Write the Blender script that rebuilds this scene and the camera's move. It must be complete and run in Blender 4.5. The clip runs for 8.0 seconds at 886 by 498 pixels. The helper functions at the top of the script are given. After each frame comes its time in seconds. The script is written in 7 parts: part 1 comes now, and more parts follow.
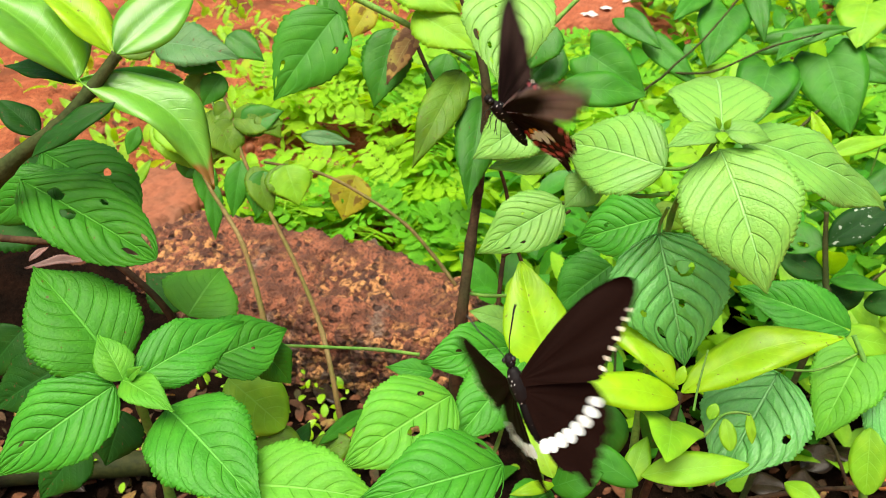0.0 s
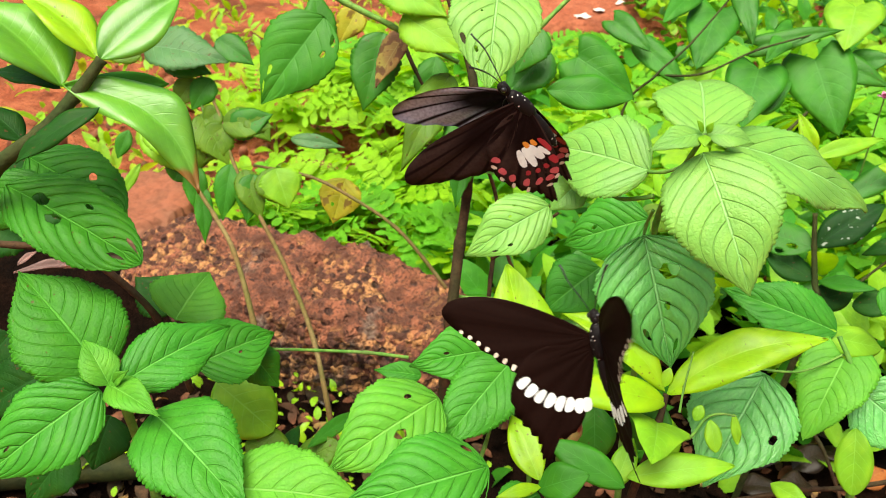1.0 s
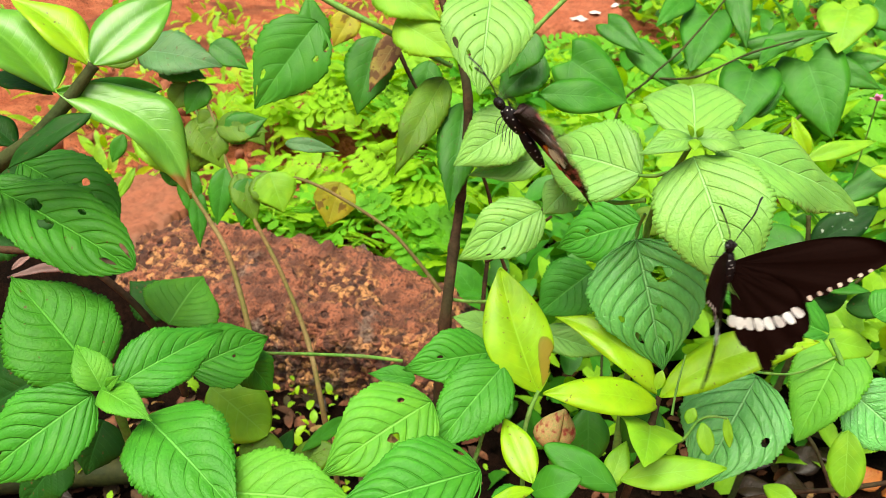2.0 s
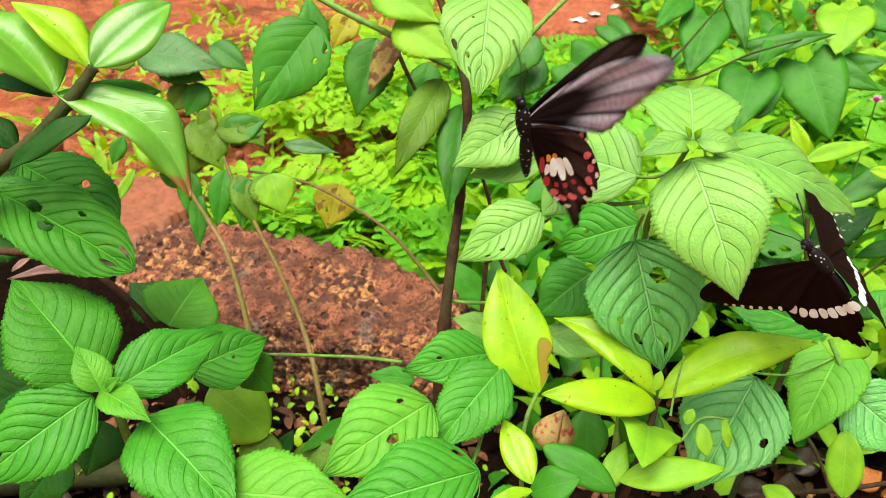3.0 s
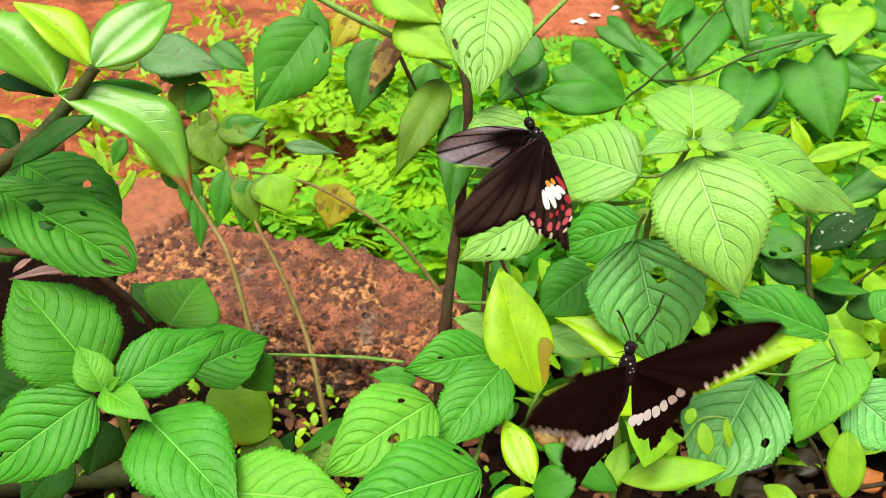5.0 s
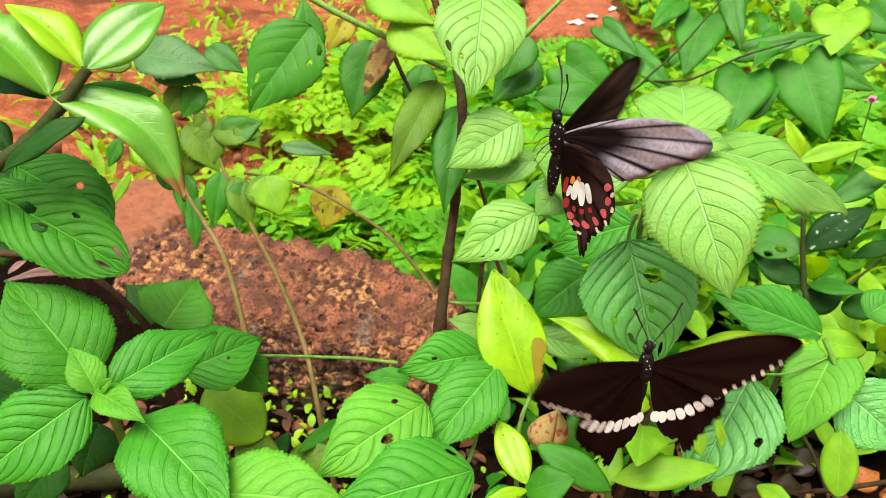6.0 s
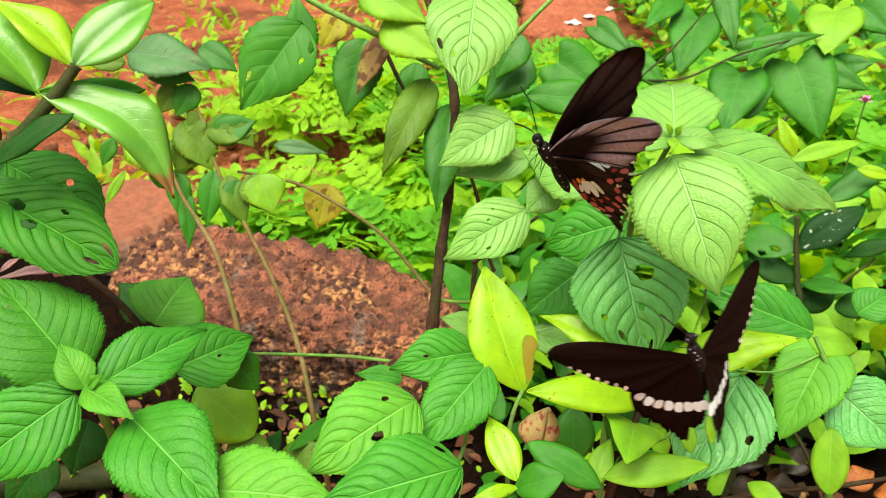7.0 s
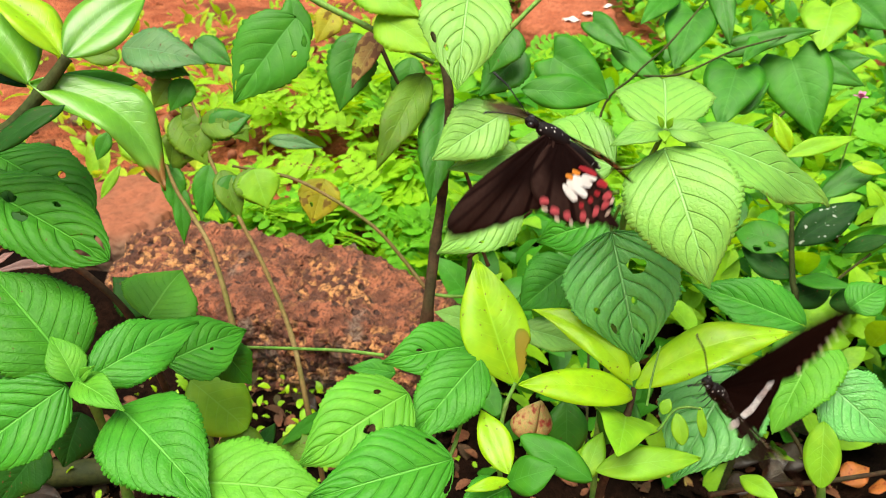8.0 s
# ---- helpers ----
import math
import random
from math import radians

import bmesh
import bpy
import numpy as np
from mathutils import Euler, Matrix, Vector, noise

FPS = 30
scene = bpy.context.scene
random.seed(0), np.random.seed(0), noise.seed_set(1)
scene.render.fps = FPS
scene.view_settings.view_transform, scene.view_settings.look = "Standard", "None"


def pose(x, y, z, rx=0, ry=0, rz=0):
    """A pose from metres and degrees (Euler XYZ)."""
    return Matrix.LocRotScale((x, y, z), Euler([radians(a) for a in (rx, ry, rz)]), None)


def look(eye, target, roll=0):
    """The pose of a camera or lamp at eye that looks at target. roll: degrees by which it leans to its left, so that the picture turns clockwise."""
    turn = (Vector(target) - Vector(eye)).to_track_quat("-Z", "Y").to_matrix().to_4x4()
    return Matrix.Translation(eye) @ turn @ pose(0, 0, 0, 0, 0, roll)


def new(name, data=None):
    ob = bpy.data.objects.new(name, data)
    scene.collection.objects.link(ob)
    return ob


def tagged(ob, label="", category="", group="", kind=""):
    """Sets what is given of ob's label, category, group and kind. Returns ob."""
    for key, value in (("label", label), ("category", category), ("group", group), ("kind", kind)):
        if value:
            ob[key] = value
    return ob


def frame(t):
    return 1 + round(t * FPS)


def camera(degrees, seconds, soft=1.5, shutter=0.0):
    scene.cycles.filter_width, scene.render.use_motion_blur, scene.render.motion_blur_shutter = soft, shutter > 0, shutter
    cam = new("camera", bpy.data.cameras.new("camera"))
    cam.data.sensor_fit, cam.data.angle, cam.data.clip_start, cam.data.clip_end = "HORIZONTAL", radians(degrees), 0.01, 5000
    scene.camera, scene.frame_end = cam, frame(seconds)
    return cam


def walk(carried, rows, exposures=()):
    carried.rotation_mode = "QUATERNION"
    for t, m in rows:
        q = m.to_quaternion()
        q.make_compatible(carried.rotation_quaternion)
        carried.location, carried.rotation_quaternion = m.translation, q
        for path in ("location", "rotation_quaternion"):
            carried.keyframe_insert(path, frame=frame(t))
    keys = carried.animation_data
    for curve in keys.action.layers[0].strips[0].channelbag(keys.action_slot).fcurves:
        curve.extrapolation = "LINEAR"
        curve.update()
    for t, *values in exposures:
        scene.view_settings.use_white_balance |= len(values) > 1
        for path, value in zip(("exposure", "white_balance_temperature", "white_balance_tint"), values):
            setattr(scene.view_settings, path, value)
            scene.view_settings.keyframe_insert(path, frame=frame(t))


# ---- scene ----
cam = camera(60, 8.0, 0.7, shutter=0.6)
PATH = [
    (0, look((-0.00579, 0.00195, 0.63776), (-0.01453, 0.86439, 0.13167), 0.110)),
    (0.5, look((-0.00398, 0.00192, 0.63815), (-0.00956, 0.86511, 0.13330), 0.082)),
    (1, look((-0.00212, 0.00142, 0.63881), (-0.00504, 0.86504, 0.13468), 0.109)),
    (1.5, look((-0.00090, 0.00117, 0.63934), (-0.00120, 0.86566, 0.13669), 0.123)),
    (3, look((0.00024, 0.00023, 0.64036), (0.00048, 0.86610, 0.14010), 0.013)),
    (3.5, look((-0.00000, -0.00000, 0.64000), (0.00000, 0.86602, 0.14000), -0.000)),
    (4, look((-0.00009, -0.00031, 0.63977), (-0.00095, 0.86592, 0.14012), -0.049)),
    (4.5, look((-0.00026, -0.00013, 0.63954), (-0.00111, 0.86663, 0.14082), -0.058)),
    (6, look((0.00235, -0.00090, 0.63998), (0.00348, 0.86672, 0.14277), -0.140)),
    (6.5, look((0.00398, -0.00108, 0.63963), (0.00624, 0.86701, 0.14323), -0.186)),
    (7, look((0.00542, -0.00167, 0.63898), (0.00887, 0.86627, 0.14232), -0.046)),
    (7.5, look((0.00655, -0.00259, 0.63838), (0.01095, 0.86460, 0.14042), 0.021)),
    (8, look((0.00800, -0.00265, 0.63751), (0.01298, 0.86373, 0.13816), 0.073)),
]
walk(cam, PATH)
cam.data.dof.use_dof = True
cam.data.dof.focus_distance, cam.data.dof.aperture_fstop = 0.28, 34.0

# ---- world, sun, exposure ----
world = bpy.data.worlds.new("world")
scene.world = world
world.use_nodes = True
wn, wl = world.node_tree.nodes, world.node_tree.links
sky = wn.new("ShaderNodeTexSky")
sky.sky_type = "NISHITA"
sky.sun_disc = False
sky.sun_elevation, sky.sun_rotation = radians(72), radians(-155)
sky.air_density, sky.dust_density, sky.ozone_density = 1.0, 6.0, 0.6
wl.new(sky.outputs["Color"], wn["Background"].inputs["Color"])
wn["Background"].inputs["Strength"].default_value = 0.085
sun = new("sun", bpy.data.lights.new("sun", "SUN"))
sun.data.energy, sun.data.angle, sun.data.color = 3.1, radians(45), (1.0, 0.975, 0.92)
sun.matrix_world = look((-0.45, -0.45, 3.2), (0, 0.5, 0))
scene.view_settings.exposure = 0.94
scene.view_settings.use_white_balance = True
scene.view_settings.white_balance_temperature, scene.view_settings.white_balance_tint = 6900, 4


# ---- materials ----
def mat_nodes(name):
    m = bpy.data.materials.new(name)
    m.use_nodes = True
    nt = m.node_tree
    return m, nt, nt.nodes["Principled BSDF"]


def node(nt, kind, **inputs):
    n = nt.nodes.new(kind)
    for k, v in inputs.items():
        n.inputs[k].default_value = v
    return n


def calc(nt, op, a, b=None, c=None):
    n = nt.nodes.new("ShaderNodeMath")
    n.operation = op
    for i, v in enumerate((a, b, c)):
        if v is None:
            continue
        if isinstance(v, (int, float)):
            n.inputs[i].default_value = v
        else:
            nt.links.new(v, n.inputs[i])
    return n.outputs[0]


def blend(nt, fac, a, b, mode="MIX"):
    n = nt.nodes.new("ShaderNodeMix")
    n.data_type, n.blend_type = "RGBA", mode
    for i, v in ((0, fac), (6, a), (7, b)):
        if isinstance(v, (int, float)):
            n.inputs[i].default_value = v
        elif isinstance(v, tuple):
            n.inputs[i].default_value = (*v, 1)
        else:
            nt.links.new(v, n.inputs[i])
    return n.outputs[2]


def noise_at(nt, scale, detail=3.0, coord="Object"):
    tc = nt.nodes.new("ShaderNodeTexCoord")
    n = node(nt, "ShaderNodeTexNoise", Scale=scale, Detail=detail)
    nt.links.new(tc.outputs[coord], n.inputs["Vector"])
    return n.outputs["Fac"]


def step(nt, v, lo, hi):
    n = nt.nodes.new("ShaderNodeMapRange")
    n.interpolation_type = "SMOOTHSTEP"
    nt.links.new(v, n.inputs["Value"])
    n.inputs["From Min"].default_value, n.inputs["From Max"].default_value = lo, hi
    return n.outputs["Result"]


def leaf_material(name, base, vein, veins=8, slope=0.25, rough=0.45, glow=0.35, spots=0.0, spot_color=(0.12, 0.05, 0.02), yellowing=None, bump=0.5, gloss=0.28, cells=0.0, tip=None, burn=None):
    """A leaf's skin: midrib and side veins along its own length, blotches, insect spots, light that passes through."""
    m, nt, bsdf = mat_nodes(name)
    uv = nt.nodes.new("ShaderNodeUVMap")
    sep = nt.nodes.new("ShaderNodeSeparateXYZ")
    nt.links.new(uv.outputs["UV"], sep.inputs[0])
    au = calc(nt, "ABSOLUTE", calc(nt, "SUBTRACT", calc(nt, "MULTIPLY", sep.outputs["X"], 2.0), 1.0))
    v = sep.outputs["Y"]
    rise = calc(nt, "ADD", calc(nt, "MULTIPLY", au, 0.51 * slope), calc(nt, "MULTIPLY", calc(nt, "POWER", au, 2.4), 0.34 * slope))
    other = calc(nt, "MULTIPLY", calc(nt, "LESS_THAN", sep.outputs["X"], 0.5), 0.18)
    phase = calc(nt, "ADD", calc(nt, "MULTIPLY", calc(nt, "SUBTRACT", v, rise), float(veins)), other)
    tri = calc(nt, "ABSOLUTE", calc(nt, "SUBTRACT", calc(nt, "FRACT", phase), 0.5))
    side = calc(nt, "MULTIPLY", step(nt, tri, 0.41, 0.495), calc(nt, "SUBTRACT", 1.0, calc(nt, "MULTIPLY", au, 0.7)))
    mid = calc(nt, "SUBTRACT", 1.0, step(nt, au, 0.010, 0.042))
    ribs = calc(nt, "MAXIMUM", mid, calc(nt, "MULTIPLY", side, 0.75))
    groove = calc(nt, "MULTIPLY", step(nt, tri, 0.42, 0.485), calc(nt, "SUBTRACT", 1.0, calc(nt, "MULTIPLY", au, 0.35)))
    info = nt.nodes.new("ShaderNodeObjectInfo")
    big, fine = noise_at(nt, 45.0), noise_at(nt, 600.0, 4.0)
    dark = tuple(c * 0.62 for c in base)
    col = blend(nt, step(nt, big, 0.3, 0.72), dark, base)
    col = blend(nt, calc(nt, "MULTIPLY", info.outputs["Random"], 0.35), col, (base[0] * 1.5, base[1] * 1.12, base[2] * 0.9))
    col = blend(nt, calc(nt, "MULTIPLY", step(nt, fine, 0.35, 0.7), 0.3), col, tuple(c * 0.6 for c in base))
    patchy = noise_at(nt, 150.0, 4.0)
    col = blend(nt, calc(nt, "MULTIPLY", step(nt, patchy, 0.45, 0.7), 0.35), col, (base[0] * 1.6 + 0.01, base[1] * 1.15, base[2] * 1.1))
    web = None
    if cells:
        at = nt.nodes.new("ShaderNodeCombineXYZ")
        nt.links.new(calc(nt, "MULTIPLY", phase, 2.6), at.inputs[0])
        nt.links.new(calc(nt, "MULTIPLY", sep.outputs["X"], 34.0), at.inputs[1])
        nt.links.new(calc(nt, "MULTIPLY", info.outputs["Random"], 40.0), at.inputs[2])
        vor = node(nt, "ShaderNodeTexVoronoi", Scale=1.0)
        vor.feature = "SMOOTH_F1"
        vor.inputs["Smoothness"].default_value = 0.35
        nt.links.new(at.outputs[0], vor.inputs["Vector"])
        web = vor.outputs["Distance"]
        # darker cell rims and vein grooves: crease shade put into the colour
        col = blend(nt, calc(nt, "MULTIPLY", step(nt, web, 0.30, 0.75), 0.30), col, dark)
        col = blend(nt, calc(nt, "MULTIPLY", groove, 0.13), col, tuple(c * 0.5 for c in base))
        col = blend(nt, calc(nt, "MAXIMUM", mid, calc(nt, "MULTIPLY", step(nt, tri, 0.47, 0.5), 0.45)), col, vein)
    else:
        col = blend(nt, calc(nt, "MULTIPLY", ribs, 0.5), col, vein)
    if tip:
        edge = calc(nt, "ADD", v, calc(nt, "ADD", calc(nt, "MULTIPLY", calc(nt, "MULTIPLY", au, v), 0.10), calc(nt, "MULTIPLY", noise_at(nt, 90.0, 3.0), 0.16)))
        col = blend(nt, step(nt, edge, 0.94, 1.0), col, tip)
    if burn:
        du = calc(nt, "DIVIDE", calc(nt, "SUBTRACT", sep.outputs["X"], burn[0]), burn[2])
        dv = calc(nt, "DIVIDE", calc(nt, "SUBTRACT", v, burn[1]), burn[3])
        far = calc(nt, "ADD", calc(nt, "ADD", calc(nt, "MULTIPLY", du, du), calc(nt, "MULTIPLY", dv, dv)), calc(nt, "MULTIPLY", noise_at(nt, 260.0, 3.0), 0.5))
        col = blend(nt, calc(nt, "MULTIPLY", step(nt, far, 1.34, 1.18), 0.7), col, (0.16, 0.10, 0.01))
        col = blend(nt, calc(nt, "MULTIPLY", step(nt, far, 1.2, 0.9), 0.85), col, (0.36, 0.25, 0.025))
    if yellowing:
        col = blend(nt, step(nt, noise_at(nt, 28.0, 2.0), 0.45, 0.65), col, yellowing)
    if spots:
        col = blend(nt, calc(nt, "MULTIPLY", step(nt, noise_at(nt, 170.0 if spots > 0.3 else 480.0, 2.0), 0.7 - spots * 0.14, 0.76 - spots * 0.14), 0.85), col, spot_color)
    nt.links.new(col, bsdf.inputs["Base Color"])
    rgh = calc(nt, "ADD", rough - 0.08, calc(nt, "MULTIPLY", big, 0.2))
    nt.links.new(rgh, bsdf.inputs["Roughness"])
    bsdf.inputs["Specular IOR Level"].default_value = gloss
    net = node(nt, "ShaderNodeTexVoronoi", Scale=620.0)
    net.feature = "DISTANCE_TO_EDGE"
    tc = nt.nodes.new("ShaderNodeTexCoord")
    nt.links.new(tc.outputs["Object"], net.inputs["Vector"])
    hgt = calc(nt, "ADD", calc(nt, "MULTIPLY", fine, 0.15), calc(nt, "ADD", calc(nt, "MULTIPLY", ribs, -0.8), calc(nt, "MULTIPLY", step(nt, net.outputs["Distance"], 0.0, 0.25), 0.10)))
    if web:
        hgt = calc(nt, "SUBTRACT", hgt, calc(nt, "ADD", calc(nt, "MULTIPLY", web, cells), calc(nt, "MULTIPLY", groove, 0.3)))
    bp = node(nt, "ShaderNodeBump", Strength=bump, Distance=0.0010)
    nt.links.new(hgt, bp.inputs["Height"])
    nt.links.new(bp.outputs["Normal"], bsdf.inputs["Normal"])
    tr = nt.nodes.new("ShaderNodeBsdfTranslucent")
    nt.links.new(blend(nt, 0.6, col, (base[0] * 2.2 + 0.03, base[1] * 1.5, base[2] * 0.5)), tr.inputs["Color"])
    mix = nt.nodes.new("ShaderNodeMixShader")
    mix.inputs[0].default_value = glow
    nt.links.new(bsdf.outputs[0], mix.inputs[1])
    nt.links.new(tr.outputs[0], mix.inputs[2])
    nt.links.new(mix.outputs[0], nt.nodes["Material Output"].inputs["Surface"])
    return m


def mottled(name, colors, scale, rough=0.85, bump=0.5, fine=6.0, dist=0.004, gloss=0.15):
    """A rough natural surface of three mixed colours at two scales."""
    m, nt, bsdf = mat_nodes(name)
    a, b, c = noise_at(nt, scale, 5.0), noise_at(nt, scale * fine, 6.0), noise_at(nt, scale * 0.31, 2.0)
    col = blend(nt, step(nt, a, 0.35, 0.65), colors[0], colors[1])
    col = blend(nt, step(nt, c, 0.5, 0.68), col, colors[2])
    col = blend(nt, calc(nt, "MULTIPLY", step(nt, b, 0.42, 0.7), 0.5), col, tuple(x * 0.45 for x in colors[0]))
    nt.links.new(col, bsdf.inputs["Base Color"])
    bsdf.inputs["Roughness"].default_value = rough
    bsdf.inputs["Specular IOR Level"].default_value = gloss
    bp = node(nt, "ShaderNodeBump", Strength=bump, Distance=dist)
    nt.links.new(calc(nt, "ADD", a, b), bp.inputs["Height"])
    nt.links.new(bp.outputs["Normal"], bsdf.inputs["Normal"])
    return m


GREEN = leaf_material("green_leaf", (0.058, 0.345, 0.022), (0.15, 0.50, 0.07), 8, 0.47, 0.44, 0.30, gloss=0.28, bump=0.6, cells=0.12)
LIME = leaf_material("lime_leaf", (0.235, 0.57, 0.095), (0.36, 0.70, 0.20), 8, 0.47, 0.42, 0.34, gloss=0.5, bump=0.7, cells=0.12)
FRESH = leaf_material("fresh_leaf", (0.14, 0.50, 0.04), (0.24, 0.60, 0.09), 8, 0.47, 0.45, 0.36, gloss=0.25, bump=0.55, cells=0.12)
DEEP = leaf_material("deep_green_leaf", (0.050, 0.275, 0.016), (0.10, 0.38, 0.035), 8, 0.47, 0.45, 0.28, 0.05, gloss=0.2, bump=0.55, cells=0.12)
MATURE = leaf_material("mature_leaf", (0.16, 0.60, 0.13), (0.32, 0.70, 0.24), 8, 0.47, 0.40, 0.38, 0.0, gloss=0.9, bump=0.8, cells=0.45)
PLAIN_GREEN = leaf_material("plain_green_leaf", (0.050, 0.28, 0.016), (0.10, 0.36, 0.05), 6, 0.40, 0.46, 0.32, 0.0, gloss=0.25, bump=0.25)
PLAIN_LIME = leaf_material("plain_lime_leaf", (0.24, 0.56, 0.025), (0.30, 0.60, 0.08), 6, 0.40, 0.46, 0.36, 0.0, gloss=0.3, bump=0.25)
PLAIN_DEEP = leaf_material("plain_deep_leaf", (0.040, 0.23, 0.012), (0.08, 0.30, 0.04), 6, 0.40, 0.44, 0.28, 0.1, gloss=0.3, bump=0.25)
GLOSSY = leaf_material("glossy_leaf", (0.14, 0.44, 0.025), (0.22, 0.50, 0.06), 12, 0.3, 0.34, 0.32, 0.0, bump=0.12, gloss=0.8)
BROWNED = leaf_material("browned_glossy_leaf", (0.14, 0.45, 0.03), (0.22, 0.52, 0.07), 12, 0.3, 0.36, 0.34, 0.0, bump=0.2, gloss=0.9, tip=(0.30, 0.13, 0.02))
YOUNG = leaf_material("young_leaf", (0.35, 0.68, 0.016), (0.42, 0.74, 0.04), 10, 0.3, 0.34, 0.4, 0.12, bump=0.15, gloss=0.45)
SCORCHED = leaf_material("scorched_young_leaf", (0.35, 0.68, 0.016), (0.42, 0.74, 0.04), 10, 0.3, 0.34, 0.4, 0.12, bump=0.15, gloss=0.45, burn=(0.86, 0.22, 0.15, 0.18))
RUST = leaf_material("rusty_leaf", (0.42, 0.15, 0.035), (0.5, 0.26, 0.06), 7, 0.3, 0.5, 0.3, 0.8, (0.16, 0.03, 0.015))
WET = leaf_material("wet_dead_leaf", (0.020, 0.014, 0.008), (0.04, 0.028, 0.016), 7, 0.3, 0.4, 0.1, 0.6, (0.01, 0.006, 0.004), gloss=0.3)
YELLOW = leaf_material("yellow_leaf", (0.48, 0.50, 0.03), (0.55, 0.56, 0.08), 8, 0.25, 0.5, 0.35, 0.9, (0.16, 0.08, 0.02))
SHEATH = leaf_material("dry_pink_sheath", (0.38, 0.24, 0.21), (0.46, 0.32, 0.28), 3, 0.1, 0.55, 0.2, 0.2, (0.30, 0.17, 0.13), bump=0.4)
DRY = leaf_material("dry_leaf", (0.30, 0.19, 0.06), (0.42, 0.34, 0.12), 8, 0.25, 0.7, 0.2, 1.4, (0.10, 0.04, 0.02), (0.36, 0.34, 0.06))
# near-black green: shade painted into inner leaves; also the seedling's own dark leaves
DARK = leaf_material("dark_and_shaded_leaf", (0.014, 0.085, 0.008), (0.03, 0.13, 0.02), 8, 0.40, 0.5, 0.2, 0.2, gloss=0.12, bump=0.25)
SPECKLED = leaf_material("speckled_dark_leaf", (0.010, 0.06, 0.010), (0.02, 0.10, 0.015), 8, 0.4, 0.4, 0.12, 0.5, (0.45, 0.52, 0.40), bump=0.2, gloss=0.08)
GREY = leaf_material("grey_green_leaf", (0.09, 0.25, 0.08), (0.2, 0.37, 0.17), 9, 0.25, 0.42, 0.25, 0.3)
OLIVE = leaf_material("olive_leaf", (0.12, 0.28, 0.014), (0.20, 0.37, 0.04), 7, 0.35, 0.45, 0.33, 0.3)
FERN = leaf_material("fern_leaflet", (0.13, 0.45, 0.018), (0.20, 0.52, 0.05), 6, 0.2, 0.55, 0.35, 0.0)
FROND = leaf_material("frond_leaflet", (0.25, 0.56, 0.014), (0.34, 0.62, 0.05), 6, 0.2, 0.55, 0.4, 0.0)
HAY = leaf_material("pale_grass_blade", (0.36, 0.56, 0.03), (0.42, 0.60, 0.06), 1, 0.0, 0.6, 0.4, 0.0)
BARK = mottled("brown_bark", ((0.040, 0.024, 0.012), (0.080, 0.042, 0.020), (0.04, 0.038, 0.014)), 120.0, 0.8, 0.5, 5.0, 0.001)
TWIG = mottled("olive_brown_twig", ((0.040, 0.050, 0.014), (0.065, 0.070, 0.020), (0.04, 0.06, 0.015)), 120.0, 0.8, 0.5, 5.0, 0.001)
STALK = mottled("green_stalk", ((0.10, 0.26, 0.04), (0.18, 0.34, 0.06), (0.13, 0.22, 0.05)), 140.0, 0.55, 0.2, 4.0, 0.0005)
STRAW = mottled("straw_stalk", ((0.22, 0.15, 0.055), (0.17, 0.16, 0.045), (0.28, 0.21, 0.09)), 90.0, 0.7, 0.3, 5.0, 0.0005)


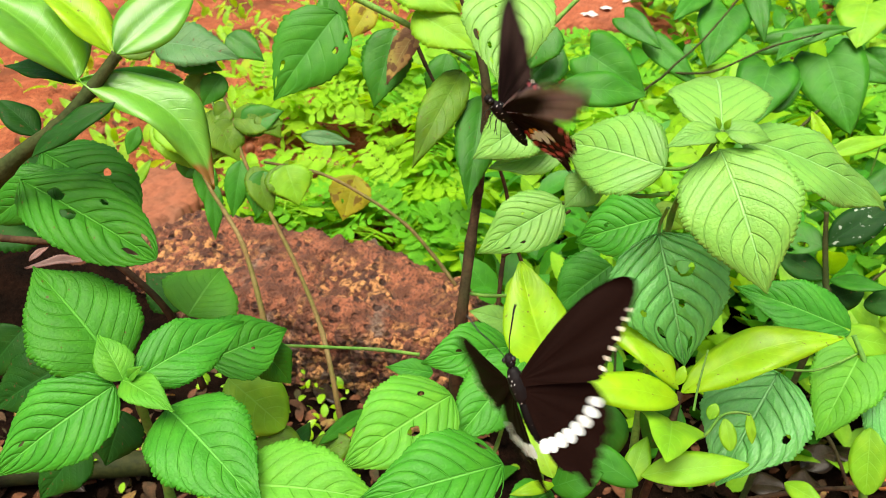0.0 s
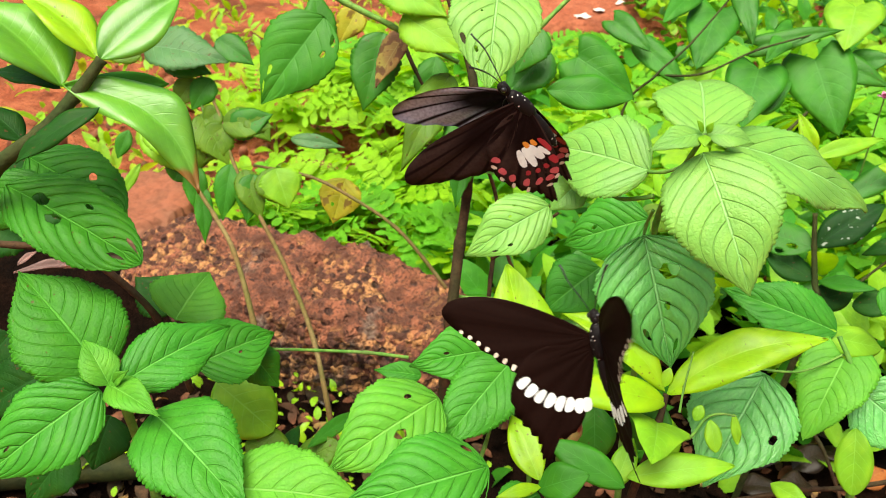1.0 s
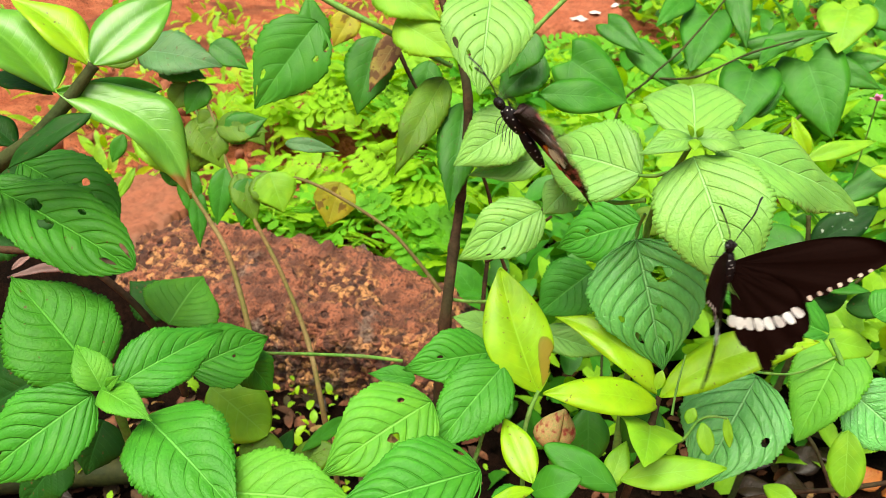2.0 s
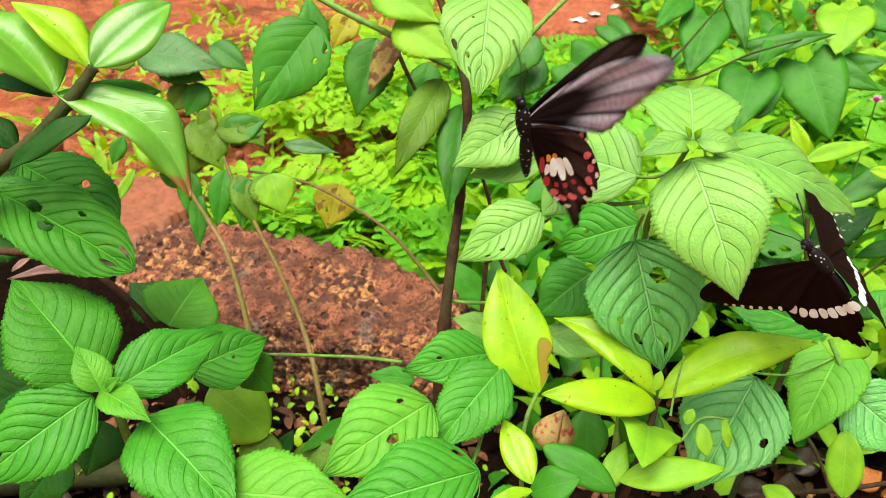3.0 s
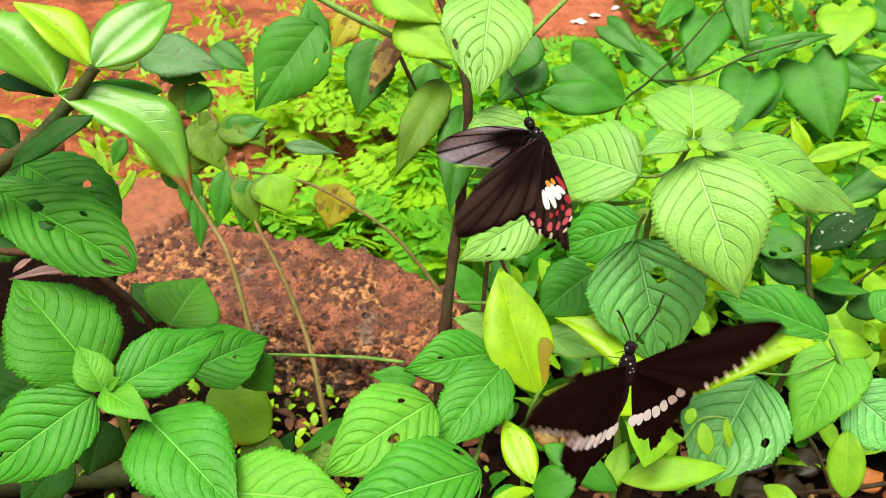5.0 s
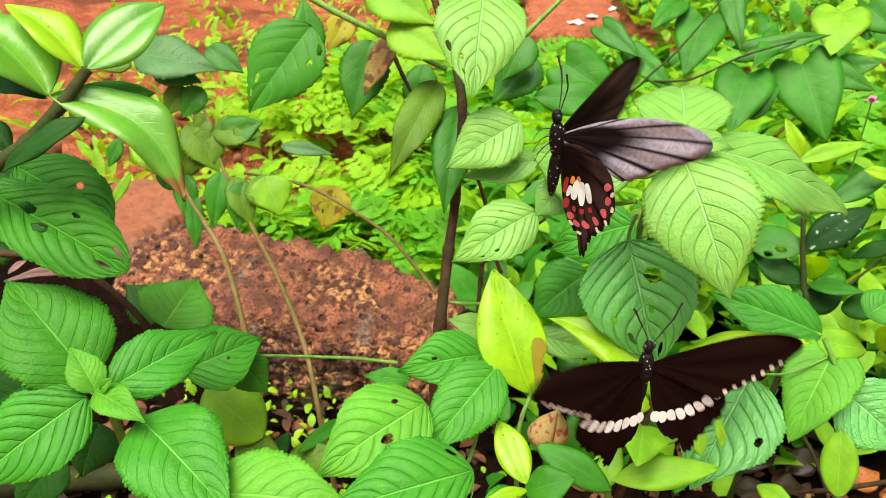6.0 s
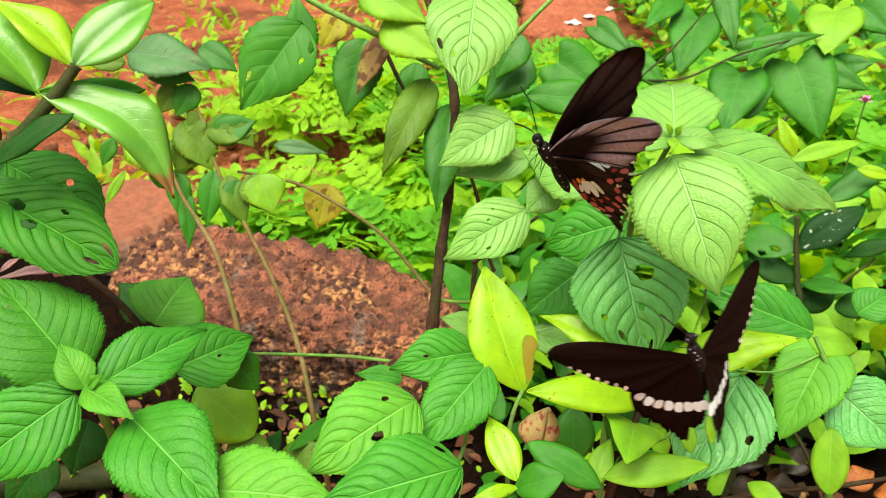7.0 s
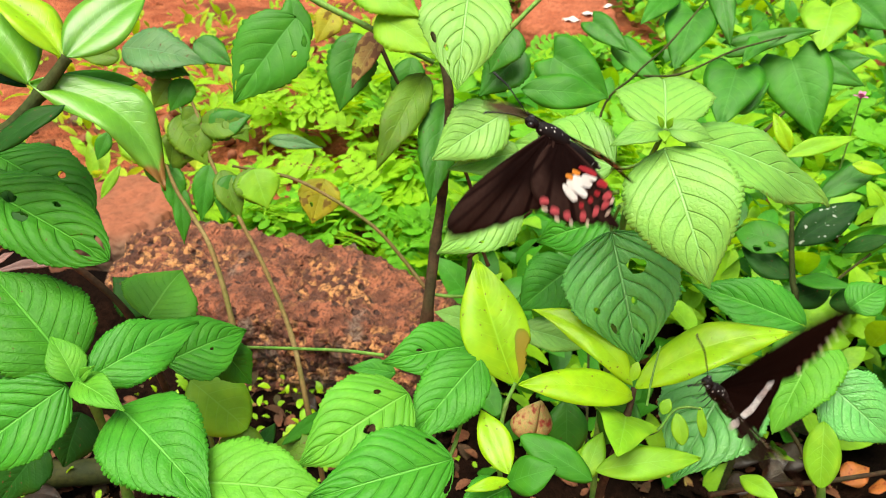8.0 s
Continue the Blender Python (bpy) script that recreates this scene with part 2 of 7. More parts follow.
def laterite(name, base, grain, grey, moss):
    """Pitted laterite: iron-red ground, ochre granules, dark pores, lichen-grey patches."""
    m, nt, bsdf = mat_nodes(name)
    tc = nt.nodes.new("ShaderNodeTexCoord")
    cell = node(nt, "ShaderNodeTexVoronoi", Scale=105.0)
    pore = node(nt, "ShaderNodeTexVoronoi", Scale=60.0)
    for v in (cell, pore):
        nt.links.new(tc.outputs["Object"], v.inputs["Vector"])
    big, mid, fine = noise_at(nt, 9.0, 4.0), noise_at(nt, 38.0, 5.0), noise_at(nt, 260.0, 5.0)
    col = blend(nt, step(nt, mid, 0.36, 0.62), tuple(c * 0.35 for c in base), base)
    col = blend(nt, calc(nt, "MULTIPLY", step(nt, cell.outputs["Distance"], 0.48, 0.3), calc(nt, "MULTIPLY", step(nt, big, 0.42, 0.6), 0.6)), col, grain)
    col = blend(nt, calc(nt, "MULTIPLY", step(nt, noise_at(nt, 13.0, 4.0), 0.56, 0.66), 0.8), col, grey)
    col = blend(nt, calc(nt, "MULTIPLY", step(nt, noise_at(nt, 7.0, 5.0), 0.6, 0.72), 0.6), col, moss)
    chunk = node(nt, "ShaderNodeTexVoronoi", Scale=100.0)
    nt.links.new(tc.outputs["Object"], chunk.inputs["Vector"])
    hue = nt.nodes.new("ShaderNodeSeparateColor")
    nt.links.new(chunk.outputs["Color"], hue.inputs[0])
    zone = step(nt, big, 0.40, 0.54)
    col = blend(nt, calc(nt, "MULTIPLY", calc(nt, "MULTIPLY", zone, 0.8), step(nt, hue.outputs[0], 0.62, 0.74)), col, grain)
    col = blend(nt, calc(nt, "MULTIPLY", zone, step(nt, hue.outputs[1], 0.68, 0.8)), col, tuple(c * 0.25 for c in base))
    dark = calc(nt, "MULTIPLY", step(nt, pore.outputs["Distance"], 0.36, 0.2), step(nt, mid, 0.40, 0.56))
    col = blend(nt, calc(nt, "MULTIPLY", dark, 0.85), col, (0.03, 0.012, 0.008))
    col = blend(nt, calc(nt, "MULTIPLY", step(nt, fine, 0.5, 0.6), 0.75), col, tuple(c * 0.22 for c in base))
    nt.links.new(col, bsdf.inputs["Base Color"])
    bsdf.inputs["Roughness"].default_value = 0.9
    bp = node(nt, "ShaderNodeBump", Strength=1.0, Distance=0.012)
    nt.links.new(calc(nt, "SUBTRACT", calc(nt, "ADD", mid, calc(nt, "SUBTRACT", calc(nt, "MULTIPLY", fine, 0.6), calc(nt, "MULTIPLY", calc(nt, "MULTIPLY", chunk.outputs["Distance"], zone), 0.9))), calc(nt, "MULTIPLY", dark, 0.8)), bp.inputs["Height"])
    nt.links.new(bp.outputs["Normal"], bsdf.inputs["Normal"])
    return m


LATERITE = laterite("laterite", (0.32, 0.105, 0.049), (0.60, 0.28, 0.095), (0.17, 0.13, 0.095), (0.07, 0.04, 0.02))
LATERITE_PALE = mottled("smooth_laterite", ((0.28, 0.098, 0.052), (0.20, 0.078, 0.042), (0.16, 0.11, 0.072)), 16.0, 0.9, 0.5, 6.0, 0.003)
SOIL = mottled("red_soil", ((0.30, 0.074, 0.031), (0.45, 0.135, 0.060), (0.16, 0.050, 0.022)), 15.0, 0.95, 1.0, 6.0, 0.02)
# near-black: the gaps' shade under the shrubs is put into the soil colour
SHADE_HUMUS = mottled("shade_black_humus", ((0.005, 0.003, 0.002), (0.011, 0.005, 0.003), (0.004, 0.0025, 0.0018)), 22.0, 0.95, 0.8, 6.0, 0.008, 0.02)
FAR_STONE = mottled("orange_laterite", ((0.30, 0.085, 0.040), (0.38, 0.12, 0.060), (0.20, 0.06, 0.03)), 14.0, 0.95, 0.8, 6.0, 0.006)
LOG = mottled("mossy_bark", ((0.016, 0.022, 0.005), (0.034, 0.036, 0.008), (0.012, 0.009, 0.004)), 40.0, 0.7, 0.4, 5.0, 0.002)
CHALK = mottled("chalky_scrap", ((0.70, 0.62, 0.54), (0.78, 0.72, 0.66), (0.6, 0.5, 0.42)), 60.0, 0.9, 0.3, 5.0, 0.001)
LITTER = mottled("leaf_litter", ((0.10, 0.034, 0.016), (0.17, 0.07, 0.033), (0.06, 0.03, 0.016)), 60.0, 0.8, 0.4, 5.0, 0.001)


# ---- building blocks ----
def part(name, bm, material, parent=None, label=""):
    """Links a bmesh as one mesh object under a thing or a part."""
    me = bpy.data.meshes.new(name)
    bm.to_mesh(me)
    bm.free()
    for p in me.polygons:
        p.use_smooth = True
    me.materials.append(material)
    ob = new(name, me)
    if parent:
        ob.parent = parent
    if label:
        tagged(ob, label)
    return ob


def thing(name, label, category, group="", kind="", at=(0, 0, 0)):
    ob = new(name)
    ob.empty_display_size = 0.02
    ob.location = at
    return tagged(ob, label, category, group, kind)


# outline (half width by share of length), teeth per side, quilting depth, side veins
def ovate(s):
    if s < 0.38:
        return max(0.0, 1 - ((0.38 - s) / 0.38) ** 2.2) ** 0.55
    q = (s - 0.38) / 0.62
    return max(0.0, 0.6 * (1 - q ** 2) + 0.4 * (0.5 + 0.5 * math.cos(math.pi * q)))


def blunt(s):
    if s < 0.45:
        return max(0.0, 1 - ((0.45 - s) / 0.45) ** 2.2) ** 0.55
    q = (s - 0.45) / 0.55
    return max(0.0, 1 - q ** 2.4) ** 0.7


def lance(s):
    return max(0.0, math.sin(math.pi * min(1, s ** 0.9)) ** 0.85) * (1 - 0.15 * s)


def heart(s):
    return max(0.0, (math.sin(math.pi * min(1, (s + 0.02) ** 0.5)) ** 0.7)) * (1 - 0.25 * s)


def oval(s):
    return max(0.0, math.sin(math.pi * s)) ** 0.6


def delta(s):
    return min(1.0, (s / 0.10) ** 0.5) * (1 - s) ** 0.8


TOOTHED = (ovate, 30, 0.012, 8, 150, 11)
BLUNT = (blunt, 28, 0.012, 8, 150, 11)
SOFT = (ovate, 30, 0.007, 8, 150, 11)
QUILTED = (ovate, 30, 0.019, 8, 150, 12)
SMOOTH = (lance, 0, 0.0035, 11, 40, 4)
HEART = (heart, 0, 0.012, 6, 40, 5)
NOTCHED = (delta, 0, 0.002, 6, 40, 5)
ROUND = (oval, 0, 0.002, 6, 30, 4)
HEARTED = (heart, 30, 0.010, 8, 150, 11)
COARSE = (ovate, 14, 0.006, 6, 70, 6)


def vein_rise(a):
    """How far a side vein climbs along the leaf, as a share of its length, from the midrib (a = 0) to the rim (1)."""
    return 0.24 * a + 0.16 * a ** 2.4


def blade(shape, length, width, arch=0.06, fold=0.25, bow=0.0, wave=0.02, holes=(), seed=0):
    """A leaf blade along +y from its base at the origin, upper side +z: V-folded, arched, quilted between its veins, with toothed rims and eaten holes."""
    outline, teeth, quilt, veins, rows, half = shape
    if holes:
        rows, half = rows * 3, half * 4
    rnd = random.Random(seed)
    ph, k1, k2 = rnd.uniform(0, 6.28), rnd.uniform(2.2, 4.2), rnd.uniform(0.8, 1.25)
    bm = bmesh.new()
    lay = bm.loops.layers.uv.new("UVMap")
    grid = []
    for i in range(rows + 1):
        s = i / rows
        h = outline(s) * width / 2
        row = []
        for j in range(-half, half + 1):
            f = j / half
            x = f * h
            if abs(j) == half and teeth and 0.03 < s < 0.97:
                saw = abs(math.sin(math.pi * s * teeth)) ** 0.7
                x *= 1.0 + 0.055 * (saw - 0.5) + 0.02 * math.sin(s * 23 + ph) + 0.015 * math.sin(s * 61 + ph * f)
            y = s * length
            if teeth and abs(j) == half:
                y += 0.010 * length * ((s * teeth) % 1.0 - 0.3)
            a = abs(f)
            if outline is heart:
                y -= 0.17 * length * a * max(0.0, 1 - s / 0.3)
            phs = (s - vein_rise(a)) * veins + (0.18 if f < 0 else 0.0)
            z = quilt * length * (abs(math.sin(math.pi * phs)) ** 0.55) * (1 - 0.55 * a * a) * min(1, a * 5)
            z += fold * abs(x) * (1 - 0.45 * a)
            z += arch * length * 4 * s * (1 - s)
            z -= 0.10 * abs(x) * a * a * a
            z += 0.012 * length * noise.noise(Vector((x / length * 3.1, s * 3.3, seed * 1.7)))
            z += wave * length * a * a * math.sin(s * 6.28 * k1 * 0.5 + ph + (0.9 if f > 0 else 0)) * k2
            x += bow * length * 4 * s * (1 - s)
            row.append(bm.verts.new((x, y, z)))
        grid.append(row)
    for i in range(rows):
        for j in range(2 * half):
            u, v = (j + 0.5) / half - 1, (i + 0.5) / rows
            eaten = False
            for hu, hv, hr, hs in holes:
                q = math.hypot((u - hu) / hs, (v - hv)) + 0.35 * hr * noise.noise((u * 9, v * 21, hu * 7))
                eaten |= q < hr
            if eaten:
                continue
            fc = bm.faces.new((grid[i][j], grid[i][j + 1], grid[i + 1][j + 1], grid[i + 1][j]))
            for lp, (di, dj) in zip(fc.loops, ((0, 0), (0, 1), (1, 1), (1, 0))):
                lp[lay].uv = ((j + dj) / (2 * half), (i + di) / rows)
    bmesh.ops.delete(bm, geom=[v for v in bm.verts if not v.link_faces], context="VERTS")
    return bm


def set_leaf(base, tip, up):
    """The pose that lays a blade from base to tip with its upper side towards up."""
    b, t = Vector(base), Vector(tip)
    y = (t - b).normalized()
    z = Vector(up)
    z = (z - y * z.dot(y)).normalized()
    return Matrix.Translation(b) @ Matrix((y.cross(z), y, z)).transposed().to_4x4()


leaf_seed = [0]


def leaf(plant, shape, material, base, tip, up, width, arch=0.06, fold=0.25, bow=0.0, wave=0.02, holes=(), label=""):
    leaf_seed[0] += 1
    length = (Vector(tip) - Vector(base)).length
    ob = part("leaf", blade(shape, length, width, arch, fold, bow, wave, holes, leaf_seed[0]), material, plant, label)
    thick = ob.modifiers.new("thickness", "SOLIDIFY")
    thick.thickness, thick.offset = 0.00035, -1
    ob.matrix_basis = set_leaf(base, tip, up)
    return ob


def stalk(plant, material, points, r0, r1, name="stem", label="", rings=8):
    """A tapered, slightly knotty stem through the given places."""
    pts = [Vector(p) for p in points]
    path = []
    for i in range(len(pts) - 1):
        p0, p1, p2, p3 = pts[max(i - 1, 0)], pts[i], pts[i + 1], pts[min(i + 2, len(pts) - 1)]
        for k in range(8):
            t = k / 8
            path.append(0.5 * (2 * p1 + (p2 - p0) * t + (2 * p0 - 5 * p1 + 4 * p2 - p3) * t * t + (3 * p1 - p0 - 3 * p2 + p3) * t ** 3))
    path.append(pts[-1])
    bm = bmesh.new()
    prev = None
    ref = Vector((0.3, -1, 0.2))
    for i, p in enumerate(path):
        d = (path[min(i + 1, len(path) - 1)] - path[max(i - 1, 0)]).normalized()
        a = d.cross(ref).normalized()
        b = d.cross(a)
        s = i / (len(path) - 1)
        r = (r0 + (r1 - r0) * s) * (1 + 0.12 * noise.noise(p * 60) + (0.18 if i % 8 == 0 else 0))
        ring = [bm.verts.new(p + r * (a * math.cos(q * 2 * math.pi / rings) + b * math.sin(q * 2 * math.pi / rings))) for q in range(rings)]
        if prev:
            for q in range(rings):
                bm.faces.new((prev[q], prev[(q + 1) % rings], ring[(q + 1) % rings], ring[q]))
        else:
            bm.faces.new(ring[::-1])
        prev = ring
    bm.faces.new(prev)
    return part(name, bm, material, plant, label)


# ---- ground and laterite edging ----
def ground():
    bm = bmesh.new()
    rings = [0.05 + 0.06 * i for i in range(58)] + [4.5, 6, 10, 20, 60, 300, 2000]
    seg = 150

    def vert(r, q):
        x, y = r * math.cos(q * 2 * math.pi / seg), 0.2 + r * math.sin(q * 2 * math.pi / seg)
        n = noise.fractal(Vector((x * 2.6, y * 2.6, 3)), 0.6, 2.0, 5) * 0.028 * min(1, 4 / r) + noise.fractal(Vector((x * 16, y * 16, 0)), 0.7, 2.0, 3) * 0.008 * min(1, 3 / r)
        return bm.verts.new((x, y, n - 0.012))

    hub = bm.verts.new((0, 0.2, -0.012))
    prev = None
    for r in rings:
        ring = [vert(r, q) for q in range(seg)]
        for q in range(seg):
            if prev:
                bm.faces.new((prev[q], ring[q], ring[(q + 1) % seg], prev[(q + 1) % seg]))
            else:
                bm.faces.new((hub, ring[q], ring[(q + 1) % seg]))
        prev = ring
    return tagged(part("ground", bm, SOIL), "bare red lateritic soil with patches of leaf litter", "ground", kind="structure")


ground()


def shade_humus_bed():
    """A low bed of dark humus under the shrubs, with a ragged rim, lying on the soil; its near-black stands in for
    shade.
    """
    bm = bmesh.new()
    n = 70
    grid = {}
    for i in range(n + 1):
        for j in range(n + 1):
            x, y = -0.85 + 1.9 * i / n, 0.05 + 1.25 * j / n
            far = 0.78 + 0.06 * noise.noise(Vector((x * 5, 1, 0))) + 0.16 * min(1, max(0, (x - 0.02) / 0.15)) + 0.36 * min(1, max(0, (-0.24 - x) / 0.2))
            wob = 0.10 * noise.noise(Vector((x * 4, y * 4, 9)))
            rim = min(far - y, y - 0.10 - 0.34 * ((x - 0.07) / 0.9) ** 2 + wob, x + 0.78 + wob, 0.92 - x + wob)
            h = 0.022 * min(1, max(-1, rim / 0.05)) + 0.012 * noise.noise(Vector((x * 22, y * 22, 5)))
            # near-black mound added before the smooth block where the hollow is in shade
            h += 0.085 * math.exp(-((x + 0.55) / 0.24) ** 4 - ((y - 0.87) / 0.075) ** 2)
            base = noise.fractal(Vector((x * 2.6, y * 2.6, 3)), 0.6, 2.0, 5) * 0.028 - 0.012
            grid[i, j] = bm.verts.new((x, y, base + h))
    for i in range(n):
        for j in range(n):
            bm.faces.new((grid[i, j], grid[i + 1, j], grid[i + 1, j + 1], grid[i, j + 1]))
    return tagged(part("shade_humus", bm, SHADE_HUMUS), "dark crumbly humus under the shrubs, blackened for their shade", "soil", kind="structure")


shade_humus_bed()


def block(name, label, size, m, material, seed, rough=0.02, pits=0.045):
    """A pitted, round-edged laterite block, standing on its base."""
    sx, sy, sz = size
    cell = 0.004
    nx, ny, nz = (max(4, int(v / cell)) for v in size)
    bm = bmesh.new()
    made = {}

    def vert(i, j, k):
        key = (i, j, k)
        if key not in made:
            p = Vector(((i / nx - 0.5) * sx, (j / ny - 0.5) * sy, k / nz * sz))
            c = Vector((max(-sx / 2 + 0.03, min(sx / 2 - 0.03, p.x)), max(-sy / 2 + 0.03, min(sy / 2 - 0.03, p.y)), max(0.0, min(sz - 0.03, p.z))))
            d = p - c
            if d.length > 1e-6:
                p = c + d.normalized() * min(d.length, 0.03)
                nrm = d.normalized()
            else:
                nrm = Vector((0, 0, 1))
            q = p + Vector((seed * 3.1, seed * 1.7, 0))
            h = noise.fractal(q * 9, 0.7, 2.0, 5) * rough
            w = noise.voronoi(q * 26)[0][0]
            h -= pits * max(0, 0.28 - w) * (1 if noise.noise(q * 11) > -0.05 else 0.2)
            w2 = noise.voronoi(q * 60)[0][0]
            h += 0.008 * (0.5 - w2) + 0.006 * (0.4 - noise.voronoi(q * 125)[0][0]) * (1 if pits > 0.02 else 0.2) + 0.003 * noise.noise(q * 150)
            made[key] = bm.verts.new(p + nrm * h)
        return made[key]

    for i in range(nx):
        for j in range(ny):
            bm.faces.new((vert(i, j, nz), vert(i + 1, j, nz), vert(i + 1, j + 1, nz), vert(i, j + 1, nz)))
            bm.faces.new((vert(i, j, 0), vert(i, j + 1, 0), vert(i + 1, j + 1, 0), vert(i + 1, j, 0)))
    for k in range(nz):
        for i in range(nx):
            bm.faces.new((vert(i, 0, k), vert(i + 1, 0, k), vert(i + 1, 0, k + 1), vert(i, 0, k + 1)))
            bm.faces.new((vert(i, ny, k), vert(i, ny, k + 1), vert(i + 1, ny, k + 1), vert(i + 1, ny, k)))
        for j in range(ny):
            bm.faces.new((vert(0, j, k), vert(0, j, k + 1), vert(0, j + 1, k + 1), vert(0, j + 1, k)))
            bm.faces.new((vert(nx, j, k), vert(nx, j + 1, k), vert(nx, j + 1, k + 1), vert(nx, j, k + 1)))
    ob = part(name, bm, material)
    ob.matrix_basis = m
    return tagged(ob, label, "stone block", "laterite edging")


block("laterite_block", "weathered reddish-brown laterite block with pitted faces", (0.48, 0.175, 0.130), pose(-0.193, 0.838, -0.010, 0, 0, -22), LATERITE, 1)
block("laterite_block", "smoother greyish laterite block bedded in soil", (0.19, 0.21, 0.10), pose(-0.500, 1.105, -0.008, 2, 0, -18), LATERITE_PALE, 2, 0.008, 0.006)
block("laterite_block", "orange-red laterite block lying on the ground", (0.27, 0.6, 0.14), pose(0.39, 2.34, -0.008, 0, 0, -6), FAR_STONE, 3, 0.008, 0.006)


# ---- plants ----
BUD = mottled("blotched_bud", ((0.34, 0.30, 0.10), (0.48, 0.27, 0.12), (0.26, 0.02, 0.025)), 850.0, 0.5, 0.3, 4.0, 0.0006)
PINK = mottled("pink_petal", ((0.62, 0.16, 0.34), (0.70, 0.28, 0.45), (0.55, 0.12, 0.3)), 300.0, 0.6, 0.2, 4.0, 0.0004)


def gall_bud(at, r):
    """A swollen, pointed bud of two valves that meet in a crease, blotched with red, on a short stalk."""
    root = thing("flower_bud", "swollen pale green bud blotched with dark red", "bud", at=at)
    for k, side in enumerate((-1, 1)):
        bm = bmesh.new()
        rows = []
        for i in range(17):
            s = i / 16
            w = r * math.sin(math.pi * (0.06 + 0.92 * s) ** 0.72) ** 0.75 * (1 - 0.48 * s) * 1.2
            ring = []
            for q in range(13):
                a = math.pi * (q / 12 - 0.5)
                lobe = 0.80 + 0.20 * math.cos(a) ** 0.5 if 0 < q < 12 else 0.74
                n = 0.04 * noise.noise(Vector((a * 1.3, s * 4, k * 5)))
                ring.append(bm.verts.new((side * w * (lobe + n) * math.cos(a) * 1.05, w * (lobe + n) * math.sin(a) * 0.85, r * (2.3 * s - 1.0))))
            rows.append(ring)
        for i in range(16):
            for q in range(12):
                quad = (rows[i][q], rows[i][q + 1], rows[i + 1][q + 1], rows[i + 1][q])
                bm.faces.new(quad if side > 0 else quad[::-1])
        ob = part("valve", bm, BUD, root)
        ob.matrix_basis = pose(0, 0, 0, 8, 10, 14)
        ob.modifiers.new("thickness", "SOLIDIFY").thickness = 0.0005
    stalk(root, STALK, [(0, 0.002, -r * 2.6), (0, 0, -r * 0.9)], 0.0016, 0.0018)
    return root


def pink_flower(at, r):
    root = thing("pink_flower", "tiny pink flower on a thin stalk", "flower", at=at)
    for k in range(5):
        ob = part("petal", blade(ROUND, r * 1.3, r * 0.9, 0.1, 0.2, 0, 0.03, (), k), PINK, root)
        ob.matrix_basis = pose(0, 0, 0, 20, 0, 72 * k) if k % 2 else pose(0, 0, 0, 55, 0, 72 * k)
    stalk(root, STALK, [(0.004, 0.01, -0.09), (0.002, 0.004, -0.04), (0, 0, 0)], 0.0008, 0.0006)
    return root


# glossy-leaved shrub

glossy_shrub = thing("glossy_shrub", "leathery glossy green shrub with a bare brown twig", "shrub")
stalk(glossy_shrub, TWIG, [(-0.2681, 0.2264, 0.4273), (-0.1882, 0.2340, 0.4981), (-0.1532, 0.2327, 0.5319), (-0.1351, 0.2375, 0.5445), (-0.1239, 0.2437, 0.5551), (-0.1150, 0.2496, 0.5655)], 0.00356, 0.00168)
leaf(glossy_shrub, SMOOTH, BROWNED, (-0.1277, 0.2451, 0.5577), (-0.0864, 0.2367, 0.5229), (0.50, -0.50, 0.70), 0.0225, arch=0.10, fold=0.6, bow=-0.17, wave=0.03, label='curved glossy leaf with a browned tip')
leaf(glossy_shrub, SMOOTH, GLOSSY, (-0.1280, 0.2451, 0.5577), (-0.1603, 0.2578, 0.5825), (0.5479, -0.1928, 0.8140), 0.0356, fold=0.7, bow=0.03)
leaf(glossy_shrub, SMOOTH, YOUNG, (-0.1165, 0.2494, 0.5652), (-0.1414, 0.2590, 0.5846), (0.4961, -0.3329, 0.8019), 0.0181, fold=0.6, bow=0.06)
leaf(glossy_shrub, SMOOTH, GLOSSY, (-0.1155, 0.2496, 0.5655), (-0.0940, 0.2736, 0.5810), (0.1572, -0.6336, 0.7575), 0.0224, arch=0.05, fold=0.5)
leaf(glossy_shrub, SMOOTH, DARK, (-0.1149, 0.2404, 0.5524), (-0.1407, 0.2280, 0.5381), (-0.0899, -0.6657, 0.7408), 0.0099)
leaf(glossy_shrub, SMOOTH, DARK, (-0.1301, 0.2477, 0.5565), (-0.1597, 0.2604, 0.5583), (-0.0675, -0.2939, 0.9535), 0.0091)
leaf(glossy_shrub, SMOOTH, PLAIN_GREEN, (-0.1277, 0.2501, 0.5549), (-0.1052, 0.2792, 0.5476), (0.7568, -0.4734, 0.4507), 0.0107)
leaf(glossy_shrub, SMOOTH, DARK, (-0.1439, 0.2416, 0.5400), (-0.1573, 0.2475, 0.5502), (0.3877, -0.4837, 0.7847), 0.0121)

# plant with insect-eaten leaves

eaten_plant = thing("eaten_shrub", "green shrub whose toothed leaves are eaten by insects", "shrub")
leaf(eaten_plant, BLUNT, DEEP, (-0.1578, 0.2654, 0.5237), (-0.1191, 0.2479, 0.5078), (0.0878, -0.5566, 0.8261), 0.0288, arch=0.05, holes=((0.2, 0.75, 0.05, 2.4), (-0.4, 0.6, 0.04, 2.2), (0.5, 0.45, 0.03, 2.0), (0.7, 0.9, 0.06, 2.0)))
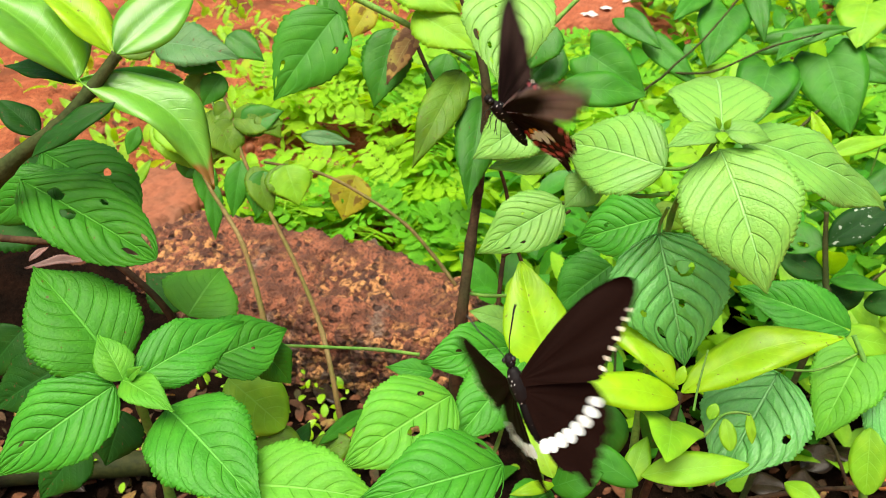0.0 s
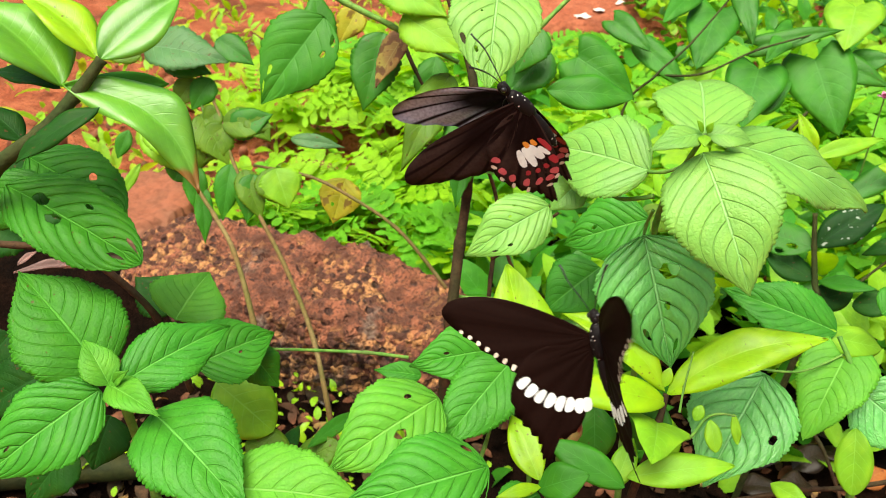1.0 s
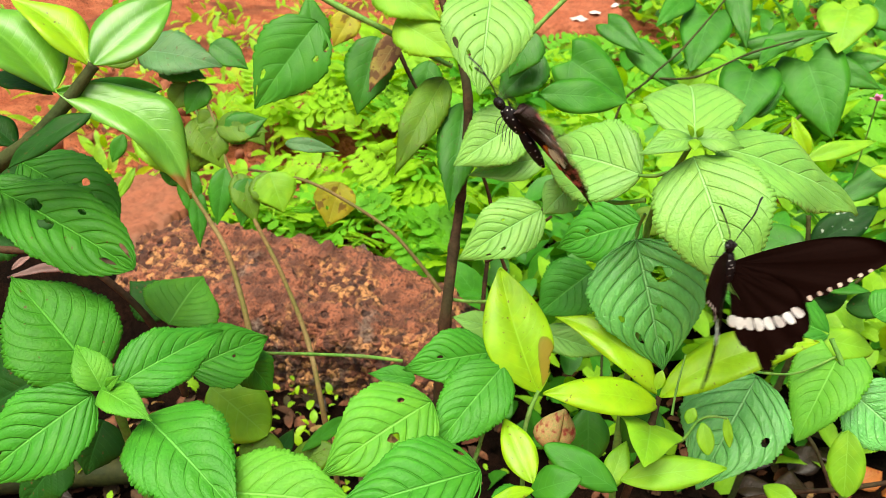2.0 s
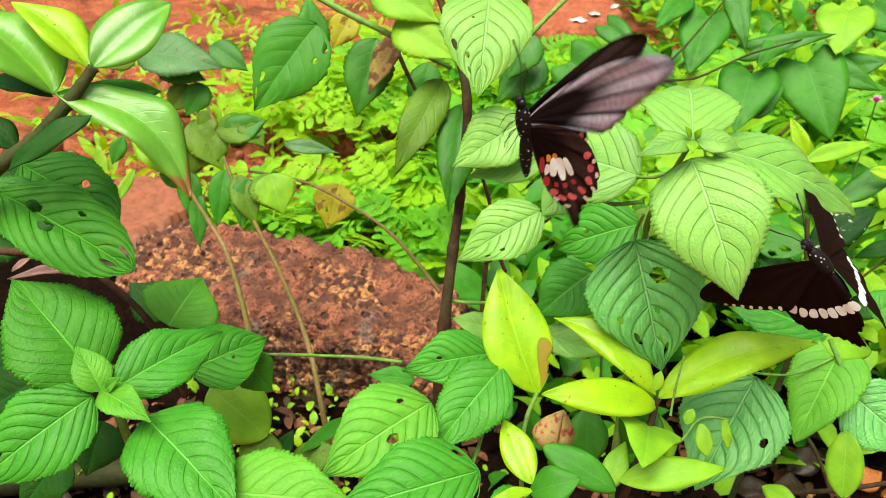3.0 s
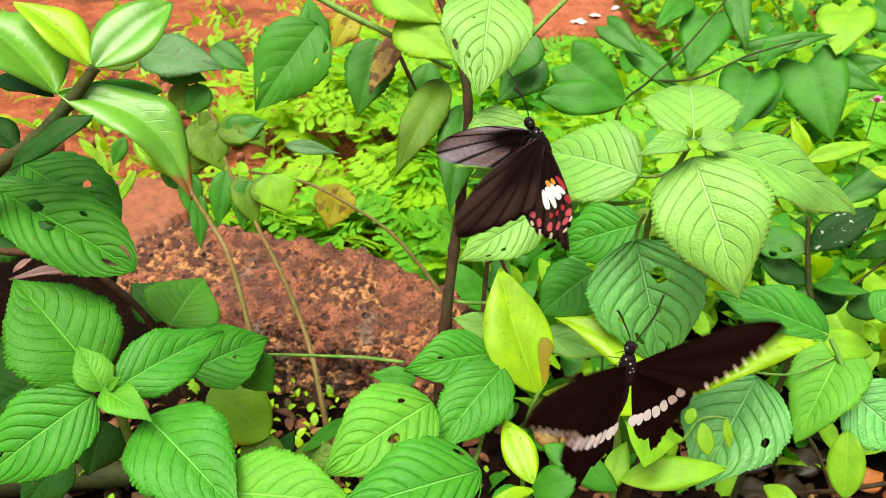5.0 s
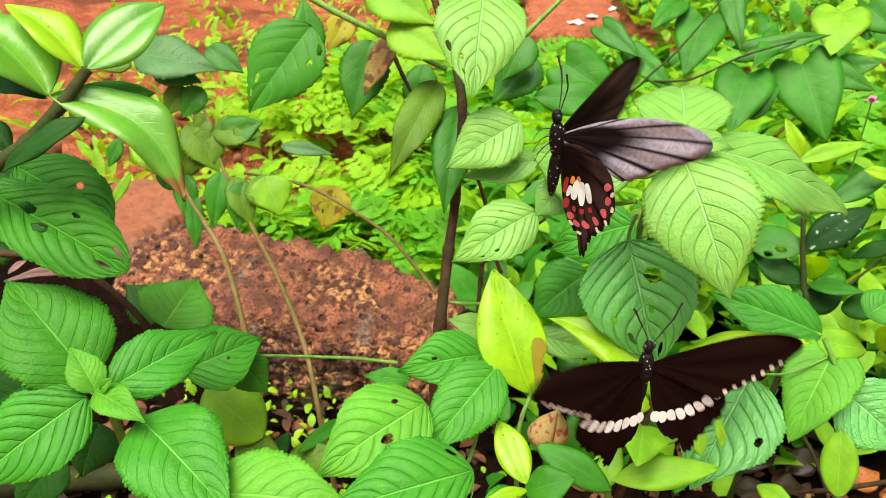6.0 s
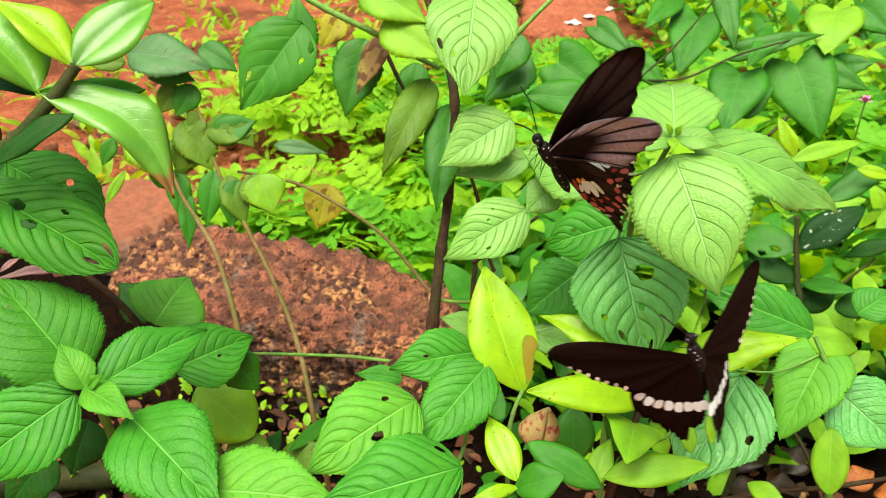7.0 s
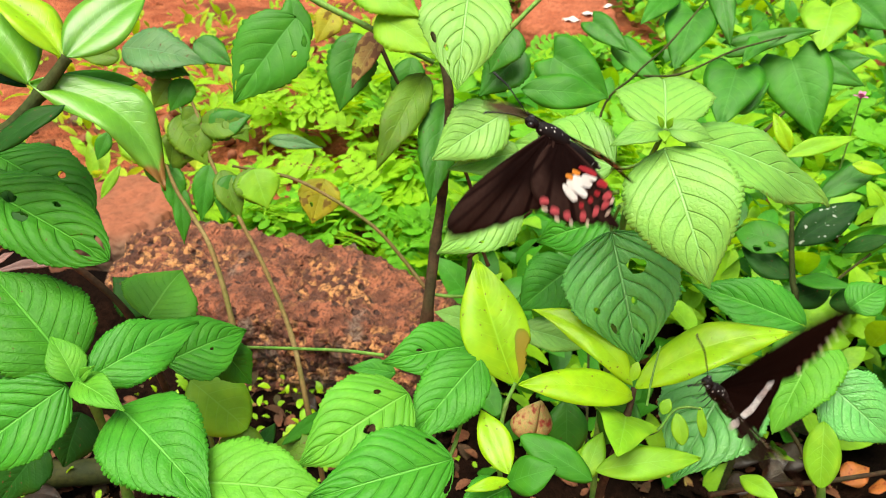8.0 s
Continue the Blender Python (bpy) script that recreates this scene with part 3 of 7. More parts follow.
leaf(eaten_plant, BLUNT, DEEP, (-0.1559, 0.2439, 0.5224), (-0.1074, 0.2277, 0.5001), (0.1734, -0.5777, 0.7976), 0.0283, holes=((-0.1, 0.26, 0.055, 2.6), (0.2, 0.42, 0.05, 2.6), (-0.5, 0.55, 0.03, 2.2), (0.3, 0.86, 0.05, 2.0), (-0.5, 0.9, 0.05, 2.0)), label='dark toothed leaf with eaten holes')
leaf(eaten_plant, TOOTHED, DEEP, (-0.1476, 0.2547, 0.5195), (-0.1745, 0.2454, 0.5034), (-0.0015, -0.8650, 0.5018), 0.0207)
leaf(eaten_plant, SOFT, LIME, (-0.1536, 0.2596, 0.5136), (-0.1726, 0.2591, 0.5127), (-0.0148, -0.7018, 0.7122), 0.0063)
stalk(eaten_plant, BARK, [(-0.2252, 0.2819, 0.4803), (-0.1823, 0.2801, 0.4772), (-0.1620, 0.2857, 0.4725), (-0.1485, 0.2815, 0.4651), (-0.1286, 0.2767, 0.4425), (-0.1204, 0.2774, 0.4005)], 0.00167, 0.00159)
leaf(eaten_plant, SMOOTH, SHEATH, (-0.2105, 0.3724, 0.4113), (-0.2341, 0.3499, 0.4194), (0.1, -0.45, 0.88), 0.0065, arch=0.08, fold=0.8, label='dried pinkish sheath')
leaf(eaten_plant, SMOOTH, SHEATH, (-0.2348, 0.3567, 0.4202), (-0.2290, 0.3683, 0.4224), (0.1, -0.45, 0.88), 0.0045, arch=0.05, fold=0.8, label='dried pinkish sheath')
# unseen leaves, added behind the eaten ones to shade the hollow below
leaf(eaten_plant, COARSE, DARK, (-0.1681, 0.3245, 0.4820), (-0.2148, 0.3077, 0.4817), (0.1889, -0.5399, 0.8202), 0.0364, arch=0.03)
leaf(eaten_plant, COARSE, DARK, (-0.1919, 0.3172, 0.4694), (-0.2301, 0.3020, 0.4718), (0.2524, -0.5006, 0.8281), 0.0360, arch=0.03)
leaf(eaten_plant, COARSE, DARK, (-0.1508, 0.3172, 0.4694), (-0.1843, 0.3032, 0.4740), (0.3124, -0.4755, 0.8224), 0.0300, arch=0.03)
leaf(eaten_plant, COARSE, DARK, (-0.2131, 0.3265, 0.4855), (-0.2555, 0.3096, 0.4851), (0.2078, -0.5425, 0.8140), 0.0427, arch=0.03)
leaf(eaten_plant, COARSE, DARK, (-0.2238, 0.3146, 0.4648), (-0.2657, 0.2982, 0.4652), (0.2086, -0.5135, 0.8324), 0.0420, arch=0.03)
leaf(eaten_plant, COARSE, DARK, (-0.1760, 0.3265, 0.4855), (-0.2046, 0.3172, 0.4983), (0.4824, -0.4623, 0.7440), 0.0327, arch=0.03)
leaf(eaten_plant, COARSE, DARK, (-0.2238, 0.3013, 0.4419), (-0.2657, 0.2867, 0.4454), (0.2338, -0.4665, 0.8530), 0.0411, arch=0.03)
# leaves added to fill the hollow, its shade put into their near-black colour
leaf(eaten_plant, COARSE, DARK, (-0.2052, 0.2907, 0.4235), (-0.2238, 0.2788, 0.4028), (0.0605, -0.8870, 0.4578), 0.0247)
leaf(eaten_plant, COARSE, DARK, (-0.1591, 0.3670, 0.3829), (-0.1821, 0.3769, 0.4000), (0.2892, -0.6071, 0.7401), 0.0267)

# quilted-leaf shrub

quilted_shrub = thing("quilted_shrub", "bright green shrub with quilted toothed leaves in a rosette", "shrub")
stalk(quilted_shrub, STALK, [(-0.1204, 0.2178, 0.2972), (-0.1145, 0.2108, 0.4003), (-0.1134, 0.2046, 0.4530), (-0.1147, 0.2042, 0.4667)], 0.00239, 0.00116)
leaf(quilted_shrub, TOOTHED, DEEP, (-0.1188, 0.2062, 0.4701), (-0.1515, 0.2288, 0.4962), (0.3014, -0.5016, 0.8109), 0.0376, arch=0.07, fold=0.2)
leaf(quilted_shrub, TOOTHED, GREEN, (-0.1117, 0.2033, 0.4680), (-0.0823, 0.2340, 0.4694), (0.4047, -0.4240, 0.8102), 0.0227, arch=0.08, fold=0.3)
leaf(quilted_shrub, TOOTHED, GREEN, (-0.1182, 0.1998, 0.4676), (-0.1522, 0.1766, 0.4491), (0.0927, -0.7010, 0.7071), 0.0294, arch=0.07, fold=0.2, holes=((0.25, 0.72, 0.03, 2.0),))
leaf(quilted_shrub, TOOTHED, GREEN, (-0.1006, 0.1972, 0.4603), (-0.0638, 0.1668, 0.4465), (0.0514, -0.3609, 0.9312), 0.0334, arch=0.08)
leaf(quilted_shrub, TOOTHED, FRESH, (-0.1149, 0.2007, 0.4692), (-0.1252, 0.2110, 0.4799), (0.3379, -0.4932, 0.8016), 0.0128, arch=0.1, fold=0.3)
leaf(quilted_shrub, TOOTHED, FRESH, (-0.1153, 0.2007, 0.4692), (-0.0940, 0.1872, 0.4675), (-0.1203, -0.3125, 0.9423), 0.0117, arch=0.1, fold=0.4)
leaf(quilted_shrub, TOOTHED, FRESH, (-0.1128, 0.1998, 0.4705), (-0.1062, 0.1986, 0.4771), (-0.5145, -0.7723, 0.3727), 0.0043, arch=0.1, fold=0.5)
stalk(quilted_shrub, STALK, [(-0.1147, 0.2041, 0.4664), (-0.1085, 0.2016, 0.4622), (-0.1007, 0.1981, 0.4590)], 0.00078, 0.00058, name='petiole')
stalk(quilted_shrub, STALK, [(-0.1147, 0.2042, 0.4667), (-0.1166, 0.2050, 0.4681), (-0.1198, 0.2077, 0.4698)], 0.00078, 0.00059, name='petiole')
leaf(quilted_shrub, TOOTHED, FRESH, (-0.1155, 0.2646, 0.4503), (-0.1057, 0.2867, 0.4598), (0.1474, -0.4445, 0.8835), 0.0344)
leaf(quilted_shrub, TOOTHED, GREEN, (-0.1024, 0.2437, 0.4429), (-0.0756, 0.2677, 0.4412), (0.4210, -0.4127, 0.8077), 0.0289, holes=((0.2, 0.5, 0.025, 2.0),))
leaf(quilted_shrub, TOOTHED, DEEP, (-0.0863, 0.2638, 0.4345), (-0.0753, 0.2618, 0.4166), (0.5388, -0.7325, 0.4162), 0.0175)
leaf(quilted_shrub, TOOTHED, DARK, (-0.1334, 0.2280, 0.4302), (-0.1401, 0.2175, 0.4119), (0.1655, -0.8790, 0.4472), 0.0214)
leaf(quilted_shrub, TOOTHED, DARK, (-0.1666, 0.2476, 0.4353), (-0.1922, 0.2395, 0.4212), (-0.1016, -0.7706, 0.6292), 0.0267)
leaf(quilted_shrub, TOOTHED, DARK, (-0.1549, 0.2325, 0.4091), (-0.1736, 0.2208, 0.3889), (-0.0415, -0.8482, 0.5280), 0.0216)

# round-leaved seedling

round_plant = thing("round_leaved_seedling", "olive-green seedling with smooth rounded leaves", "plant")
stalk(round_plant, STALK, [(-0.1447, 0.3525, 0.1706), (-0.1126, 0.3011, 0.2975), (-0.1059, 0.2803, 0.3766), (-0.1058, 0.2774, 0.4005)], 0.00199, 0.00080)
leaf(round_plant, ROUND, PLAIN_LIME, (-0.1092, 0.2794, 0.4040), (-0.0822, 0.2679, 0.3840), (0.3006, -0.5913, 0.7483), 0.0295, fold=0.1)
leaf(round_plant, ROUND, OLIVE, (-0.0952, 0.2655, 0.3799), (-0.0740, 0.2622, 0.3741), (0.1497, -0.5095, 0.8474), 0.0195, fold=0.1)
leaf(round_plant, ROUND, OLIVE, (-0.0741, 0.2647, 0.3641), (-0.0525, 0.2708, 0.3747), (-0.1872, -0.6340, 0.7504), 0.0167, fold=0.1)
leaf(round_plant, ROUND, PLAIN_DEEP, (-0.1283, 0.2695, 0.3868), (-0.1164, 0.2728, 0.3925), (-0.1488, -0.6904, 0.7079), 0.0110, fold=0.1)
leaf(round_plant, SMOOTH, PLAIN_DEEP, (-0.0660, 0.2642, 0.3776), (-0.0464, 0.3001, 0.3678), (0.4841, -0.0255, 0.8746), 0.0085, fold=0.2)
leaf(round_plant, SMOOTH, DARK, (-0.0806, 0.2589, 0.3684), (-0.0770, 0.2964, 0.3614), (0.2705, 0.1502, 0.9509), 0.0095, fold=0.2)

# shrub at the front

front_shrub = thing("quilted_shrub", "fresh green shrub with broad quilted toothed leaves", "shrub")
stalk(front_shrub, STALK, [(-0.0064, 0.2045, 0.2743), (-0.0021, 0.2079, 0.3522), (0.0037, 0.2208, 0.3889), (0.0147, 0.2404, 0.4012), (0.0241, 0.2583, 0.4321)], 0.00133, 0.00072)
leaf(front_shrub, TOOTHED, FRESH, (-0.0753, 0.1782, 0.4447), (-0.0267, 0.1756, 0.4402), (0.0622, -0.4109, 0.9096), 0.0319, arch=0.09, fold=0.15)
leaf(front_shrub, TOOTHED, GREEN, (0.0122, 0.1872, 0.4458), (-0.0355, 0.1727, 0.4423), (0.0602, -0.4159, 0.9074), 0.0322, arch=0.09, fold=0.2, bow=-0.03, holes=((-0.85, 0.08, 0.05, 2.2), (0.7, 0.10, 0.04, 2.0),))
leaf(front_shrub, TOOTHED, FRESH, (-0.0050, 0.2372, 0.4317), (-0.0460, 0.2095, 0.4196), (0.0941, -0.5104, 0.8548), 0.0373, arch=0.07, fold=0.15, holes=((-0.25, 0.42, 0.06, 1.6), (0.4, 0.2, 0.03, 2.0)))
leaf(front_shrub, TOOTHED, GREEN, (0.0251, 0.2542, 0.4366), (-0.0046, 0.2270, 0.4139), (-0.0658, -0.5952, 0.8009), 0.0282)
leaf(front_shrub, TOOTHED, GREEN, (0.0223, 0.2874, 0.4178), (-0.0182, 0.2777, 0.4155), (0.0898, -0.5715, 0.8157), 0.0277, holes=((0.15, 0.58, 0.035, 1.6),))
leaf(front_shrub, TOOTHED, GREEN, (-0.0135, 0.2924, 0.3976), (-0.0364, 0.2938, 0.4000), (0.0501, -0.5787, 0.8140), 0.0108)
leaf(front_shrub, SOFT, LIME, (0.0305, 0.3512, 0.3843), (0.0051, 0.3549, 0.3907), (0.0969, -0.6426, 0.7600), 0.0152)
leaf(front_shrub, SOFT, LIME, (0.0544, 0.3504, 0.3829), (0.0926, 0.3444, 0.3725), (0.1030, -0.6515, 0.7516), 0.0185)
leaf(front_shrub, TOOTHED, GREEN, (0.0356, 0.2181, 0.3985), (0.0143, 0.2025, 0.4003), (0.2776, -0.2706, 0.9218), 0.0181)

# young yellow-green plant

young_plant = thing("young_plant", "young plant with glossy yellow-green lance-shaped leaves", "plant")
stalk(young_plant, STALK, [(0.0426, 0.2396, 0.2629), (0.0351, 0.2359, 0.3717), (0.0339, 0.2405, 0.4043), (0.0360, 0.2455, 0.4173), (0.0403, 0.2506, 0.4261)], 0.00131, 0.00084)
stalk(young_plant, BARK, [(0.0805, 0.2396, 0.2629), (0.0759, 0.2284, 0.3732), (0.0796, 0.2290, 0.4030), (0.0859, 0.2383, 0.4192), (0.0889, 0.2439, 0.4289)], 0.00204, 0.00117)
leaf(young_plant, SMOOTH, SCORCHED, (0.0401, 0.2502, 0.4253), (0.0244, 0.2826, 0.4670), (-0.0007, -0.7899, 0.6133), 0.0310, arch=0.05, fold=0.3, bow=-0.03, holes=((0.95, 0.2, 0.07, 1.6),), label='upright yellow-green leaf with a browned, eaten rim')
leaf(young_plant, SMOOTH, YOUNG, (0.0882, 0.2444, 0.4297), (0.0483, 0.2722, 0.4491), (0.0147, -0.5573, 0.8302), 0.0160, arch=0.12, bow=0.08)
leaf(young_plant, SMOOTH, YOUNG, (0.0889, 0.2420, 0.4256), (0.0392, 0.2333, 0.4392), (0.3067, -0.3941, 0.8664), 0.0183, arch=0.1, fold=0.15)
leaf(young_plant, SMOOTH, YOUNG, (0.0891, 0.2437, 0.4285), (0.1514, 0.2493, 0.4526), (-0.2953, -0.4186, 0.8588), 0.0218, arch=0.1, fold=0.15, bow=-0.06)
leaf(young_plant, SMOOTH, YOUNG, (0.0877, 0.2453, 0.4313), (0.0905, 0.2494, 0.4384), (-0.3262, -0.7570, 0.5662), 0.0056)
leaf(young_plant, SMOOTH, YOUNG, (0.0352, 0.2157, 0.4088), (0.0252, 0.2395, 0.4212), (-0.0840, -0.4886, 0.8684), 0.0147, fold=0.3)
leaf(young_plant, ROUND, PLAIN_GREEN, (0.0686, 0.2143, 0.4065), (0.0406, 0.2286, 0.4167), (0.0045, -0.5782, 0.8159), 0.0134)
leaf(young_plant, SMOOTH, PLAIN_GREEN, (0.0347, 0.2139, 0.4057), (0.0535, 0.2116, 0.4162), (-0.4694, -0.4918, 0.7333), 0.0167, arch=0.1, fold=0.2)
leaf(young_plant, SMOOTH, YOUNG, (0.0359, 0.2146, 0.4068), (0.0178, 0.2073, 0.4086), (0.2460, -0.3915, 0.8867), 0.0058)
leaf(young_plant, NOTCHED, PLAIN_LIME, (0.0854, 0.2386, 0.4189), (0.0744, 0.2069, 0.4266), (-0.05, -0.55, 0.83), 0.0310, arch=0.06, fold=0.3, holes=((0.9, 0.10, 0.09, 2.2),), label='lime-green leaf with a notched rim')
leaf(young_plant, SMOOTH, PLAIN_LIME, (0.0703, 0.2189, 0.4072), (0.1113, 0.2186, 0.4138), (-0.1422, -0.4919, 0.8589), 0.0147, arch=0.1)
leaf(young_plant, SMOOTH, PLAIN_LIME, (0.0663, 0.2194, 0.4009), (0.0756, 0.2348, 0.4131), (-0.1808, -0.5431, 0.8199), 0.0111)
leaf(young_plant, SMOOTH, PLAIN_DEEP, (0.0917, 0.2528, 0.4155), (0.0812, 0.2483, 0.3933), (-0.5106, -0.7635, 0.3955), 0.0223)
leaf(young_plant, SMOOTH, PLAIN_DEEP, (0.0679, 0.2748, 0.3959), (0.0679, 0.2602, 0.3707), (-0.1508, -0.8561, 0.4943), 0.0212)
stalk(young_plant, STALK, [(0.0921, 0.2346, 0.4272), (0.0939, 0.2397, 0.4360), (0.0976, 0.2468, 0.4483)], 0.00050, 0.00036, name='shoot')
stalk(young_plant, STALK, [(0.0889, 0.2336, 0.4111), (0.0960, 0.2295, 0.4183), (0.1016, 0.2308, 0.4277), (0.1064, 0.2289, 0.4317), (0.1122, 0.2284, 0.4308)], 0.00070, 0.00045, name='tendril')
leaf(young_plant, ROUND, PLAIN_LIME, (0.1027, 0.2293, 0.4281), (0.1042, 0.2212, 0.4184), (-0.2071, -0.7665, 0.6079), 0.0067)
leaf(young_plant, ROUND, PLAIN_LIME, (0.1111, 0.2288, 0.4315), (0.1127, 0.2228, 0.4211), (-0.2186, -0.8589, 0.4632), 0.0038)
leaf(young_plant, ROUND, PLAIN_LIME, (0.0983, 0.2329, 0.4242), (0.1012, 0.2361, 0.4297), (-0.3728, -0.7029, 0.6057), 0.0050)

# large quilted-leaf shrub

tall_quilted_shrub = thing("quilted_shrub", "tall shrub with large light-green quilted toothed leaves", "shrub")
stalk(tall_quilted_shrub, STALK, [(0.0966, 0.2787, 0.1724), (0.0909, 0.2959, 0.3461), (0.0917, 0.2960, 0.4327), (0.0873, 0.2887, 0.4848), (0.0872, 0.2644, 0.5219), (0.0862, 0.2469, 0.5407)], 0.00210, 0.00078)
leaf(tall_quilted_shrub, SOFT, LIME, (0.0865, 0.2467, 0.5345), (0.0986, 0.2130, 0.4977), (-0.2331, -0.7540, 0.6141), 0.0389, arch=0.1, fold=0.18)
leaf(tall_quilted_shrub, SOFT, LIME, (0.0871, 0.2498, 0.5399), (0.1003, 0.3074, 0.5388), (-0.0559, 0.0328, 0.9979), 0.0345, arch=0.12, fold=0.1)
leaf(tall_quilted_shrub, SOFT, LIME, (0.0854, 0.2471, 0.5410), (0.0660, 0.2402, 0.5377), (0.0018, -0.4387, 0.8986), 0.0102, arch=0.1)
leaf(tall_quilted_shrub, SOFT, LIME, (0.0873, 0.2471, 0.5410), (0.1026, 0.2449, 0.5386), (0.0561, -0.5319, 0.8450), 0.0103, arch=0.1)
leaf(tall_quilted_shrub, SMOOTH, PLAIN_LIME, (0.0853, 0.2456, 0.5412), (0.0838, 0.2383, 0.5401), (-0.1577, -0.1154, 0.9807), 0.0046, arch=0.1)
leaf(tall_quilted_shrub, SMOOTH, PLAIN_LIME, (0.0849, 0.2460, 0.5419), (0.0823, 0.2454, 0.5466), (0.10, -0.60, 0.80), 0.0028, arch=0.1, fold=0.2)
leaf(tall_quilted_shrub, SMOOTH, PLAIN_LIME, (0.0865, 0.2460, 0.5419), (0.0876, 0.2451, 0.5461), (-0.20, -0.60, 0.78), 0.0027, arch=0.1, fold=0.2)
leaf(tall_quilted_shrub, SOFT, LIME, (0.0950, 0.2516, 0.5358), (0.1595, 0.2633, 0.5028), (0.4663, -0.4893, 0.7370), 0.0296, arch=0.08, fold=0.1)
leaf(tall_quilted_shrub, SOFT, LIME, (0.0738, 0.2633, 0.5201), (0.0399, 0.2945, 0.5166), (-0.5136, -0.4777, 0.7128), 0.0352, arch=0.08, fold=0.2)
leaf(tall_quilted_shrub, SOFT, LIME, (0.0527, 0.2873, 0.5040), (0.0411, 0.2815, 0.4939), (-0.1882, -0.7407, 0.6449), 0.0167)
stalk(tall_quilted_shrub, STALK, [(0.0774, 0.2650, 0.5086), (0.0681, 0.2709, 0.5044), (0.0597, 0.2850, 0.5000), (0.0448, 0.3081, 0.4824)], 0.00087, 0.00076, name='branch')
stalk(tall_quilted_shrub, STALK, [(0.0839, 0.2545, 0.5263), (0.0778, 0.2565, 0.5227), (0.0734, 0.2631, 0.5197)], 0.00061, 0.00064, name='petiole')
leaf(tall_quilted_shrub, QUILTED, MATURE, (0.0793, 0.2762, 0.4848), (0.0907, 0.2500, 0.4379), (-0.1263, -0.8784, 0.4609), 0.0475, arch=0.07, fold=0.15, holes=((-0.3, 0.28, 0.062, 2.6), (-0.14, 0.53, 0.03, 1.8), (0.5, 0.72, 0.05, 1.5), (-0.4, 0.85, 0.06, 1.6), (0.6, 0.55, 0.03, 1.6)), label='dark quilted leaf with eaten holes')
stalk(tall_quilted_shrub, STALK, [(0.0812, 0.2751, 0.4972), (0.0803, 0.2786, 0.4889), (0.0797, 0.2771, 0.4835)], 0.00068, 0.00070, name='petiole')
leaf(tall_quilted_shrub, SOFT, LIME, (0.0461, 0.3209, 0.4758), (0.0072, 0.3090, 0.4552), (-0.1460, -0.7123, 0.6866), 0.0285, holes=((-0.6, 0.55, 0.025, 2.0), (-0.7, 0.72, 0.03, 1.8), (0.55, 0.3, 0.014, 2.0), (0.3, 0.4, 0.02, 2.0),))
leaf(tall_quilted_shrub, SOFT, LIME, (0.0392, 0.3421, 0.5126), (0.0050, 0.3310, 0.4933), (-0.1082, -0.7657, 0.6340), 0.0298)
leaf(tall_quilted_shrub, SOFT, LIME, (0.0481, 0.3395, 0.4936), (0.0119, 0.3354, 0.4866), (-0.0516, -0.7264, 0.6854), 0.0177)
leaf(tall_quilted_shrub, TOOTHED, GREEN, (0.1005, 0.3433, 0.4570), (0.0597, 0.3493, 0.4387), (-0.3874, -0.6585, 0.6452), 0.0360, holes=((0.2, 0.6, 0.035, 1.9), (0.5, 0.82, 0.035, 1.7),))
leaf(tall_quilted_shrub, TOOTHED, GREEN, (0.0846, 0.3679, 0.4133), (0.0528, 0.3552, 0.3912), (-0.2164, -0.6772, 0.7033), 0.0358)
leaf(tall_quilted_shrub, TOOTHED, OLIVE, (0.1069, 0.3838, 0.4408), (0.1260, 0.3783, 0.4312), (0.0749, -0.7922, 0.6056), 0.0167)

# shrub on the right

right_shrub = thing("quilted_shrub", "green shrub with heart-shaped and toothed leaves", "shrub")
stalk(right_shrub, STALK, [(0.2399, 0.2831, 0.1944), (0.2021, 0.2710, 0.3318), (0.1898, 0.2774, 0.4005), (0.1819, 0.2907, 0.4235)], 0.00241, 0.00106)
leaf(right_shrub, HEARTED, FRESH, (0.1840, 0.2854, 0.4143), (0.1616, 0.2610, 0.3864), (-0.3530, -0.5450, 0.7605), 0.0347)
leaf(right_shrub, TOOTHED, MATURE, (0.1898, 0.2788, 0.4028), (0.2172, 0.2589, 0.3828), (-0.0898, -0.7655, 0.6372), 0.0348)
leaf(right_shrub, TOOTHED, GREEN, (0.1878, 0.3034, 0.4167), (0.1369, 0.3261, 0.4273), (-0.1458, -0.6658, 0.7317), 0.0288)
leaf(right_shrub, ROUND, PLAIN_LIME, (0.1781, 0.3026, 0.4153), (0.2098, 0.2993, 0.4096), (0.0687, -0.6509, 0.7560), 0.0161, fold=0.1)
leaf(right_shrub, TOOTHED, MATURE, (0.1469, 0.2817, 0.4079), (0.1140, 0.2452, 0.3735), (-0.2646, -0.5242, 0.8094), 0.0474, arch=0.05, holes=((-0.7, 0.45, 0.04, 1.6),))
leaf(right_shrub, ROUND, PLAIN_LIME, (0.1822, 0.2585, 0.3964), (0.1802, 0.2434, 0.3704), (-0.4124, -0.7746, 0.4795), 0.0158, fold=0.15)
leaf(right_shrub, SMOOTH, PLAIN_LIME, (0.1410, 0.2409, 0.3804), (0.1517, 0.2258, 0.3832), (-0.5049, -0.2043, 0.8387), 0.0100)
leaf(right_shrub, TOOTHED, GREEN, (0.2017, 0.2960, 0.4327), (0.2190, 0.3013, 0.4419), (-0.2688, -0.5250, 0.8075), 0.0188)
stalk(right_shrub, BARK, [(0.1502, 0.2825, 0.3229), (0.1894, 0.2954, 0.3164), (0.2246, 0.3065, 0.3069), (0.2748, 0.3200, 0.3015)], 0.00148, 0.00131, name='twig')
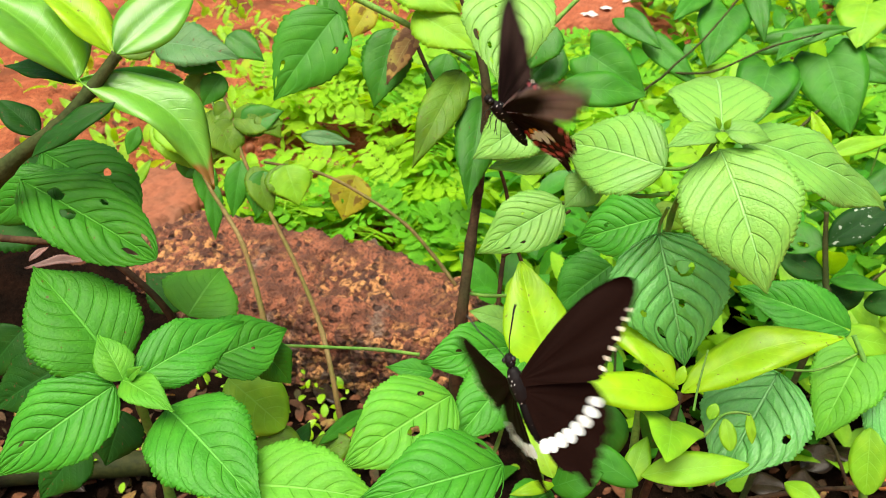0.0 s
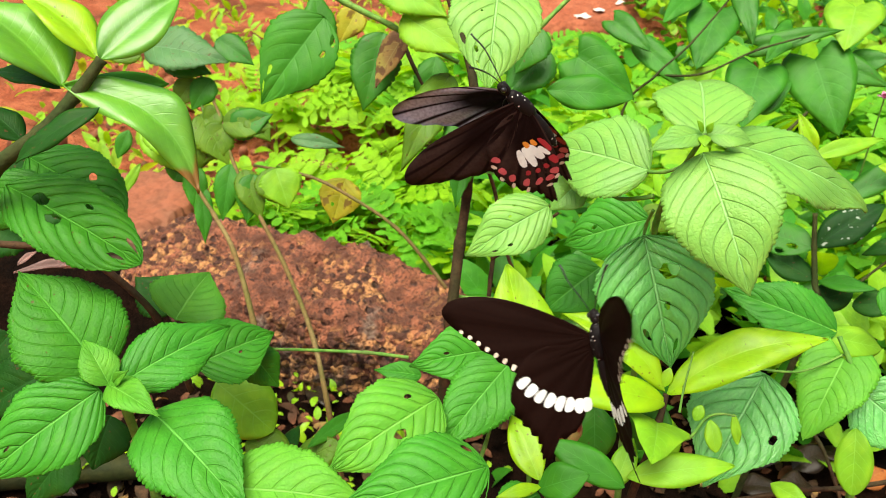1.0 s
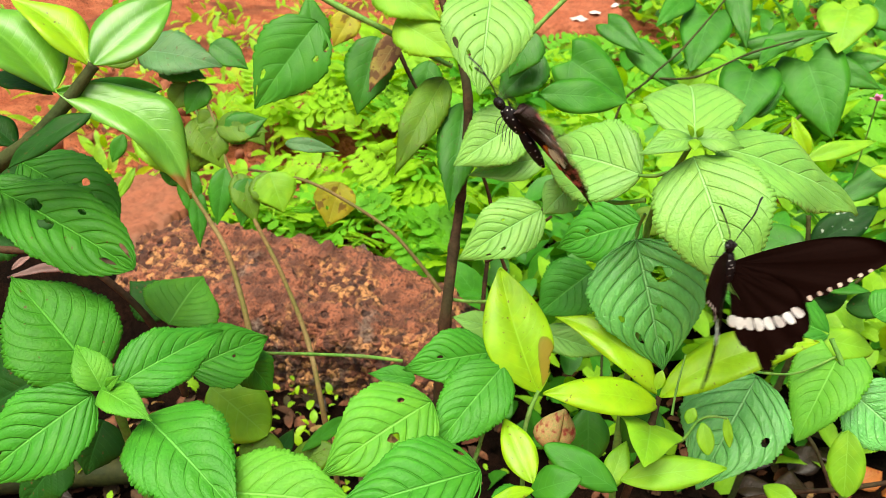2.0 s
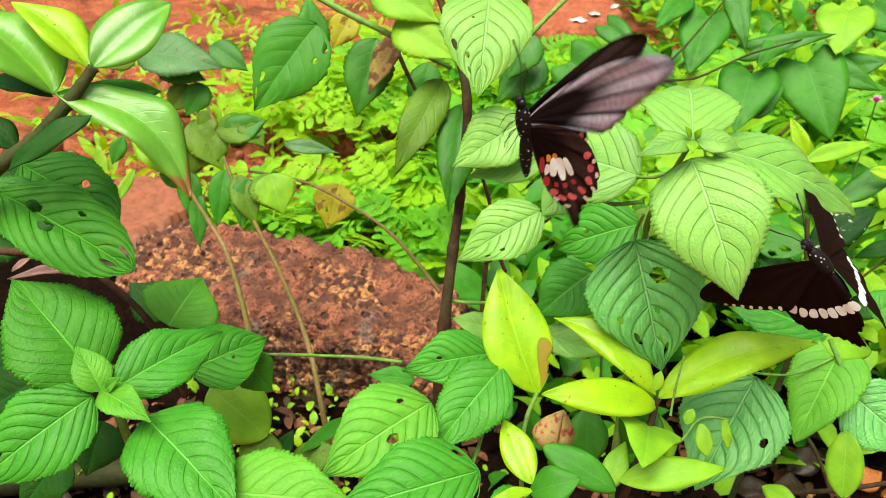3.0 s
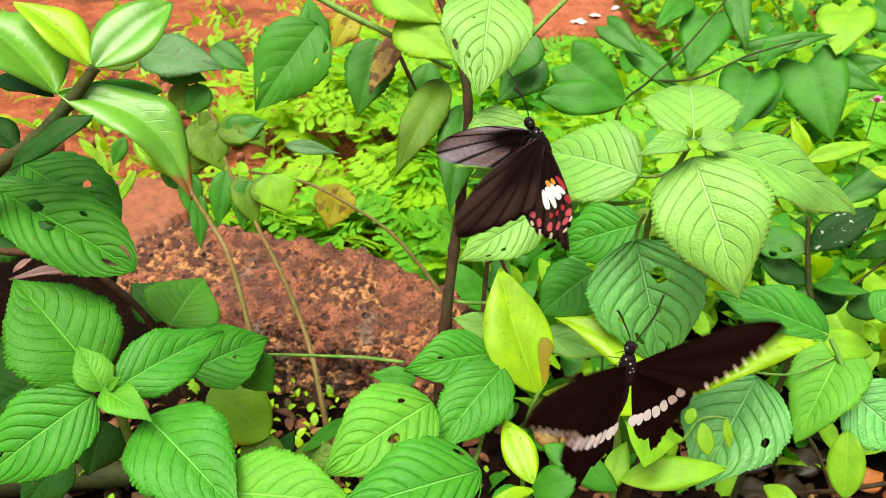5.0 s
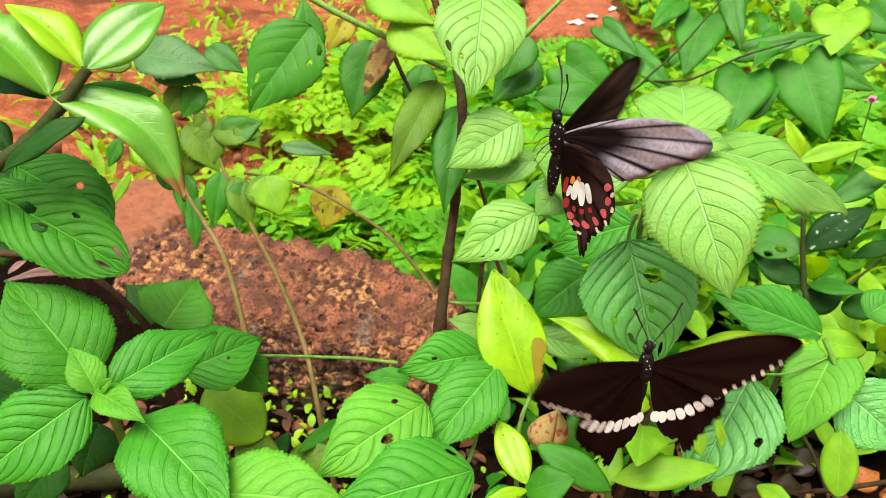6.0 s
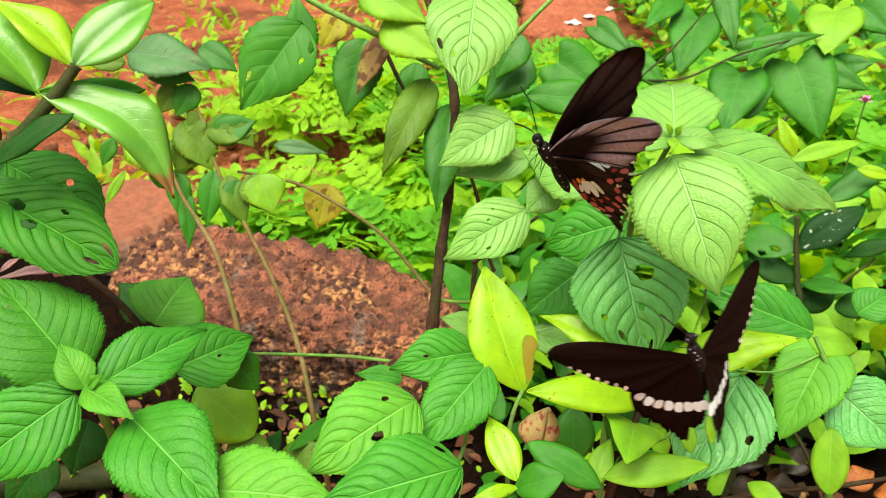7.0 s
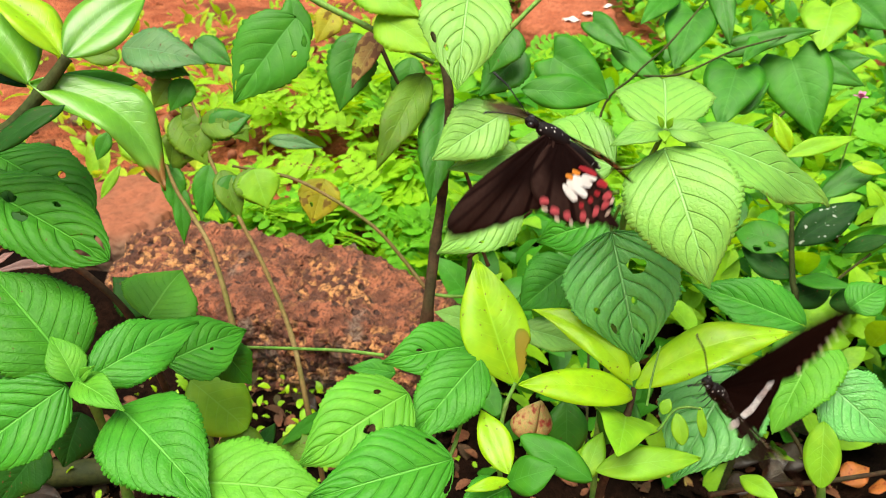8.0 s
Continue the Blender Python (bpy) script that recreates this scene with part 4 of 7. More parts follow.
stalk(right_shrub, BARK, [(0.2086, 0.3627, 0.3178), (0.2296, 0.3505, 0.2966), (0.2436, 0.3312, 0.2633)], 0.00140, 0.00105, name='twig')
stalk(right_shrub, STALK, [(0.1339, 0.2721, 0.4200), (0.1600, 0.2768, 0.4139), (0.1840, 0.2865, 0.4161)], 0.00064, 0.00053, name='petiole')

# vine behind

heart_vine = thing("vine", "climbing plant with heart-shaped green leaves on dark twigs", "plant")
stalk(heart_vine, TWIG, [(0.1390, 0.5019, 0.1414), (0.1365, 0.5471, 0.2916), (0.1357, 0.5787, 0.4183), (0.1591, 0.5767, 0.4581), (0.1852, 0.5887, 0.4788), (0.2298, 0.6264, 0.5154)], 0.00121, 0.00071, name='twig')
stalk(heart_vine, TWIG, [(0.1650, 0.5978, 0.4515), (0.1963, 0.5842, 0.4567), (0.2403, 0.5937, 0.4731), (0.3047, 0.6159, 0.4827)], 0.00099, 0.00068, name='twig')
stalk(heart_vine, TWIG, [(0.2686, 0.5753, 0.4125), (0.2957, 0.5888, 0.4359), (0.3227, 0.6046, 0.4632)], 0.00135, 0.00090, name='twig')
leaf(heart_vine, HEART, PLAIN_GREEN, (0.2937, 0.6113, 0.4603), (0.3064, 0.5663, 0.4113), (-0.3496, -0.7343, 0.5819), 0.0571, fold=0.2)
leaf(heart_vine, HEART, PLAIN_GREEN, (0.2490, 0.6071, 0.4532), (0.2298, 0.5696, 0.4171), (-0.2348, -0.6098, 0.7569), 0.0496, fold=0.2)
leaf(heart_vine, HEART, PLAIN_LIME, (0.3265, 0.6322, 0.4967), (0.3100, 0.6002, 0.4699), (-0.2737, -0.5291, 0.8032), 0.0473, fold=0.2)
leaf(heart_vine, HEART, PLAIN_GREEN, (0.2148, 0.6299, 0.4927), (0.1942, 0.5926, 0.4568), (-0.1759, -0.6301, 0.7563), 0.0433, fold=0.2)
leaf(heart_vine, HEART, PLAIN_GREEN, (0.1578, 0.6158, 0.4682), (0.1888, 0.5841, 0.4421), (-0.2378, -0.7456, 0.6225), 0.0234, fold=0.2)
leaf(heart_vine, HEART, PLAIN_DEEP, (0.2490, 0.6163, 0.4690), (0.3100, 0.6086, 0.4846), (-0.2486, -0.7583, 0.6026), 0.0201, fold=0.2)
leaf(heart_vine, HEART, PLAIN_DEEP, (0.2353, 0.6413, 0.5124), (0.2387, 0.6019, 0.4730), (-0.3047, -0.6871, 0.6596), 0.0227, fold=0.2)
leaf(heart_vine, HEART, PLAIN_GREEN, (0.3470, 0.6345, 0.5006), (0.3634, 0.6086, 0.4846), (-0.4566, -0.6596, 0.5970), 0.0377, fold=0.2)
leaf(heart_vine, HEART, PLAIN_DEEP, (0.3037, 0.6106, 0.4591), (0.3456, 0.5863, 0.4460), (-0.2723, -0.7784, 0.5656), 0.0289, fold=0.2)
leaf(heart_vine, HEART, PLAIN_GREEN, (0.2763, 0.6231, 0.4809), (0.2476, 0.5953, 0.4614), (-0.0555, -0.5324, 0.8447), 0.0228, fold=0.2)
leaf(heart_vine, HEART, PLAIN_DEEP, (0.3265, 0.6094, 0.4572), (0.3501, 0.5975, 0.4653), (-0.5201, -0.6530, 0.5505), 0.0241, fold=0.2)
leaf(heart_vine, HEART, PLAIN_GREEN, (0.1943, 0.6368, 0.5046), (0.1675, 0.6108, 0.4884), (0.0627, -0.5730, 0.8172), 0.0229, fold=0.2)
leaf(heart_vine, HEART, PLAIN_DEEP, (0.1327, 0.6265, 0.4868), (0.1586, 0.5997, 0.4691), (-0.2814, -0.7020, 0.6543), 0.0235, fold=0.2)
leaf(heart_vine, HEART, PLAIN_LIME, (0.1897, 0.5980, 0.4374), (0.2120, 0.5953, 0.4614), (-0.5121, -0.7665, 0.3876), 0.0233, fold=0.2)
leaf(heart_vine, SMOOTH, PLAIN_GREEN, (0.0544, 0.4175, 0.4992), (0.1031, 0.4153, 0.4954), (0.0139, -0.7801, 0.6256), 0.0231, fold=0.1)
leaf(heart_vine, HEART, PLAIN_GREEN, (0.0791, 0.4695, 0.5027), (0.1141, 0.4563, 0.4800), (0.0147, -0.8559, 0.5169), 0.0368)
leaf(heart_vine, HEART, PLAIN_GREEN, (0.2490, 0.5935, 0.4295), (0.2763, 0.6026, 0.4453), (-0.1796, -0.6846, 0.7064), 0.0281)
leaf(heart_vine, SMOOTH, PLAIN_LIME, (0.2353, 0.4652, 0.4378), (0.2836, 0.4716, 0.4488), (-0.0828, -0.6601, 0.7466), 0.0132, fold=0.3)
leaf(heart_vine, SMOOTH, YOUNG, (0.2398, 0.4664, 0.4398), (0.2286, 0.4797, 0.4629), (-0.2276, -0.8867, 0.4025), 0.0114, fold=0.5)
leaf(heart_vine, SMOOTH, PLAIN_DEEP, (0.2657, 0.4644, 0.4076), (0.3115, 0.4778, 0.4307), (-0.2148, -0.5992, 0.7712), 0.0195)
leaf(heart_vine, SMOOTH, YOUNG, (0.2806, 0.4626, 0.4333), (0.3029, 0.4599, 0.4285), (0.0385, -0.7781, 0.6270), 0.0103)

# upright seedling with paired dark leaves

dark_seedling = thing("dark_leaved_seedling", "upright seedling with paired glossy dark green leaves", "plant")
stalk(dark_seedling, TWIG, [(0.2850, 0.5400, 0.0050), (0.2800, 0.5050, 0.1800), (0.2806, 0.4859, 0.3000), (0.2774, 0.4911, 0.3250), (0.2750, 0.5010, 0.3496), (0.2731, 0.5092, 0.3743)], 0.0030, 0.0017)
leaf(dark_seedling, SMOOTH, SPECKLED, (0.2753, 0.5011, 0.3501), (0.3255, 0.5133, 0.3795), (-0.25, -0.55, 0.80), 0.0300, fold=0.3, label='dark leaf speckled with pale spots')
leaf(dark_seedling, ROUND, PLAIN_DEEP, (0.2743, 0.5013, 0.3495), (0.2432, 0.5281, 0.3476), (0.10, -0.70, 0.70), 0.0300, fold=0.1, holes=((-0.35, 0.32, 0.10, 1.7), (-0.75, 0.5, 0.08, 1.8)), label='dark leaf with a large eaten hole')
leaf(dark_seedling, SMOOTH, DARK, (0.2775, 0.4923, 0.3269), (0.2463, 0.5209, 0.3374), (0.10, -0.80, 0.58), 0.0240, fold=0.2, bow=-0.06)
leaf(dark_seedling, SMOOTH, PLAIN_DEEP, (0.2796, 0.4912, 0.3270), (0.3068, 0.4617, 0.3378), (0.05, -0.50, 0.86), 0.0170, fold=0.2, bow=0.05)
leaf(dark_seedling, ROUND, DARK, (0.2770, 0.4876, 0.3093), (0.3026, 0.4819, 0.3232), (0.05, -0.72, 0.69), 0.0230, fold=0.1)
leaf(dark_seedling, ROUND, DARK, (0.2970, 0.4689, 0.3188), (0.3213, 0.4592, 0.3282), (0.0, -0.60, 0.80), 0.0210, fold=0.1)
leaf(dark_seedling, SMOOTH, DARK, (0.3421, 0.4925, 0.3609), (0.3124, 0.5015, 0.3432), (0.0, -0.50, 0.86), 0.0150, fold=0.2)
stalk(dark_seedling, TWIG, [(0.2958, 0.4881, 0.3062), (0.3145, 0.4914, 0.3287), (0.3314, 0.4920, 0.3477)], 0.0012, 0.0009, name='twig')

# overhanging branch

branch_plant = thing("woody_shrub", "leafy woody shrub with a brown stem and ageing leaves", "shrub")
stalk(branch_plant, BARK, [(-0.0053, 0.3613, 0.2290), (-0.0014, 0.3585, 0.3394), (0.0010, 0.3528, 0.3871), (0.0060, 0.3743, 0.4243), (0.0099, 0.3886, 0.4491), (0.0135, 0.4018, 0.5007), (0.0049, 0.4202, 0.5327), (-0.0074, 0.4387, 0.5646)], 0.00420, 0.00185)
stalk(branch_plant, BARK, [(0.0231, 0.3855, 0.3572), (0.0259, 0.4012, 0.3845), (0.0301, 0.4222, 0.4209), (0.0224, 0.4230, 0.4510)], 0.00175, 0.00102, name='twig')
stalk(branch_plant, BARK, [(0.0250, 0.3826, 0.4100), (0.0369, 0.3743, 0.4243), (0.0567, 0.3575, 0.4528)], 0.00115, 0.00074, name='twig')
stalk(branch_plant, BARK, [(0.0371, 0.3863, 0.4019), (0.0316, 0.3868, 0.4171)], 0.00117, 0.00099, name='twig')
stalk(branch_plant, STALK, [(-0.0776, 0.4475, 0.5510), (-0.0585, 0.4419, 0.5414), (-0.0331, 0.4355, 0.5303), (-0.0172, 0.4308, 0.5221), (0.0051, 0.4252, 0.5124)], 0.00191, 0.00127, name='branch')
stalk(branch_plant, BARK, [(-0.0285, 0.4603, 0.5157), (-0.0210, 0.4518, 0.5010), (-0.0149, 0.4459, 0.4907)], 0.00136, 0.00102, name='twig')
stalk(branch_plant, STALK, [(0.0353, 0.3927, 0.5281), (0.0475, 0.3927, 0.5426), (0.0647, 0.4013, 0.5574)], 0.00146, 0.00115, name='branch')
stalk(branch_plant, STALK, [(0.0010, 0.3600, 0.3995), (0.0146, 0.3592, 0.3981), (0.0264, 0.3472, 0.4062)], 0.00111, 0.00092, name='twig')
leaf(branch_plant, SOFT, LIME, (0.0228, 0.3735, 0.5670), (0.0163, 0.3335, 0.5265), (-0.0276, -0.7089, 0.7048), 0.0421, arch=0.08, fold=0.15, holes=((0.78, 0.60, 0.04, 1.7), (0.30, 0.35, 0.014, 2.0), (0.6, 0.8, 0.03, 1.8), (0.5, 0.68, 0.03, 2.0),))
leaf(branch_plant, COARSE, PLAIN_GREEN, (-0.0577, 0.3574, 0.5534), (-0.0863, 0.3375, 0.5190), (0.0432, -0.8803, 0.4724), 0.0342, holes=((0.7, 0.86, 0.05, 1.8), (-0.75, 0.15, 0.05, 2.0), (0.5, 0.7, 0.05, 1.6), (-0.6, 0.3, 0.04, 1.6)))
leaf(branch_plant, COARSE, PLAIN_DEEP, (-0.0394, 0.4624, 0.5192), (-0.0516, 0.4389, 0.4787), (0.0398, -0.8705, 0.4906), 0.0300)
leaf(branch_plant, COARSE, DRY, (-0.0237, 0.4489, 0.5247), (-0.0424, 0.4320, 0.4954), (-0.4455, -0.6221, 0.6438), 0.0189, fold=0.5, label='dried brown-and-yellow leaf')
leaf(branch_plant, COARSE, YELLOW, (-0.0548, 0.4770, 0.5302), (-0.0669, 0.4666, 0.5123), (0.0348, -0.8755, 0.4820), 0.0183, label='yellowed leaf')
leaf(branch_plant, COARSE, OLIVE, (0.0003, 0.4217, 0.5064), (-0.0264, 0.3815, 0.4656), (0.0448, -0.7264, 0.6859), 0.0228, arch=0.1)
leaf(branch_plant, COARSE, PLAIN_DEEP, (0.0121, 0.4148, 0.4945), (0.0034, 0.3718, 0.4488), (-0.0125, -0.7271, 0.6864), 0.0244, arch=0.08)
leaf(branch_plant, COARSE, PLAIN_LIME, (-0.0258, 0.4236, 0.5385), (0.0073, 0.4062, 0.5227), (-0.0908, -0.7577, 0.6463), 0.0268)
leaf(branch_plant, COARSE, PLAIN_LIME, (-0.0381, 0.4341, 0.5566), (-0.0012, 0.4160, 0.5398), (-0.0919, -0.7738, 0.6267), 0.0269)
leaf(branch_plant, COARSE, PLAIN_GREEN, (-0.0736, 0.4426, 0.5139), (-0.0786, 0.4607, 0.5452), (0.1466, -0.8465, 0.5118), 0.0197)
leaf(branch_plant, COARSE, PLAIN_DEEP, (0.0512, 0.4347, 0.5290), (0.0369, 0.4220, 0.5069), (-0.1147, -0.8262, 0.5515), 0.0226)
leaf(branch_plant, COARSE, PLAIN_DEEP, (0.0579, 0.4426, 0.5139), (0.0316, 0.4295, 0.4911), (-0.1121, -0.7990, 0.5907), 0.0271)
leaf(branch_plant, COARSE, PLAIN_GREEN, (-0.0084, 0.4695, 0.5027), (-0.0154, 0.4502, 0.4694), (-0.0081, -0.8653, 0.5013), 0.0210)

# thin weed

thin_weed = thing("weed", "lanky weed with straw-coloured stalks and dusky leaves", "plant")
stalk(thin_weed, STRAW, [(-0.0710, 0.4051, 0.0024), (-0.0721, 0.3814, 0.2062), (-0.0754, 0.3697, 0.3012), (-0.0862, 0.3944, 0.3440), (-0.1024, 0.4152, 0.3799), (-0.1186, 0.4314, 0.4080), (-0.1366, 0.4494, 0.4392), (-0.1457, 0.4647, 0.4658), (-0.1637, 0.4837, 0.4986)], 0.00197, 0.00079)
stalk(thin_weed, STRAW, [(-0.1400, 0.4051, 0.0024), (-0.1245, 0.3814, 0.2062), (-0.1151, 0.3662, 0.3239), (-0.1204, 0.3872, 0.3603), (-0.1326, 0.4091, 0.3982), (-0.1449, 0.4205, 0.4179), (-0.1571, 0.4310, 0.4360), (-0.1694, 0.4502, 0.4694)], 0.00237, 0.00091)
stalk(thin_weed, STRAW, [(-0.0015, 0.4222, 0.3633), (-0.0163, 0.4320, 0.3803), (-0.0349, 0.4422, 0.3980), (-0.0609, 0.4511, 0.4134), (-0.0906, 0.4586, 0.4263), (-0.1277, 0.4623, 0.4327)], 0.00130, 0.00093)
stalk(thin_weed, STALK, [(-0.0214, 0.3196, 0.3872), (-0.0420, 0.3151, 0.3938), (-0.0670, 0.3099, 0.3992), (-0.0871, 0.2987, 0.4086)], 0.00104, 0.00083)
stalk(thin_weed, STALK, [(-0.1529, 0.4620, 0.4611), (-0.1601, 0.4711, 0.4767), (-0.1691, 0.4783, 0.4892)], 0.00108, 0.00072, name='twig')
leaf(thin_weed, COARSE, GREY, (-0.1900, 0.4769, 0.5070), (-0.1377, 0.4716, 0.4978), (0.0711, -0.6332, 0.7707), 0.0314, arch=0.08)
leaf(thin_weed, COARSE, PLAIN_DEEP, (-0.1817, 0.4833, 0.4979), (-0.1511, 0.4779, 0.4886), (0.0762, -0.7351, 0.6737), 0.0212)
leaf(thin_weed, COARSE, PLAIN_DEEP, (-0.1496, 0.4963, 0.5060), (-0.1259, 0.4880, 0.4917), (0.1317, -0.7475, 0.6511), 0.0189)
leaf(thin_weed, COARSE, OLIVE, (-0.1439, 0.4629, 0.4626), (-0.1114, 0.4611, 0.4595), (0.0243, -0.7352, 0.6774), 0.0214)
leaf(thin_weed, COARSE, OLIVE, (-0.1421, 0.4620, 0.4611), (-0.1565, 0.4494, 0.4392), (0.0875, -0.8866, 0.4541), 0.0229)
leaf(thin_weed, COARSE, OLIVE, (-0.1457, 0.4666, 0.4689), (-0.1565, 0.4620, 0.4611), (0.0035, -0.8681, 0.4963), 0.0151)
leaf(thin_weed, COARSE, OLIVE, (-0.1312, 0.4476, 0.4361), (-0.1186, 0.4314, 0.4080), (0.2619, -0.7802, 0.5681), 0.0181)
leaf(thin_weed, COARSE, PLAIN_GREEN, (-0.1385, 0.4494, 0.4392), (-0.1439, 0.4314, 0.4080), (0.1847, -0.8646, 0.4672), 0.0167)
leaf(thin_weed, COARSE, PLAIN_GREEN, (-0.1565, 0.4422, 0.4267), (-0.1547, 0.4242, 0.3955), (0.2619, -0.8292, 0.4938), 0.0115)
leaf(thin_weed, COARSE, OLIVE, (-0.1168, 0.4476, 0.4361), (-0.1042, 0.4359, 0.4158), (0.2434, -0.7667, 0.5940), 0.0232)
leaf(thin_weed, COARSE, OLIVE, (-0.1276, 0.4647, 0.4658), (-0.1132, 0.4566, 0.4517), (0.2059, -0.7410, 0.6392), 0.0161)
leaf(thin_weed, COARSE, OLIVE, (-0.1619, 0.4765, 0.4861), (-0.1745, 0.4675, 0.4705), (0.1005, -0.8946, 0.4353), 0.0164)
leaf(thin_weed, COARSE, OLIVE, (-0.1961, 0.4837, 0.4986), (-0.2250, 0.4855, 0.5017), (0.0233, -0.7573, 0.6526), 0.0153)
leaf(thin_weed, COARSE, OLIVE, (-0.1637, 0.4476, 0.4361), (-0.1601, 0.4620, 0.4611), (0.2280, -0.8571, 0.4619), 0.0217)
leaf(thin_weed, COARSE, OLIVE, (-0.1583, 0.4653, 0.4667), (-0.1399, 0.4491, 0.4386), (0.2680, -0.7480, 0.6072), 0.0269)
leaf(thin_weed, COARSE, PLAIN_DEEP, (-0.1403, 0.4599, 0.4573), (-0.1118, 0.4653, 0.4667), (-0.0405, -0.8070, 0.5891), 0.0207)
leaf(thin_weed, COARSE, PLAIN_GREEN, (-0.1630, 0.4494, 0.4392), (-0.1586, 0.4328, 0.4105), (0.2839, -0.8112, 0.5111), 0.0151)
leaf(thin_weed, COARSE, PLAIN_LIME, (-0.1103, 0.4480, 0.4367), (-0.1017, 0.4354, 0.4149), (0.2318, -0.7999, 0.5536), 0.0275)
leaf(thin_weed, COARSE, PLAIN_DEEP, (-0.1240, 0.4462, 0.4336), (-0.1284, 0.4310, 0.4074), (0.1636, -0.8658, 0.4729), 0.0196)
leaf(thin_weed, COARSE, PLAIN_LIME, (-0.1943, 0.4610, 0.4592), (-0.1637, 0.4455, 0.4324), (0.2517, -0.6855, 0.6831), 0.0227)
leaf(thin_weed, COARSE, PLAIN_DEEP, (-0.1745, 0.4440, 0.4299), (-0.1637, 0.4548, 0.4486), (0.1216, -0.8884, 0.4427), 0.0184)
leaf(thin_weed, COARSE, PLAIN_GREEN, (-0.1511, 0.4765, 0.4861), (-0.1637, 0.4666, 0.4689), (0.1025, -0.8922, 0.4398), 0.0171)
leaf(thin_weed, COARSE, GREY, (-0.1006, 0.4575, 0.4533), (-0.0663, 0.4548, 0.4486), (0.0358, -0.7293, 0.6832), 0.0099)
leaf(thin_weed, COARSE, YELLOW, (-0.0695, 0.4711, 0.4192), (-0.0779, 0.4560, 0.3930), (0.0363, -0.8705, 0.4909), 0.0284, holes=((0.3, 0.6, 0.05, 1.8),), label='yellow leaf with brown spots')
leaf(thin_weed, COARSE, PLAIN_LIME, (-0.1869, 0.4485, 0.4663), (-0.1589, 0.4362, 0.4451), (0.2273, -0.6829, 0.6942), 0.0214)
leaf(thin_weed, SMOOTH, PLAIN_LIME, (-0.2163, 0.4957, 0.4186), (-0.2302, 0.4838, 0.3979), (0.1272, -0.8937, 0.4303), 0.0082)
leaf(thin_weed, SMOOTH, PLAIN_GREEN, (-0.2243, 0.5076, 0.4392), (-0.2322, 0.4977, 0.4220), (0.2052, -0.8857, 0.4166), 0.0122)

# dry twigs

dry_twig = thing("dry_twig", "pale dry forked twig standing in leaf litter", "twig")
stalk(dry_twig, STRAW, [(-0.1056, 0.7192, -0.0006), (-0.1199, 0.7248, 0.0234), (-0.1341, 0.7281, 0.0435)], 0.00278, 0.00137)
stalk(dry_twig, STRAW, [(-0.1100, 0.7200, 0.0078), (-0.1061, 0.7231, 0.0204), (-0.0985, 0.7233, 0.0352)], 0.00242, 0.00137, name='fork')

# fallen branch and leaves
fallen_branch = thing("fallen_branch", "mossy olive-brown fallen branch lying on leaf litter", "branch")
stalk(fallen_branch, LOG, [(-0.75, 0.540, 0.030), (-0.55, 0.556, 0.034), (-0.40, 0.572, 0.036), (-0.318, 0.582, 0.034)], 0.0160, 0.0135, rings=14)
fallen_leaf = thing("fallen_leaf", "rust-orange fallen leaf lying on the ground", "leaf", "fallen leaves")
leaf(fallen_leaf, SMOOTH, RUST, (0.4255, 0.5644, 0.0300), (0.4545, 0.5731, 0.0420), (0.1, -0.2, 1), 0.0304, arch=0.12, wave=0.05)
fallen_leaf = thing("fallen_leaf", "rust-orange fallen leaf lying on the ground", "leaf", "fallen leaves")
leaf(fallen_leaf, SMOOTH, RUST, (0.4499, 0.5568, 0.0300), (0.4622, 0.5429, 0.0420), (0.1, -0.2, 1), 0.0270, arch=0.12, wave=0.05)
fallen_leaf = thing("fallen_leaf", "dark wet dead leaf lying on the ground", "leaf", "fallen leaves")
leaf(fallen_leaf, SMOOTH, WET, (0.3653, 0.5854, 0.0300), (0.4050, 0.6012, 0.0420), (0.1, -0.2, 1), 0.0353, arch=0.12, wave=0.05)
fallen_leaf = thing("fallen_leaf", "dark wet dead leaf lying on the ground", "leaf", "fallen leaves")
leaf(fallen_leaf, SMOOTH, WET, (0.3565, 0.6183, 0.0300), (0.3083, 0.5739, 0.0420), (0.1, -0.2, 1), 0.0395, arch=0.12, wave=0.05)
fallen_leaf = thing("fallen_leaf", "dark wet dead leaf lying on the ground", "leaf", "fallen leaves")
leaf(fallen_leaf, SMOOTH, WET, (0.4043, 0.6141, 0.0300), (0.4213, 0.5825, 0.0420), (0.1, -0.2, 1), 0.0366, arch=0.12, wave=0.05)
fallen_leaf = thing("fallen_leaf", "dark wet dead leaf lying on the ground", "leaf", "fallen leaves")
leaf(fallen_leaf, SMOOTH, WET, (0.4381, 0.6491, 0.0300), (0.3884, 0.6275, 0.0420), (0.1, -0.2, 1), 0.0380, arch=0.12, wave=0.05)
fallen_leaf = thing("fallen_leaf", "dark wet dead leaf lying on the ground", "leaf", "fallen leaves")
leaf(fallen_leaf, SMOOTH, WET, (0.3006, 0.5613, 0.0300), (0.3336, 0.5473, 0.0420), (0.1, -0.2, 1), 0.0304, arch=0.12, wave=0.05)
fallen_leaf = thing("fallen_leaf", "dark wet dead leaf lying on the ground", "leaf", "fallen leaves")
leaf(fallen_leaf, SMOOTH, WET, (0.3757, 0.5598, 0.0300), (0.3369, 0.5563, 0.0420), (0.1, -0.2, 1), 0.0296, arch=0.12, wave=0.05)
fallen_leaf = thing("fallen_leaf", "dark wet dead leaf lying on the ground", "leaf", "fallen leaves")
